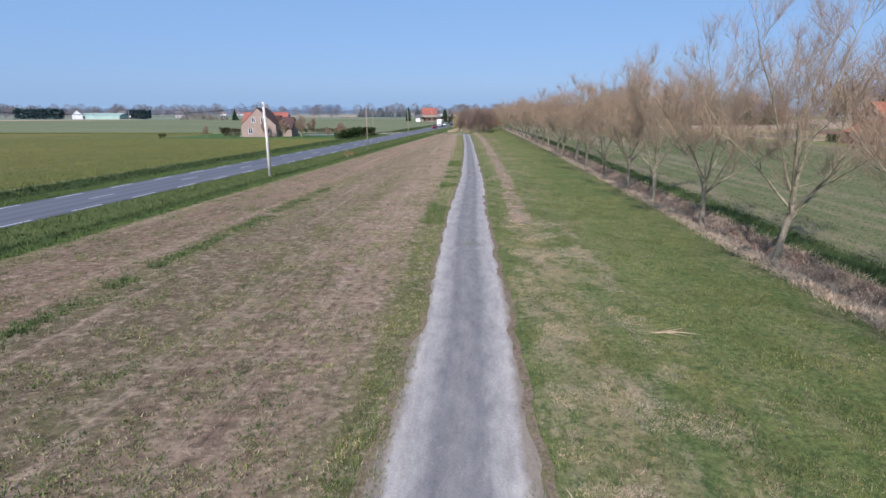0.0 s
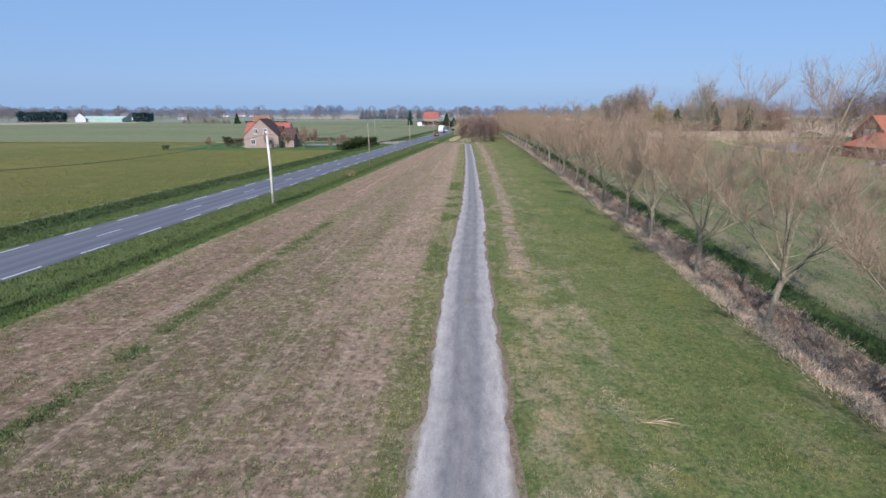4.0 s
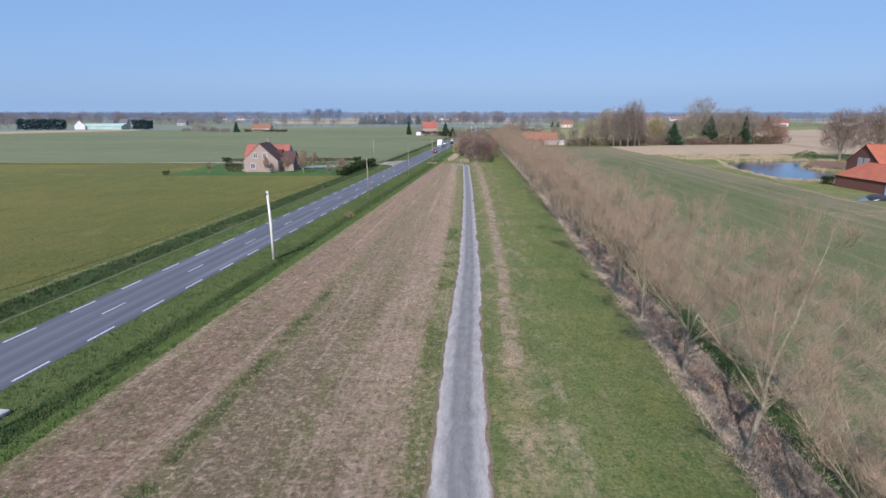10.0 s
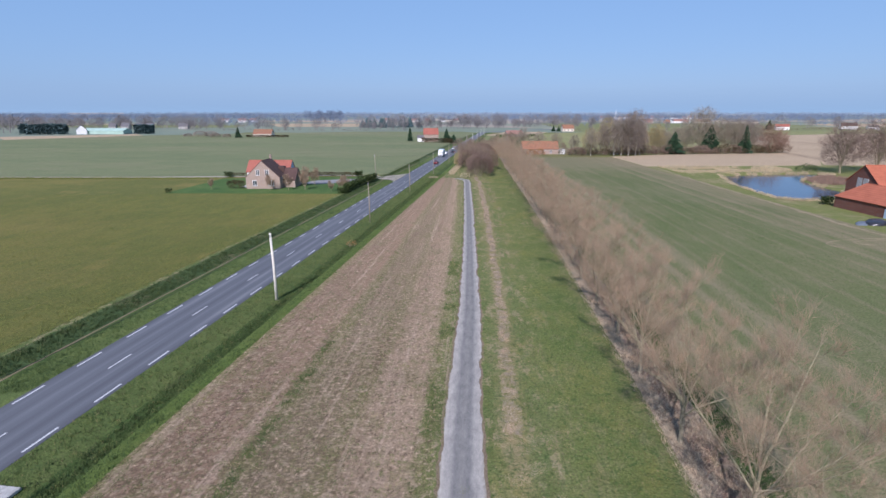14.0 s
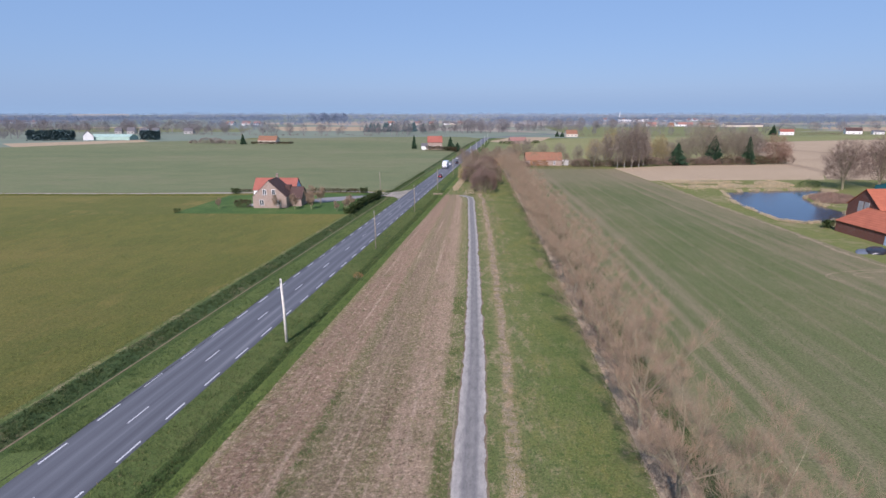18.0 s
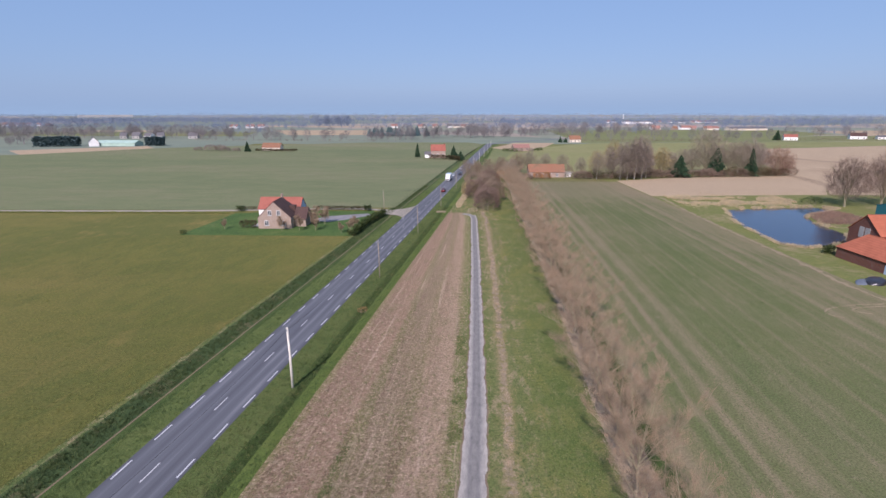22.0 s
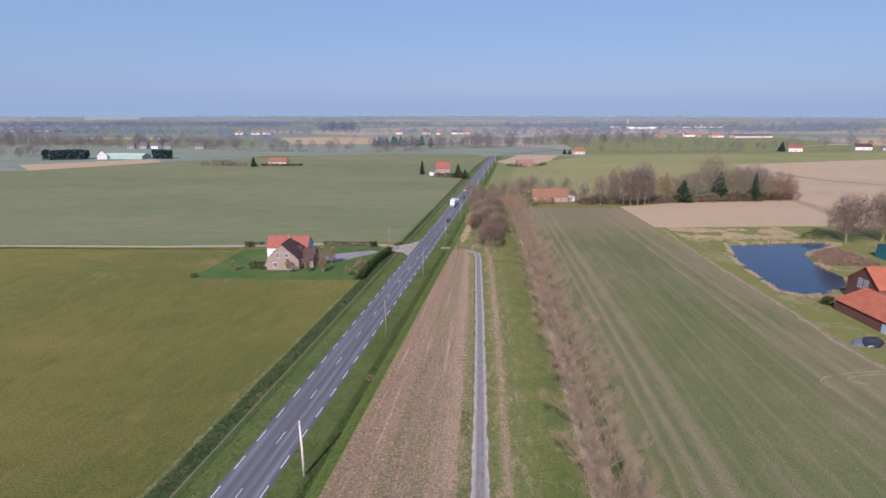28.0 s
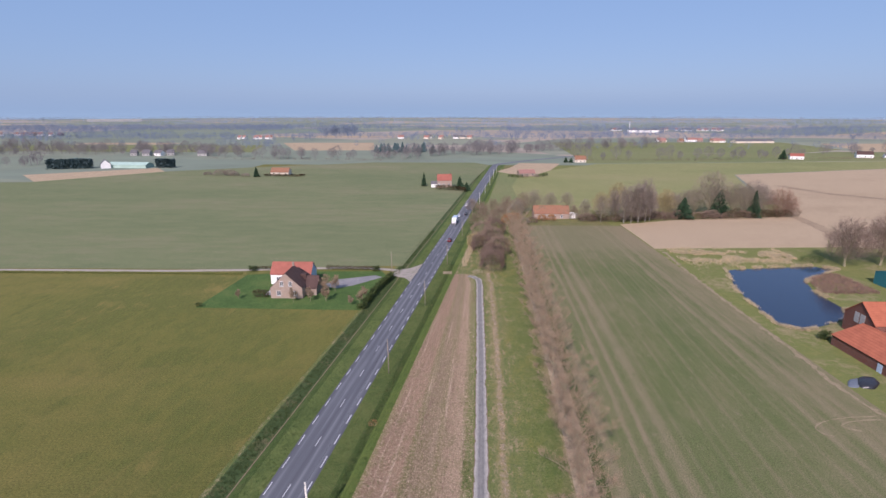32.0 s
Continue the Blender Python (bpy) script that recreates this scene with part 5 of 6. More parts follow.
def conifer(name, at, tall, wide, label, group="", needles="needles"):
    root = empty(name, (*at, 0), 0, label, "conifer", group)
    a, c = Acc(), Acc()
    a.tube([Vector((0, 0, -0.1)), Vector((0, 0, tall * 0.95))], [tall * 0.02, 0.03], 6)
    rows = int(tall * 3.2)
    for i in range(rows):
        z = tall * (0.06 + 0.92 * i / rows)
        r = wide * (1 - i / rows) ** 0.85 + 0.12
        for k in range(int(10 + 26 * r / wide)):
            t = random.uniform(0, 2 * math.pi)
            rr = r * random.uniform(0.35, 1.05) * (1 + 0.45 * noise.noise(Vector((math.cos(t) * 1.5 + at[0], math.sin(t) * 1.5, z * 0.6))))
            d = Vector((math.cos(t), math.sin(t), random.uniform(-0.5, 0.1)))
            p = Vector((math.cos(t) * rr * 0.6, math.sin(t) * rr * 0.6, z + random.uniform(-0.2, 0.2)))
            side = Vector((-d.y, d.x, 0)) * r * 0.14
            o = len(c.v)
            c.v += [p + side, p - side, p + d * rr * 0.55 + Vector((0, 0, -0.1)), p + Vector((0, 0, 0.35 + r * 0.1))]
            c.f += [(o, o + 1, o + 2), (o, o + 3, o + 2), (o + 1, o + 2, o + 3)]
    part("trunk", a, M["bark"], root)
    part("foliage", c, M[needles], root)
    return root


def hedge(name, line, half, tall, material, label, leaf=0.16, per=90, category="hedge", wild=0.15):
    """A clipped hedge along a line, made of many leaf clumps."""
    c = Acc()
    for (ax, ay), (bx, by) in zip(line, line[1:]):
        ln = math.hypot(bx - ax, by - ay)
        dx, dy = (bx - ax) / ln, (by - ay) / ln
        for _ in range(int(ln * per * half * 2)):
            t, s = random.uniform(0, ln), random.uniform(-half, half)
            top = tall * (1 + wild * noise.noise(Vector((ax + dx * t, ay + dy * t, 0)) * 0.7))
            z = top * random.random() ** 0.6
            p = Vector((ax + dx * t - dy * s, ay + dy * t + dx * s, z))
            d = Vector((random.gauss(0, 1), random.gauss(0, 1), random.gauss(0.4, 0.7))).normalized()
            e = d.cross(Vector((0.2, 0.5, 0.9))).normalized()
            k = leaf * random.uniform(0.6, 1.5)
            o = len(c.v)
            c.v += [p - e * k, p + e * k, p + d * k * 1.6]
            c.f.append((o, o + 1, o + 2))
    ob = part(name, c, M[material])
    return tagged(ob, label, category)


# ---- buildings ----
def window_unit(parent, name, cx, cz, w, h, y, turn_part=None, frame_mat="white_paint"):
    """A framed two-light window set in a wall that faces the house's front."""
    a = Acc()
    t = 0.08
    a.box(cx - w / 2 - t, cx + w / 2 + t, y - 0.06, y + 0.06, cz - h / 2 - t, cz - h / 2)
    a.box(cx - w / 2 - t, cx + w / 2 + t, y - 0.06, y + 0.06, cz + h / 2, cz + h / 2 + t)
    a.box(cx - w / 2 - t, cx - w / 2, y - 0.06, y + 0.06, cz - h / 2, cz + h / 2)
    a.box(cx + w / 2, cx + w / 2 + t, y - 0.06, y + 0.06, cz - h / 2, cz + h / 2)
    a.box(cx - 0.05, cx + 0.05, y - 0.055, y + 0.055, cz - h / 2, cz + h / 2)
    fr = part(name, a, M[frame_mat], parent, "white window frame")
    for s in (-1, 1):
        g = Acc()
        g.box(cx + s * w / 4 - w / 4 + 0.05, cx + s * w / 4 + w / 4 - 0.05, y - 0.02, y + 0.03, cz - h / 2, cz + h / 2)
        part("pane", g, M["glass"], fr)
    b = Acc()
    b.box(cx - w / 2 - 0.2, cx + w / 2 + 0.2, y - 0.18, y + 0.02, cz - h / 2 - t - 0.1, cz - h / 2 - t)
    part("sill", b, M["concrete"], fr)


def gabled(root, x0, x1, y0, y1, eave, ridge, wall, roof, along="x", apex=0.5, eave2=None, over=0.25):
    """Walls with two gables, and two thick roof slopes. along: the ridge's axis. apex: where the ridge stands across."""
    e2 = eave if eave2 is None else eave2
    a = Acc()
    if along == "x":
        ym = y0 + (y1 - y0) * apex
        sect = [(y0, 0), (y1, 0), (y1, e2), (ym, ridge), (y0, eave)]
        mk = lambda s, v: Vector((s, v[0], v[1]))  # noqa: E731
        s0, s1 = x0, x1
    else:
        xm = x0 + (x1 - x0) * apex
        sect = [(x0, 0), (x1, 0), (x1, e2), (xm, ridge), (x0, eave)]
        mk = lambda s, v: Vector((v[0], s, v[1]))  # noqa: E731
        s0, s1 = y0, y1
    a.add([mk(s0, v) for v in sect] + [mk(s1, v) for v in sect], [(0, 1, 2, 3, 4), (9, 8, 7, 6, 5), (0, 5, 6, 1), (1, 6, 7, 2), (4, 3, 8, 9), (2, 7, 8, 3), (0, 4, 9, 5)])
    w = part("wall", a, wall, root)
    for lo, hi in ((sect[4], sect[3]), (sect[2], sect[3])):
        b = Acc()
        dx, dz = lo[0] - hi[0], lo[1] - hi[1]
        ln = math.hypot(dx, dz)
        ux, uz = dx / ln, dz / ln
        nx, nz = (uz, -ux) if (-ux) > 0 else (-uz, ux)
        t = 0.14
        lo2 = (lo[0] + ux * over, lo[1] + uz * over)
        quad = [(lo2[0] + nx * 0.01, lo2[1] + nz * 0.01), (hi[0] + nx * 0.01, hi[1] + nz * 0.01), (hi[0] + nx * t, hi[1] + nz * t), (lo2[0] + nx * t, lo2[1] + nz * t)]
        b.add([mk(s0 - over, v) for v in quad] + [mk(s1 + over, v) for v in quad], [(0, 1, 2, 3), (7, 6, 5, 4), (0, 4, 5, 1), (1, 5, 6, 2), (2, 6, 7, 3), (3, 7, 4, 0)])
        part("roof_slope", b, roof, root)
    c = Acc()
    top = sect[3]
    c.tube([mk(s0 - over, (top[0], top[1] + 0.12)), mk(s1 + over, (top[0], top[1] + 0.12))], [0.13, 0.13], 6, True)
    part("ridge_cap", c, roof, root)
    return w


def chimney(root, x, y, z0, z1, mat, w=0.6):
    a = Acc()
    a.box(x - w / 2, x + w / 2, y - w / 2, y + w / 2, z0, z1)
    a.box(x - w / 2 - 0.08, x + w / 2 + 0.08, y - w / 2 - 0.08, y + w / 2 + 0.08, z1, z1 + 0.12)
    part("chimney", a, mat, root)


random.seed(5)
# the farmhouse by the lane
h1 = empty("farmhouse", (-54.9, 158.6, 0), 0, "pale brick farmhouse with red and dark tiled roofs", "house")
gabled(h1, -5.3, 5.1, 0, 9.4, 3.5, 8.4, M["brick_pink"], M["tile_dark"], "y", 0.5, over=0.05)
gabled(h1, -4.6, 4.4, 9.6, 14.0, 3.2, 6.2, M["brick_pink"], M["tile_dark"], "y", 0.5)
gabled(h1, -10.2, 3.9, 14.2, 21.5, 3.6, 7.0, M["render_white"], M["tile_red"], "x")
gabled(h1, 5.2, 8.8, 3.2, 10.5, 2.4, 5.6, M["brick_pink"], M["tile_dark"], "x")
end = Acc()
end.add([Vector(p) for p in ((3.96, 14.3, 0), (3.96, 21.4, 0), (3.96, 21.4, 3.5), (3.96, 17.85, 6.7), (3.96, 14.3, 3.5), (4.04, 14.3, 0), (4.04, 21.4, 0), (4.04, 21.4, 3.5), (4.04, 17.85, 6.7), (4.04, 14.3, 3.5))],
        [(4, 3, 2, 1, 0), (5, 6, 7, 8, 9), (0, 1, 6, 5), (1, 2, 7, 6), (2, 3, 8, 7), (3, 4, 9, 8), (4, 0, 5, 9)])
part("gable_cladding", end, M["slate_blue"], h1, "pale blue gable cladding")
for cx, cz, w, h in ((-1.5, 5.0, 1.0, 1.5), (1.3, 5.0, 1.0, 1.5), (-2.6, 1.8, 1.2, 1.5), (2.5, 1.8, 1.2, 1.5)):
    window_unit(h1, "window", cx, cz, w, h, 0.0)
window_unit(h1, "window", -7.4, 1.9, 1.6, 1.4, 14.2)
chimney(h1, -0.1, 8.8, 7.6, 9.6, M["brick_pink"])
dorm = Acc()
dorm.box(2.9, 4.8, 6.4, 8.0, 4.4, 6.3)
part("dormer", dorm, M["tile_dark"], h1)
terrace = Acc()
terrace.box(-8.5, -5.4, 3.0, 7.5, 0, 0.12)
part("terrace", terrace, M["concrete"], h1)
hedge("garden_hedge", [(-66.4, 159.6), (-61.2, 159.4)], 0.8, 2.5, "brown_hedge", "clipped brown hedge beside the farmhouse", 0.14, 120)
hedge("garden_hedge", [(-78, 189.5), (-56, 191)], 0.5, 1.3, "brown_hedge", "low brown hedge behind the farmhouse", 0.16, 60)
hedge("garden_hedge", [(-50, 190.5), (-29.5, 190)], 0.6, 1.5, "brown_hedge", "brown hedge along the lane", 0.16, 70)
hedge("roadside_hedge", [(-28.6, 150.5), (-27.2, 165), (-23.5, 181.5)], 0.9, 2.1, "hedge_leaf", "dark evergreen hedge between garden and road", 0.18, 80, wild=0.6)
for at, rx, tl in (((-80, 150.5), 0.9, 1.3), ((-77.5, 187.5), 1.4, 2.0), ((-30.5, 188.6), 1.3, 2.2), ((-29.2, 150.2), 1.4, 1.6)):
    ob = hedge("round_shrub", [(at[0] - rx, at[1]), (at[0] + rx, at[1])], rx * 0.7, tl, "hedge_leaf", "small rounded evergreen shrub at the garden corner", 0.14, 130, "shrub")
GARDEN = "small leafless garden trees"
small = row_tree(77, 4.4, 0.9, 4.0, 5, 2, (0, 0), "twig", "limb", 0.06, 0.011)
tagged(small, "small leafless garden tree on the lawn", "tree", GARDEN)
small.matrix_world = pose(-52.0, 155.6, 0.05)
for gx, gy, s in ((-46.6, 156.0, 1.05), (-41.6, 156.3, 1.15), (-44.0, 164.5, 1.3), (-70.5, 157.5, 0.7), (-41.0, 166.0, 1.2), (-33.0, 153.0, 0.7), (-30.5, 155, 0.9), (-29.8, 160, 0.85)):
    t = copy_thing(small, pose(gx, gy, 0.05, 0, 0, random.uniform(0, 360)))
    t.scale = (s, s, s)

# the house far down the road
h2 = empty("roadside_house", (-10.2, 411, 0), 4, "pink-walled house with a red tiled roof by the road", "house")
gabled(h2, -5.6, 5.6, 0, 8, 5.6, 10.0, M["brick_pink"], M["tile_red"], "x")
gabled(h2, -10.5, -5.7, 1, 6, 2.8, 4.6, M["render_white"], M["tile_grey"], "x")
for cx in (-4, -0.5, 3.5):
    window_unit(h2, "window", cx, 2.2, 1.2, 1.6, 0.0)
chimney(h2, 4.9, 4, 9.4, 11.0, M["brick_red"])
hedge("clipped_hedge", [(-17, 401), (1, 395), (6, 390)], 1.2, 3.4, "brown_hedge", "clipped brown hedge round the roadside house", 0.3, 26)
conifer("cypress", (-27, 418), 11.5, 2.3, "tall dark pointed conifer in the field")
conifer("cypress", (1.8, 402), 10.5, 3.6, "dark conifer beside the roadside house")
conifer("cypress", (7.0, 396), 6.5, 3.2, "low dark conifer beside the roadside house")

# cottage at the end of the tree row
h3 = empty("cottage", (53.5, 290, 0), 0, "low brick cottage with a mossy orange roof", "house")
gabled(h3, -10.2, 9.6, 0, 8, 2.9, 6.8, M["brick_pink"], M["tile_moss"], "x")
for cx in (-6, -2.5, 1.5, 5.5):
    window_unit(h3, "window", cx, 1.5, 1.1, 1.5, 0.0)
lean = Acc()
lean.box(9.7, 13.5, 1, 6, 0, 2.4)
lean.box(9.7, 13.7, 0.8, 6.2, 2.4, 2.55)
part("annexe", lean, M["render_white"], h3)

# farm buildings by the pond
b1 = empty("long_barn", (98.0, 129, 0), 2.2, "dark brick barn, wall shade painted in, low orange tiled roof", "barn")
gabled(b1, 0, 15, -38, 0, 2.7, 5.6, M["brick_red"], M["tile_orange"], "y", 0.5)
dr = Acc()
dr.box(-0.07, 0.05, -16, -14.6, 0, 2.1)
part("door", dr, M["slate_blue"], b1, "pale blue barn door")
b2 = empty("tall_barn", (108.5, 134.5, 0), 0, "tall red brick barn with an orange tiled roof", "barn")
gabled(b2, 0, 26, -5.5, 5.5, 5.2, 9.6, M["brick_red"], M["tile_orange"], "x")
for yy in (-1.0, 1.0):
    dd = Acc()
    dd.box(-0.08, 0.05, yy - 0.8, yy + 0.8, 3.6, 6.4)
    part("shutter", dd, M["concrete"], b2, "pale grey loft shutter")
b3 = empty("teal_shed", (147.5, 171, 0), 0, "teal sheet-metal shed near the pond", "shed")
gabled(b3, 0, 16, 0, 9, 4.4, 5.6, M["teal"], M["teal"], "x", over=0.1)
hedge("barn_shrub", [(97.0, 131.5), (100.5, 133.5)], 0.9, 1.9, "hedge_leaf", "dark evergreen shrub at the barn's corner", 0.16, 110, "shrub")


def heap(name, at, turn, material, rx, ry, tall, label, category):
    a = Acc()
    n = 20
    for i, (s, z) in enumerate(((1.0, 0), (0.97, 0.35), (0.85, 0.65), (0.6, 0.9), (0.25, 1.0))):
        for k in range(n):
            t = 2 * math.pi * k / n
            w = 1 + 0.07 * math.sin(5 * t + i)
            a.v.append(Vector((math.cos(t) * rx * s * w, math.sin(t) * ry * s * w, tall * z)))
    for i in range(4):
        for k in range(n):
            a.f.append((i * n + k, i * n + (k + 1) % n, (i + 1) * n + (k + 1) % n, (i + 1) * n + k))
    a.f.append(tuple(4 * n + k for k in range(n)))
    ob = part(name, a, material, None, smooth=True)
    ob.matrix_world = pose(*at, 0, 0, turn)
    return tagged(ob, label, category)


heap("tarpaulin_cover", (92.3, 108.6, 0), 40, M["tarp"], 3.4, 1.9, 0.9, "black tarpaulin spread over a low mound beside the barn", "tarpaulin")
heap("tarpaulin", (89.5, 108.6, 0), 40, M["pale_tarp"], 3.0, 1.2, 0.3, "pale blue tarpaulin lying beside the heap", "tarpaulin")

# ---- the wood behind the pond ----
WOOD = "trees of the wood"
random.seed(31)
grove(crown_tree(51, 22, 7.0, 3.4, "purple_twig", "birch", 0.15, 4600, 0.45, 0.05), ((90.2, 278.5, 0.88), (94.4, 280, 0.97), (97.8, 279, 1.06), (102.4, 281.5, 1.05), (99.6, 285, 0.95), (86.5, 286, 0.8), (106.5, 286, 0.9)), "tall leafless birch with a pale trunk", WOOD, 1)
grove(crown_tree(52, 17, 11, 2.5, "willow_twig", "limb", 0.28, 3600, 0.1, 0.075), ((91.8, 298, 1.1), (118, 296, 1.0), (83, 300, 0.8), (112, 300, 0.85)), "leafless yellow-twigged willow in the wood", WOOD, 2)
grove(crown_tree(53, 19, 15, 3.0, "grey_twig", "limb", 0.3, 4600, 0.0, 0.06), ((160, 301, 1.0), (147.5, 304, 1.32), (140, 307, 0.85), (133, 304, 0.75), (110, 301, 0.8), (166, 302, 1.0), (124, 303, 0.7), (154, 310, 0.9), (45.7, 307.5, 0.7), (67.5, 319, 0.55), (35, 300, 0.5), (56, 312, 0.6)), "broad leafless grey-brown tree", WOOD, 3)
grove(crown_tree(55, 21, 15, 3.2, "purple_twig", "limb", 0.3, 4800, 0.05, 0.062), ((171.6, 303, 1.0), (178, 306, 0.85), (155, 309, 0.8), (104, 293, 0.75), (128, 308, 0.6)), "broad leafless purple-brown tree in the wood", WOOD, 4)
grove(crown_tree(56, 16, 15.5, 1.2, "russet_twig", "limb", 0.25, 4200, 0.05, 0.08), ((184.4, 298.5, 1.0), (191, 302, 0.7)), "low broad leafless russet tree at the wood's end", WOOD, 5)
grove(crown_tree(57, 14, 7.6, 2.6, "grey_twig", "birch", 0.17, 2400, 0.0, 0.07), ((78.7, 281.7, 1.0), (72, 291, 0.8)), "small leafless tree with a pale trunk", WOOD, 6)
grove(crown_tree(58, 19.5, 15, 3.5, "ash_twig", "limb", 0.34, 9000, 0.0, 0.045), ((152, 200.5, 1.0), (166.8, 202, 1.06), (180, 198, 1.0)), "broad leafless grey-brown tree near the pond", WOOD, 7)
grove(crown_tree(59, 8.5, 8.0, 0.6, "brown_twig", "limb", 0.16, 2600, 0.0, 0.05), ((15, 283, 1.0), (20, 277, 0.9), (9.5, 270, 0.9), (24, 286, 1.0), (14, 296, 1.05), (21, 303, 1.1), (28, 300, 1.0), (9, 310, 1.0), (17, 268, 0.8), (30, 312, 1.1), (36, 305, 1.2), (40, 311, 1.35), (68, 301, 0.7)), "brown leafless thicket tree near the cottage", "thicket by the cottage", 8)
random.seed(33)
conifer("fir", (127.5, 292.7), 12.5, 5.6, "dark green fir in the wood", WOOD)
conifer("fir", (150.9, 300), 16.5, 6.0, "tall dark green fir in the wood", WOOD)
conifer("fir", (169, 297), 16, 4.0, "slim dark green fir in the wood", WOOD)
for k in range(38):
    wx = 70 + 3.3 * k + random.uniform(-2, 2)
    shrub("undergrowth", (wx, 283 + 0.13 * (wx - 74) + random.uniform(-1.5, 3)), 4.5, 2.6, random.uniform(2.4, 5.0), 8, 620, random.choice(["shrub_twig", "brown_twig", "brown_hedge"]), "low brown leafless undergrowth at the wood's edge", "undergrowth", 0.062, "undergrowth of the wood")
for sx, sy, sr, st, mt in ((36, 275, 3, 3.5, "grey_twig"), (41, 279, 3, 3, "shrub_twig"), (70, 286, 2.6, 3, "hedge_leaf"), (31, 283, 3.5, 4.5, "orange_twig"), (27, 275, 3, 5, "orange_twig"), (33, 296, 4, 6.5, "grey_twig"), (66, 290, 3, 3.2, "grey_twig"), (47, 284, 2.4, 3.2, "orange_twig"), (52, 284, 2.4, 3.4, "orange_twig")):
    shrub("bush", (sx, sy), sr, sr * 0.9, st, 8, 900, mt, {"grey_twig": "grey leafless bush near the cottage", "shrub_twig": "brown leafless bush near the cottage", "hedge_leaf": "green bush near the cottage", "orange_twig": "russet leafless bush near the cottage"}[mt], "bush", 0.05)
shrub("bush", (143, 206), 4, 3, 2.8, 8, 700, "hedge_leaf", "dark bush beside the pond", "bush", 0.05)

# ---- poles and cables ----
PO = "line of roadside poles"


def pole(name, at, tall, material, label, r=0.15):
    root = empty(name, (*at, 0), 0, label, "pole", PO)
    a = Acc()
    a.tube([Vector((0, 0, -0.6)), Vector((0, 0, tall * 0.5)), Vector((-0.12, 0, tall))], [r, r * 0.85, r * 0.68], 10, True)
    part("shaft", a, material, root, smooth=True)
    b = Acc()
    b.tube([Vector((-0.12, -0.16, tall - 0.35)), Vector((-0.12, 0.16, tall - 0.35))], [0.05, 0.05], 6, True)
    b.box(-0.18, -0.06, -0.19, -0.15, tall - 0.5, tall - 0.2)
    part("bracket", b, M["steel"], root)
    return (at[0] - 0.12, at[1], tall - 0.35)


tops = []
for k, yy in enumerate((19.0, 63.05, 110.4, 153.8, 199.0, 246.0, 291.5, 336, 380, 425, 470, 515)):
    mat_k = M["pole_white"] if k == 1 or k > 6 else M["pole_wood"]
    tops.append(pole("utility_pole", (float(road_x(yy)) + (7.14 if k == 1 else 6.15), yy), 8.5 if k < 3 else 8.0, mat_k, "pale concrete utility pole on the verge" if k == 1 or k > 6 else "weathered wooden utility pole on the verge", 0.19 if k == 1 else 0.12))
side_top = pole("utility_pole", (-24.4, 187.9), 8.0, M["pole_wood"], "weathered wooden utility pole at the lane mouth", 0.13)


def cable(a, b, sag, r=0.018):
    acc = Acc()
    pts = [Vector(a).lerp(Vector(b), i / 14) - Vector((0, 0, sag * 4 * (i / 14) * (1 - i / 14))) for i in range(15)]
    acc.tube(pts, [r] * 15, 4)
    ob = part("cable", acc, M["cable"])
    tagged(ob, "thin black overhead cable between poles", "cable", "overhead cables")


for a, b in zip(tops, tops[1:]):
    cable(a, b, 1.0)
cable(tops[4], side_top, 0.6)

# small things by the road
cul = empty("culvert_slab", (float(road_x(187.5)) + 8.0, 187.5, 0.05), 0, "earth crossing over the roadside ditch", "slab")
soft_box("slab", (3.4, 3.0, 0.2), (0, 0, 0), M["track"], cul)
cul = empty("culvert_slab", (float(road_x(27)) + 5.1, 27.0, 0.0), ROAD_TURN, "grey concrete culvert slab across the ditch", "slab")
soft_box("slab", (2.8, 3.2, 0.2), (0, 0, 0), M["concrete"], cul)
x, y = spread_over(900, 196, 250, road_x, 11.5, 14.0, 1.0)
x = np.clip(x, 2.6, 7.2)
blades("straw_heap", x, y, 0.5, 0.05, 8, 0.3, M["reed"], 0.8, "heaped pale straw in a row", "straw")
shrub("dry_bush", (-15.9, 89.7), 0.9, 0.9, 0.8, 5, 260, "orange_twig", "small russet dry bush at the ditch", "bush", 0.02)


# ---- vehicles on the road ----
def wheel(parent, x, y, r, w):
    a = Acc()
    a.tube([Vector((x - w / 2, y, r)), Vector((x - w / 2 + 0.03, y, r)), Vector((x + w / 2 - 0.03, y, r)), Vector((x + w / 2, y, r))], [r * 0.9, r, r, r * 0.9], 18, True)
    t = part("wheel", a, M["rubber"], parent)
    b = Acc()
    s = 1 if x > 0 else -1
    b.tube([Vector((x + s * w * 0.45, y, r)), Vector((x + s * (w * 0.5 + 0.012), y, r))], [r * 0.62, r * 0.55], 14, True)
    part("rim", b, M["steel"], t)


def loft(rows):
    """Closed body from cross rings: (y, half width low, half width high, z low, z high)."""
    a = Acc()
    for y, wl, wh, z0, z1 in rows:
        zm = z0 + 0.55 * (z1 - z0)
        a.v += [Vector(p) for p in ((-wl * 0.94, y, z0), (wl * 0.94, y, z0), (wl, y, zm), (wh, y, z1 - 0.04), (wh * 0.88, y, z1), (-wh * 0.88, y, z1), (-wh, y, z1 - 0.04), (-wl, y, zm))]
    for i in range(len(rows) - 1):
        for k in range(8):
            q = (k + 1) % 8
            a.f.append((i * 8 + k, i * 8 + q, i * 8 + 8 + q, i * 8 + 8 + k))
    a.f += [tuple(reversed(range(8))), tuple((len(rows) - 1) * 8 + k for k in range(8))]
    return a


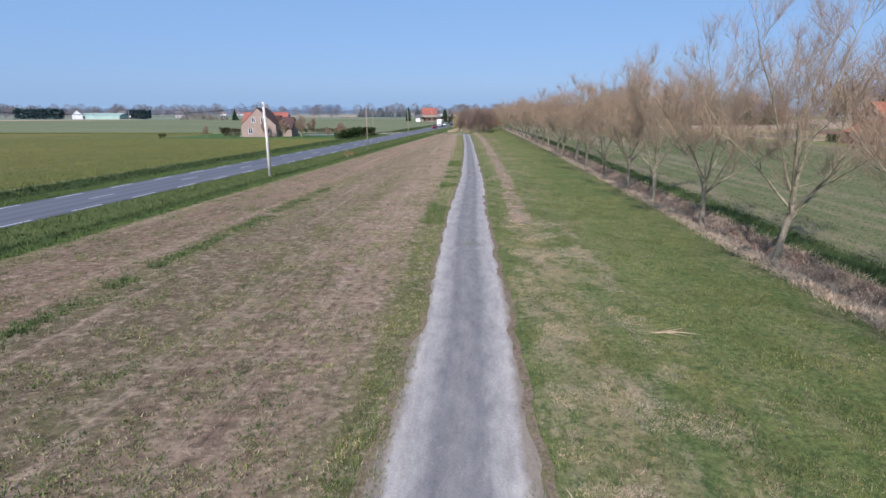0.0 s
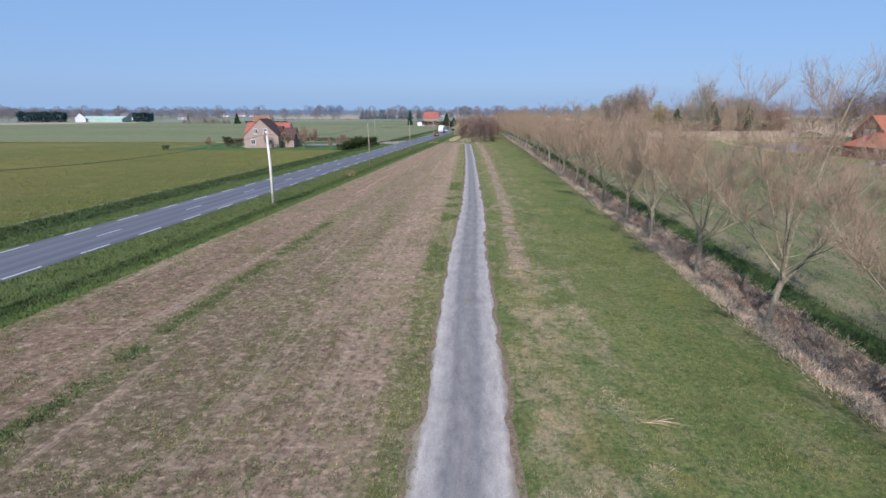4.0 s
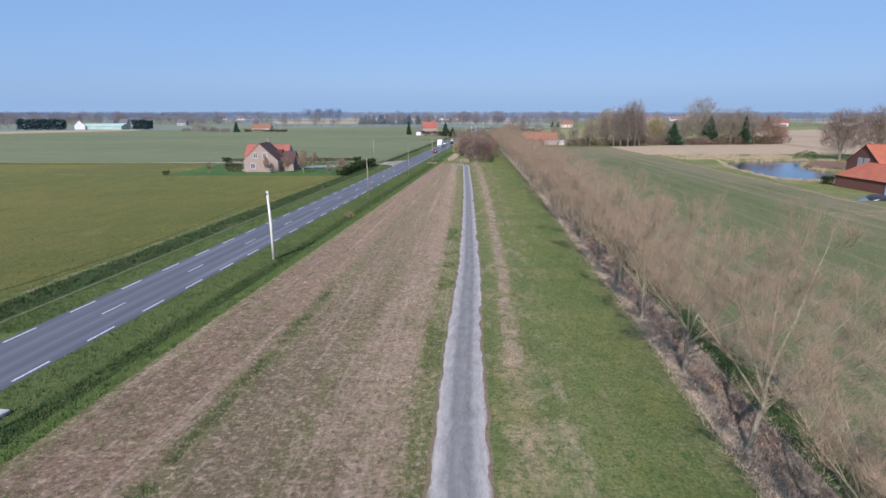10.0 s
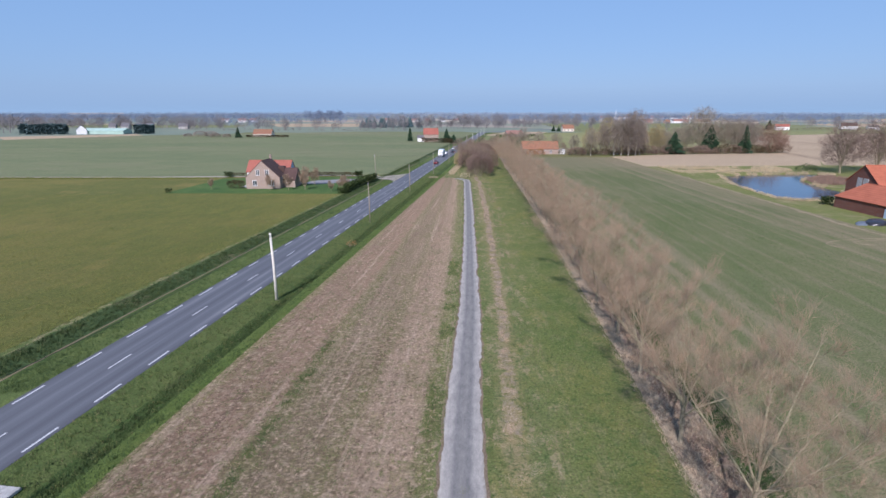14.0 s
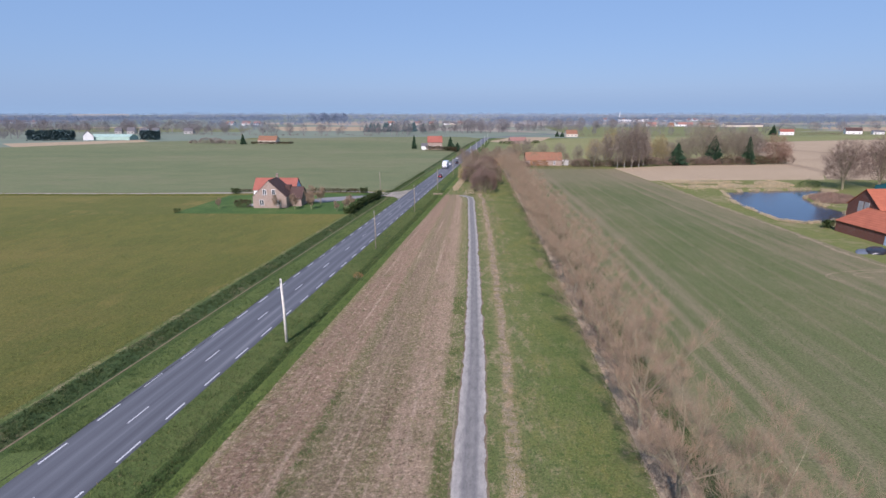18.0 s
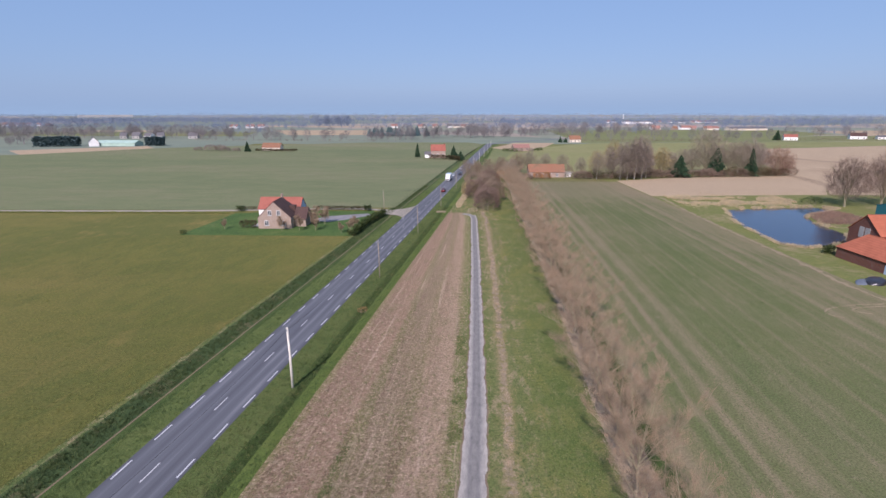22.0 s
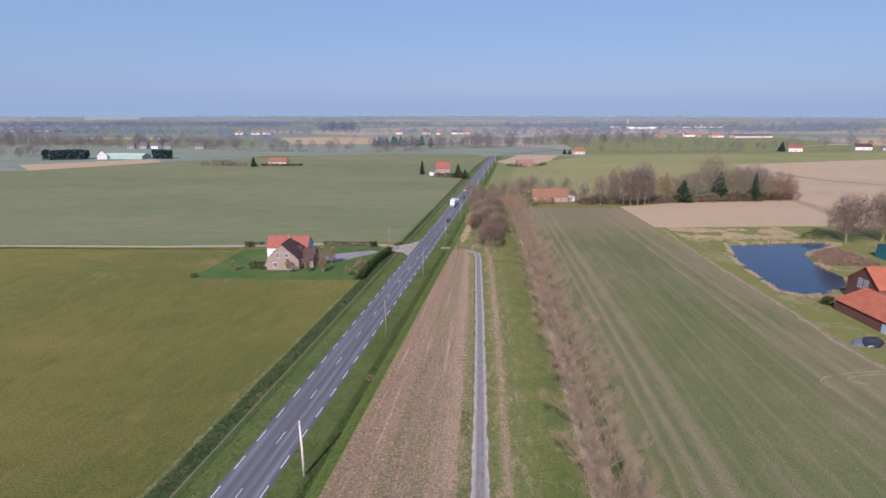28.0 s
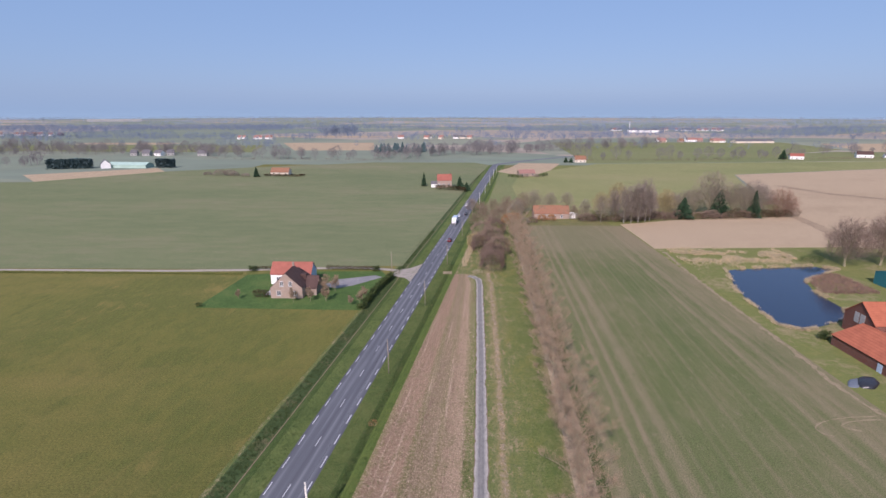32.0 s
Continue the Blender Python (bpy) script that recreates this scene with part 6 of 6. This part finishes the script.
def car(name, y, lane_off, away, colour, label, long=4.3, tall=1.5):
    """A hatchback; its nose points along +y before it is turned."""
    paint = plain("car_paint_" + name, colour, 0.25, 0.3, vary=0.03, spec=0.6)
    root = empty(name, (float(road_x(y)) + lane_off, y, 0.035), ROAD_TURN + (0 if away else 180), label, "car")
    h = long / 2
    part("body", loft([(-h, 0.7, 0.68, 0.35, 0.9), (-h + 0.15, 0.85, 0.8, 0.25, 1.0), (-h + 0.5, 0.89, 0.84, 0.22, 1.0), (0.2, 0.9, 0.84, 0.2, 0.98), (h - 1.2, 0.89, 0.82, 0.2, 0.95), (h - 0.4, 0.86, 0.76, 0.22, 0.82), (h - 0.05, 0.72, 0.66, 0.3, 0.68), (h, 0.6, 0.56, 0.36, 0.6)]), paint, root, smooth=True)
    part("cabin_glass", loft([(-h + 0.12, 0.74, 0.6, 0.95, 1.02), (-h + 0.55, 0.76, 0.6, 0.95, tall - 0.08), (-0.1, 0.77, 0.62, 0.95, tall - 0.03), (0.35, 0.77, 0.6, 0.95, tall - 0.1), (h - 1.05, 0.76, 0.66, 0.93, 0.98)]), M["glass"], root, "dark tinted glass", smooth=True)
    part("roof", loft([(-h + 0.5, 0.6, 0.56, tall - 0.12, tall - 0.04), (-0.1, 0.64, 0.6, tall - 0.1, tall), (0.4, 0.6, 0.54, tall - 0.14, tall - 0.05)]), paint, root, smooth=True)
    for sx in (-0.62, 0.62):
        soft_box("headlight", (0.34, 0.12, 0.16), (sx, h - 0.1, 0.66), M["white_paint"], root)
        soft_box("tail_light", (0.26, 0.1, 0.2), (sx * 1.12, -h + 0.06, 0.84), M["tail"], root)
        soft_box("mirror", (0.16, 0.1, 0.12), (sx * 1.58, 0.75, 1.0), paint, root)
        for wy in (-h + 0.8, h - 0.85):
            wheel(root, sx * 1.26, wy, 0.32, 0.2)
    soft_box("number_plate", (0.5, 0.03, 0.11), (0, h + 0.0, 0.45), M["white_paint"], root)
    return root


M["tail"] = plain("red_lamp_glass", (0.35, 0.01, 0.01), 0.3)
M["truck_white"] = plain("white_truck_paint", (0.78, 0.78, 0.78), 0.35, vary=0.03, spec=0.5)
M["logo_blue"] = plain("blue_print", (0.02, 0.12, 0.35), 0.5, vary=0.05)
M["dark_plastic"] = plain("dark_plastic", (0.03, 0.03, 0.035), 0.6)


def truck(y, lane_off):
    root = empty("box_truck", (float(road_x(y)) + lane_off, y, 0.035), ROAD_TURN + 180, "white box truck with a blue disc on its side", "truck")
    part("cab", loft([(2.3, 1.15, 1.1, 0.55, 2.7), (3.3, 1.2, 1.12, 0.5, 2.75), (3.95, 1.2, 1.08, 0.45, 2.55), (4.1, 1.12, 0.98, 0.5, 2.2)]), M["truck_white"], root, smooth=False)
    soft_box("cargo_box", (2.5, 6.6, 2.55), (0, -1.05, 2.3), M["truck_white"], root, "white cargo box", 0.05)
    top = Acc()
    top.box(-1.22, 1.22, -4.3, 2.2, 3.58, 3.6)
    part("box_roof", top, M["slate_blue"], root, "blue-grey box roof")
    soft_box("deflector", (2.0, 0.9, 0.7), (0, 2.75, 3.05), M["truck_white"], root, "", 0.2)
    soft_box("windscreen", (2.0, 0.06, 0.85), (0, 4.06, 1.95), M["glass"], root)
    soft_box("grille", (1.7, 0.08, 0.45), (0, 4.1, 0.95), M["dark_plastic"], root)
    soft_box("chassis", (0.9, 7.6, 0.35), (0, -0.6, 0.8), M["dark_plastic"], root)
    for s in (-1, 1):
        soft_box("side_window", (0.05, 0.8, 0.7), (s * 1.15, 3.35, 2.0), M["glass"], root)
        soft_box("headlight", (0.36, 0.1, 0.2), (s * 0.9, 4.1, 0.7), M["glass"], root)
        soft_box("mirror", (0.22, 0.12, 0.5), (s * 1.38, 3.85, 2.1), M["dark_plastic"], root)
        d = Acc()
        d.tube([Vector((s * 1.252, -2.6, 2.3)), Vector((s * 1.262, -2.6, 2.3))], [0.75, 0.75], 24, True)
        part("printed_disc", d, M["logo_blue"], root, "blue printed disc")
        for wy in (3.3, -2.9):
            wheel(root, s * 1.05, wy, 0.48, 0.3)
    return root


truck(276, -1.6)
car("hatchback", 236, 1.65, True, (0.16, 0.012, 0.016), "dark red hatchback driving away on the road", 4.2, 1.55)
car("small_car", 294, -1.6, False, (0.6, 0.62, 0.64), "white car coming along the road", 4.0, 1.5)
car("far_car", 330, -1.6, False, (0.7, 0.7, 0.7), "white car far down the road", 4.2, 1.6)
car("dark_car", 300, 1.65, True, (0.02, 0.022, 0.03), "dark car far down the road", 4.2, 1.5)

# ---- the farm and houses across the far field ----
random.seed(64)


def simple_house(name, at, turn, w, d, eave, ridge, wall, roof, label, category="house", wins=3):
    root = empty(name, (*at, 0), turn, label, category)
    gabled(root, -w / 2, w / 2, 0, d, eave, ridge, M[wall], M[roof], "x")
    for k in range(wins):
        a = Acc()
        cx = -w / 2 + w * (k + 0.5) / wins
        a.box(cx - 0.6, cx + 0.6, -0.05, 0.05, 0.9, 2.1)
        part("window", a, M["glass"], root)
    return root


simple_house("gable_house", (-378, 543, 0)[:2], -55, 11, 9, 4.5, 9, "render_white", "tile_grey", "white gabled house by the farm sheds")
sh = empty("farm_shed", (-352, 545, 0), -4, "long low shed with pale green sheeting", "shed")
gabled(sh, -22, 22, 0, 14, 3.2, 5.6, M["sheet_green"], M["sheet_green"], "x")
hedge("evergreen_screen", [(-426, 531), (-387, 543)], 3.2, 9.5, "hazed_needles", "tall dark evergreen screen beside the farm", 1.0, 18)
hedge("evergreen_screen", [(-322, 551), (-303, 551)], 3.0, 8.5, "hazed_needles", "dark clipped evergreen block in the field", 1.0, 20)
simple_house("bungalow", (-168, 487), 0, 17, 10, 2.8, 6.6, "render_cream", "tile_moss", "cream bungalow with a faded red roof in the fields")
hedge("clipped_hedge", [(-180, 480), (-150, 477), (-142, 481)], 0.9, 2.0, "brown_hedge", "dark clipped hedge round the bungalow", 0.4, 16)
conifer("cypress", (-185, 474), 9.5, 3.0, "dark conifer beside the bungalow")
for sx, sy, sr, st in ((-196, 476, 4, 3), (-208, 479, 5, 4), (-222, 481, 6, 5.5), (-214, 484, 5, 5), (-236, 486, 4, 3)):
    shrub("bush", (sx, sy), sr, sr * 0.7, st, 6, 700, "purple_twig", "purple-brown leafless bush near the bungalow", "bush", 0.09)
simple_house("bungalow", (65, 486), 8, 15, 10, 2.8, 5.6, "brick_pink", "tile_far", "pale bungalow beside the road bend")
for sx, sy in ((53, 478), (57, 475), (62, 477), (72, 479), (78, 484), (82, 490), (49, 480)):
    shrub("bush", (sx, sy), 2.6, 2.2, 2.8, 5, 420, random.choice(["hedge_leaf", "purple_twig"]), "dark bush round the bungalow", "bush", 0.09)
plot("bare_plot", [(40, 526), (56, 560), (72, 612), (118, 606), (96, 540), (76, 500), (54, 496)], M["tan"], 0.06, "bare soil plot behind the bungalow")
simple_house("red_roof_house", (145, 622), 0, 13, 10, 3.2, 7.4, "render_cream", "tile_moss", "house with a dull orange roof behind the meadow")
conifer("cypress", (127, 620), 7, 2.6, "dark conifer by the far house")
conifer("cypress", (133, 619), 6, 2.6, "dark conifer by the far house")
simple_house("white_house", (424, 668), -20, 15, 9, 4, 7, "render_white", "tile_red", "small white house across the fields")
conifer("cypress", (408, 670), 13, 5, "broad dark conifer by the white house")
simple_house("white_house", (527, 694), -20, 18, 10, 4, 8, "render_white", "tile_dark", "white gabled house across the fields")
simple_house("white_house", (556, 690), -20, 12, 9, 3, 5, "render_white", "tile_grey", "low white house across the fields")


# ---- far trees, hedgerows and villages ----
def far_trees(name, places, tall, material, label, per=70, width=0.12, slim=0.36):
    """Leafless trees too far to count: trunks and crowns of twigs."""
    n = len(places)
    t = tall * rng.uniform(0.55, 1.25, n)
    px, py = places[:, 0], places[:, 1]
    k = n * per
    ix = np.repeat(np.arange(n), per)
    u, a = rng.beta(1.6, 1.4, k), rng.uniform(0, 2 * np.pi, k)
    low = 0.14
    lump = 1 + 0.22 * np.sin(3 * a + 7.0 * px[ix]) * np.cos(5 * u + py[ix])
    r = slim * t[ix] * np.sqrt(np.clip(1 - (2 * u - 0.94) ** 2, 0.02, 1)) * lump * rng.uniform(0.05, 1, k) ** 0.42
    c = np.stack([px[ix] + r * np.cos(a), py[ix] + r * np.sin(a), t[ix] * (low + (0.93 - low) * u)], -1)
    d = np.stack([np.cos(a) * 0.55, np.sin(a) * 0.55, rng.uniform(0.2, 1.2, k)], -1) + rng.normal(0, 0.35, (k, 3))
    d *= (t[ix] * rng.uniform(0.06, 0.15, k) / np.linalg.norm(d, axis=1))[:, None]
    s = rng.normal(0, 1, (k, 3))
    s *= (width * rng.uniform(0.5, 1.4, k) / np.linalg.norm(s, axis=1))[:, None]
    v = np.stack([c - s, c + s, c + d], 1).reshape(-1, 3)
    w = np.full((n, 3), 0.0)
    w[:, 0] = 0.02 * t + 0.08
    b = np.stack([px, py, np.zeros(n)], -1)
    v2 = np.stack([b - w, b + w, b + np.stack([np.zeros(n), np.zeros(n), t * 0.75], -1)], 1).reshape(-1, 3)
    verts = np.concatenate([v, v2])
    me = array_mesh(name, verts, np.arange(len(verts)).reshape(-1, 3), M[material])
    return tagged(new(name, me), label, "trees", kind="stuff")


def along(x0, y0, x1, y1, step, jit=2.0, gaps=0.0):
    n = max(2, int(math.hypot(x1 - x0, y1 - y0) / step))
    t = np.linspace(0, 1, n)
    p = np.stack([x0 + (x1 - x0) * t, y0 + (y1 - y0) * t], -1) + rng.normal(0, jit, (n, 2))
    return p[rng.uniform(0, 1, n) > gaps]


far_trees("avenue_trees", np.concatenate([along(-720, 815, -398, 726, 7, 7.0, 0.15), along(-398, 726, -234, 664, 7, 6.0, 0.2), along(-234, 662, -60, 666, 8, 4.0, 0.25)]), 16, "far_twig", "row of leafless roadside trees across the field", 560, 0.14, 0.36)
far_trees("avenue_trees", np.concatenate([along(-110, 668, -33, 712, 8, 3.0), along(-33, 712, 50, 790, 5.5, 6.0), along(15, 720, 170, 824, 5.5, 6.0), along(170, 824, 330, 900, 8, 8.0)]), 16, "far_twig", "belt of leafless trees behind the fields", 700, 0.13, 0.36)
far_trees("low_hedge", along(-74, 621, 14, 624, 2.5, 0.5, 0.15), 2.2, "far_twig", "clipped field hedge", 60, 0.12, 0.8)
far_trees("hedgerow", np.concatenate([along(150, 660, 350, 674, 15, 3, 0.1), along(350, 674, 640, 790, 16, 5, 0.15)]), 16, "far_twig", "row of round leafless trees across the fields", 700, 0.12, 0.36)
far_trees("low_hedge", np.concatenate([along(130, 640, 330, 648, 2.2, 0.8, 0.15), along(400, 660, 560, 684, 2.5, 1.0, 0.3), along(-320, 655, -90, 636, 2.5, 1.0, 0.45)]), 3.0, "shrub_twig", "dark low field hedge", 60, 0.14, 0.8)
far_trees("farm_trees", np.concatenate([along(-720, 700, -330, 735, 9, 9, 0.1), along(-700, 725, -330, 755, 9, 9, 0.2), along(-560, 570, -440, 580, 12, 8, 0.3), along(-700, 520, -470, 560, 14, 8, 0.4)]), 15, "far_twig", "leafless trees round the farm", 500, 0.15, 0.4)


def woods(*bands):
    """Rows of trees for deep belts: ends, depth, step."""
    out = []
    for x0, y0, x1, y1, deep, step in bands:
        for k in range(max(1, int(deep / 25))):
            out.append(along(x0, y0 + 25 * k, x1, y1 + 25 * k, step, step * 0.5, 0.1))
    return np.concatenate(out)


far_trees("far_woods", woods((-1050, 1085, -480, 1110, 75, 9), (-231, 1165, 62, 1176, 50, 9), (60, 1120, 330, 1130, 75, 9), (320, 1230, 520, 1290, 75, 9), (420, 1075, 560, 1085, 25, 11), (-480, 1150, -300, 1160, 50, 10), (560, 1180, 900, 1260, 75, 10), (900, 1230, 1200, 1200, 50, 11)), 15, "hazed_twig", "leafless tree belts among far fields", 110, 0.34, 0.45)
far_trees("far_woods", woods((-1541, 1500, -560, 1620, 325, 12), (-1700, 1330, -900, 1400, 120, 11), (768, 1545, 1239, 1555, 130, 12), (1100, 1750, 1600, 1800, 80, 14), (-700, 1600, -330, 1640, 100, 12), (150, 1500, 760, 1560, 175, 12), (-330, 1700, 250, 1740, 100, 13), (-600, 2050, -280, 2080, 75, 13)), 15, "hazed_twig", "distant leafless woods", 60, 0.6, 0.55)
belts = []
for k in range(90):
    d = rng.uniform(1900, 3900)
    cx, ln = rng.uniform(-1.0, 1.0) * d, rng.uniform(0.05, 0.2) * d
    belts.append(along(cx - ln, d - rng.normal(0, 0.07) * ln, cx + ln, d + rng.normal(0, 0.07) * ln, 17, 14, 0.12))
far_trees("far_woods", np.concatenate(belts), 15, "hazed_skyline_twig", "distant leafless woods towards the skyline", 26, 1.5, 0.8)
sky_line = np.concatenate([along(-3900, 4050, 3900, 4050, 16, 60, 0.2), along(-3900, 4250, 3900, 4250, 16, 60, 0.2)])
far_trees("skyline_woods", sky_line, 17, "hazed_skyline_twig", "trees along the skyline", 30, 2.4, 1.0)
for name, poly, mat, label in (("far_soil_field", [(-700, 930), (-699, 985), (-523, 990), (-520, 930)], "tan", "pale bare field behind the farm"),
                               ("far_soil_field", [(-250, 800), (-330, 990), (-160, 999), (-128, 806)], "tan", "pale bare field behind the avenue"),
                               ("far_soil_field", [(612, 800), (640, 920), (667, 993), (1000, 1010), (860, 800)], "tan", "pale bare field beyond the hedgerow"),
                               ("far_soil_field", [(896, 1339), (1232, 1562), (1500, 1540), (1250, 1330)], "tan", "pale bare field before the far wood"),
                               ("far_soil_field", [(-470, 1200), (-400, 1260), (-150, 1270), (-170, 1200)], "tan", "pale bare field in the distance"),
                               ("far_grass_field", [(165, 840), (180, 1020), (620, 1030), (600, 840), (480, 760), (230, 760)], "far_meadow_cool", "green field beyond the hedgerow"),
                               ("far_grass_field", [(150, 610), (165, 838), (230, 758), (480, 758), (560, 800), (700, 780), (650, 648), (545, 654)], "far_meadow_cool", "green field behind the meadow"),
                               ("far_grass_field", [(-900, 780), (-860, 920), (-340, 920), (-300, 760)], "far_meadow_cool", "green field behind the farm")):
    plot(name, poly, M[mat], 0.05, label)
spots = []
for k in range(110):
    d = rng.uniform(840, 1900)
    cx, n = rng.uniform(-0.85, 0.85) * d, rng.integers(2, 9)
    spots.append(np.stack([cx + rng.normal(0, 16, n), d + rng.normal(0, 9, n)], -1))
far_trees("field_trees", np.concatenate(spots), 14, "hazed_twig", "scattered leafless trees among far fields", 110, 0.3, 0.42)
far_trees("poplar_clump", np.stack([rng.uniform(-340, -250, 40), rng.uniform(1290, 1320, 40)], -1), 22, "hazed_twig", "tall dense clump of leafless trees", 160, 0.45)
cl = np.stack([rng.uniform(-128, -35, 24), rng.uniform(762, 792, 24)], -1)
for k in range(17):
    conifer("pine", (float(cl[k, 0]), float(cl[k, 1])), random.uniform(11, 16), 5.0, "dark pine in the far wood", "far pines", "hazed_needles")


def village(cx, cy, rx, ry, count, roofs, walls, label):
    for _ in range(count):
        hx, hy = cx + random.uniform(-rx, rx), cy + random.uniform(-ry, ry)
        w = random.uniform(8, 13)
        simple_house("village_house", (hx, hy), random.uniform(-25, 25), w, 9, 3.4, random.uniform(6.5, 8.5), random.choice(walls), random.choice(roofs), label, "house", 2)


village(-445, 1122, 42, 5, 8, ["tile_far", "tile_grey"], ["render_white"], "pale village house far across the fields")
village(-1040, 1262, 75, 14, 14, ["tile_far", "tile_moss"], ["brick_pink", "brick_red", "render_white"], "red-roofed village house among trees")
village(-390, 700, 55, 8, 6, ["tile_grey"], ["render_white", "concrete"], "pale village house behind the field")
village(455, 1040, 75, 22, 14, ["tile_far", "tile_moss", "tile_far", "tile_grey"], ["render_cream", "brick_pink", "render_white"], "red-roofed village house on the far plain")
village(640, 1640, 190, 60, 26, ["tile_far", "tile_grey"], ["render_white", "render_white", "render_cream"], "pale town house in the distance")
village(-60, 1150, 170, 14, 8, ["tile_far", "tile_grey"], ["render_cream", "render_white"], "lone house on the far plain")
wh = empty("warehouse", (-1900, 2900, 0), 30, "long white warehouse on the horizon", "warehouse")
gabled(wh, -130, 130, 0, 60, 11, 13, M["concrete"], M["concrete"], "x")
wh = empty("warehouse", (520, 1500, 0), -6, "long pale warehouse at the village edge", "warehouse")
gabled(wh, -40, 40, 0, 25, 6, 8, M["render_white"], M["tile_grey"], "x")
sp = empty("church_spire", (530, 1660, 0), 0, "thin white mast above the village", "mast")
ds = empty("low_shed", (560, 1010, 0), 8, "long low dark-roofed farm shed", "shed")
gabled(ds, -38, 38, 0, 18, 3.5, 6.5, M["render_cream"], M["tile_grey"], "x")
a = Acc()
a.tube([Vector((0, 0, 0)), Vector((0, 0, 26))], [1.2, 0.5], 8, True)
part("shaft", a, M["render_white"], sp)

# the hazy distance beyond the land: haze painted as a glowing ring
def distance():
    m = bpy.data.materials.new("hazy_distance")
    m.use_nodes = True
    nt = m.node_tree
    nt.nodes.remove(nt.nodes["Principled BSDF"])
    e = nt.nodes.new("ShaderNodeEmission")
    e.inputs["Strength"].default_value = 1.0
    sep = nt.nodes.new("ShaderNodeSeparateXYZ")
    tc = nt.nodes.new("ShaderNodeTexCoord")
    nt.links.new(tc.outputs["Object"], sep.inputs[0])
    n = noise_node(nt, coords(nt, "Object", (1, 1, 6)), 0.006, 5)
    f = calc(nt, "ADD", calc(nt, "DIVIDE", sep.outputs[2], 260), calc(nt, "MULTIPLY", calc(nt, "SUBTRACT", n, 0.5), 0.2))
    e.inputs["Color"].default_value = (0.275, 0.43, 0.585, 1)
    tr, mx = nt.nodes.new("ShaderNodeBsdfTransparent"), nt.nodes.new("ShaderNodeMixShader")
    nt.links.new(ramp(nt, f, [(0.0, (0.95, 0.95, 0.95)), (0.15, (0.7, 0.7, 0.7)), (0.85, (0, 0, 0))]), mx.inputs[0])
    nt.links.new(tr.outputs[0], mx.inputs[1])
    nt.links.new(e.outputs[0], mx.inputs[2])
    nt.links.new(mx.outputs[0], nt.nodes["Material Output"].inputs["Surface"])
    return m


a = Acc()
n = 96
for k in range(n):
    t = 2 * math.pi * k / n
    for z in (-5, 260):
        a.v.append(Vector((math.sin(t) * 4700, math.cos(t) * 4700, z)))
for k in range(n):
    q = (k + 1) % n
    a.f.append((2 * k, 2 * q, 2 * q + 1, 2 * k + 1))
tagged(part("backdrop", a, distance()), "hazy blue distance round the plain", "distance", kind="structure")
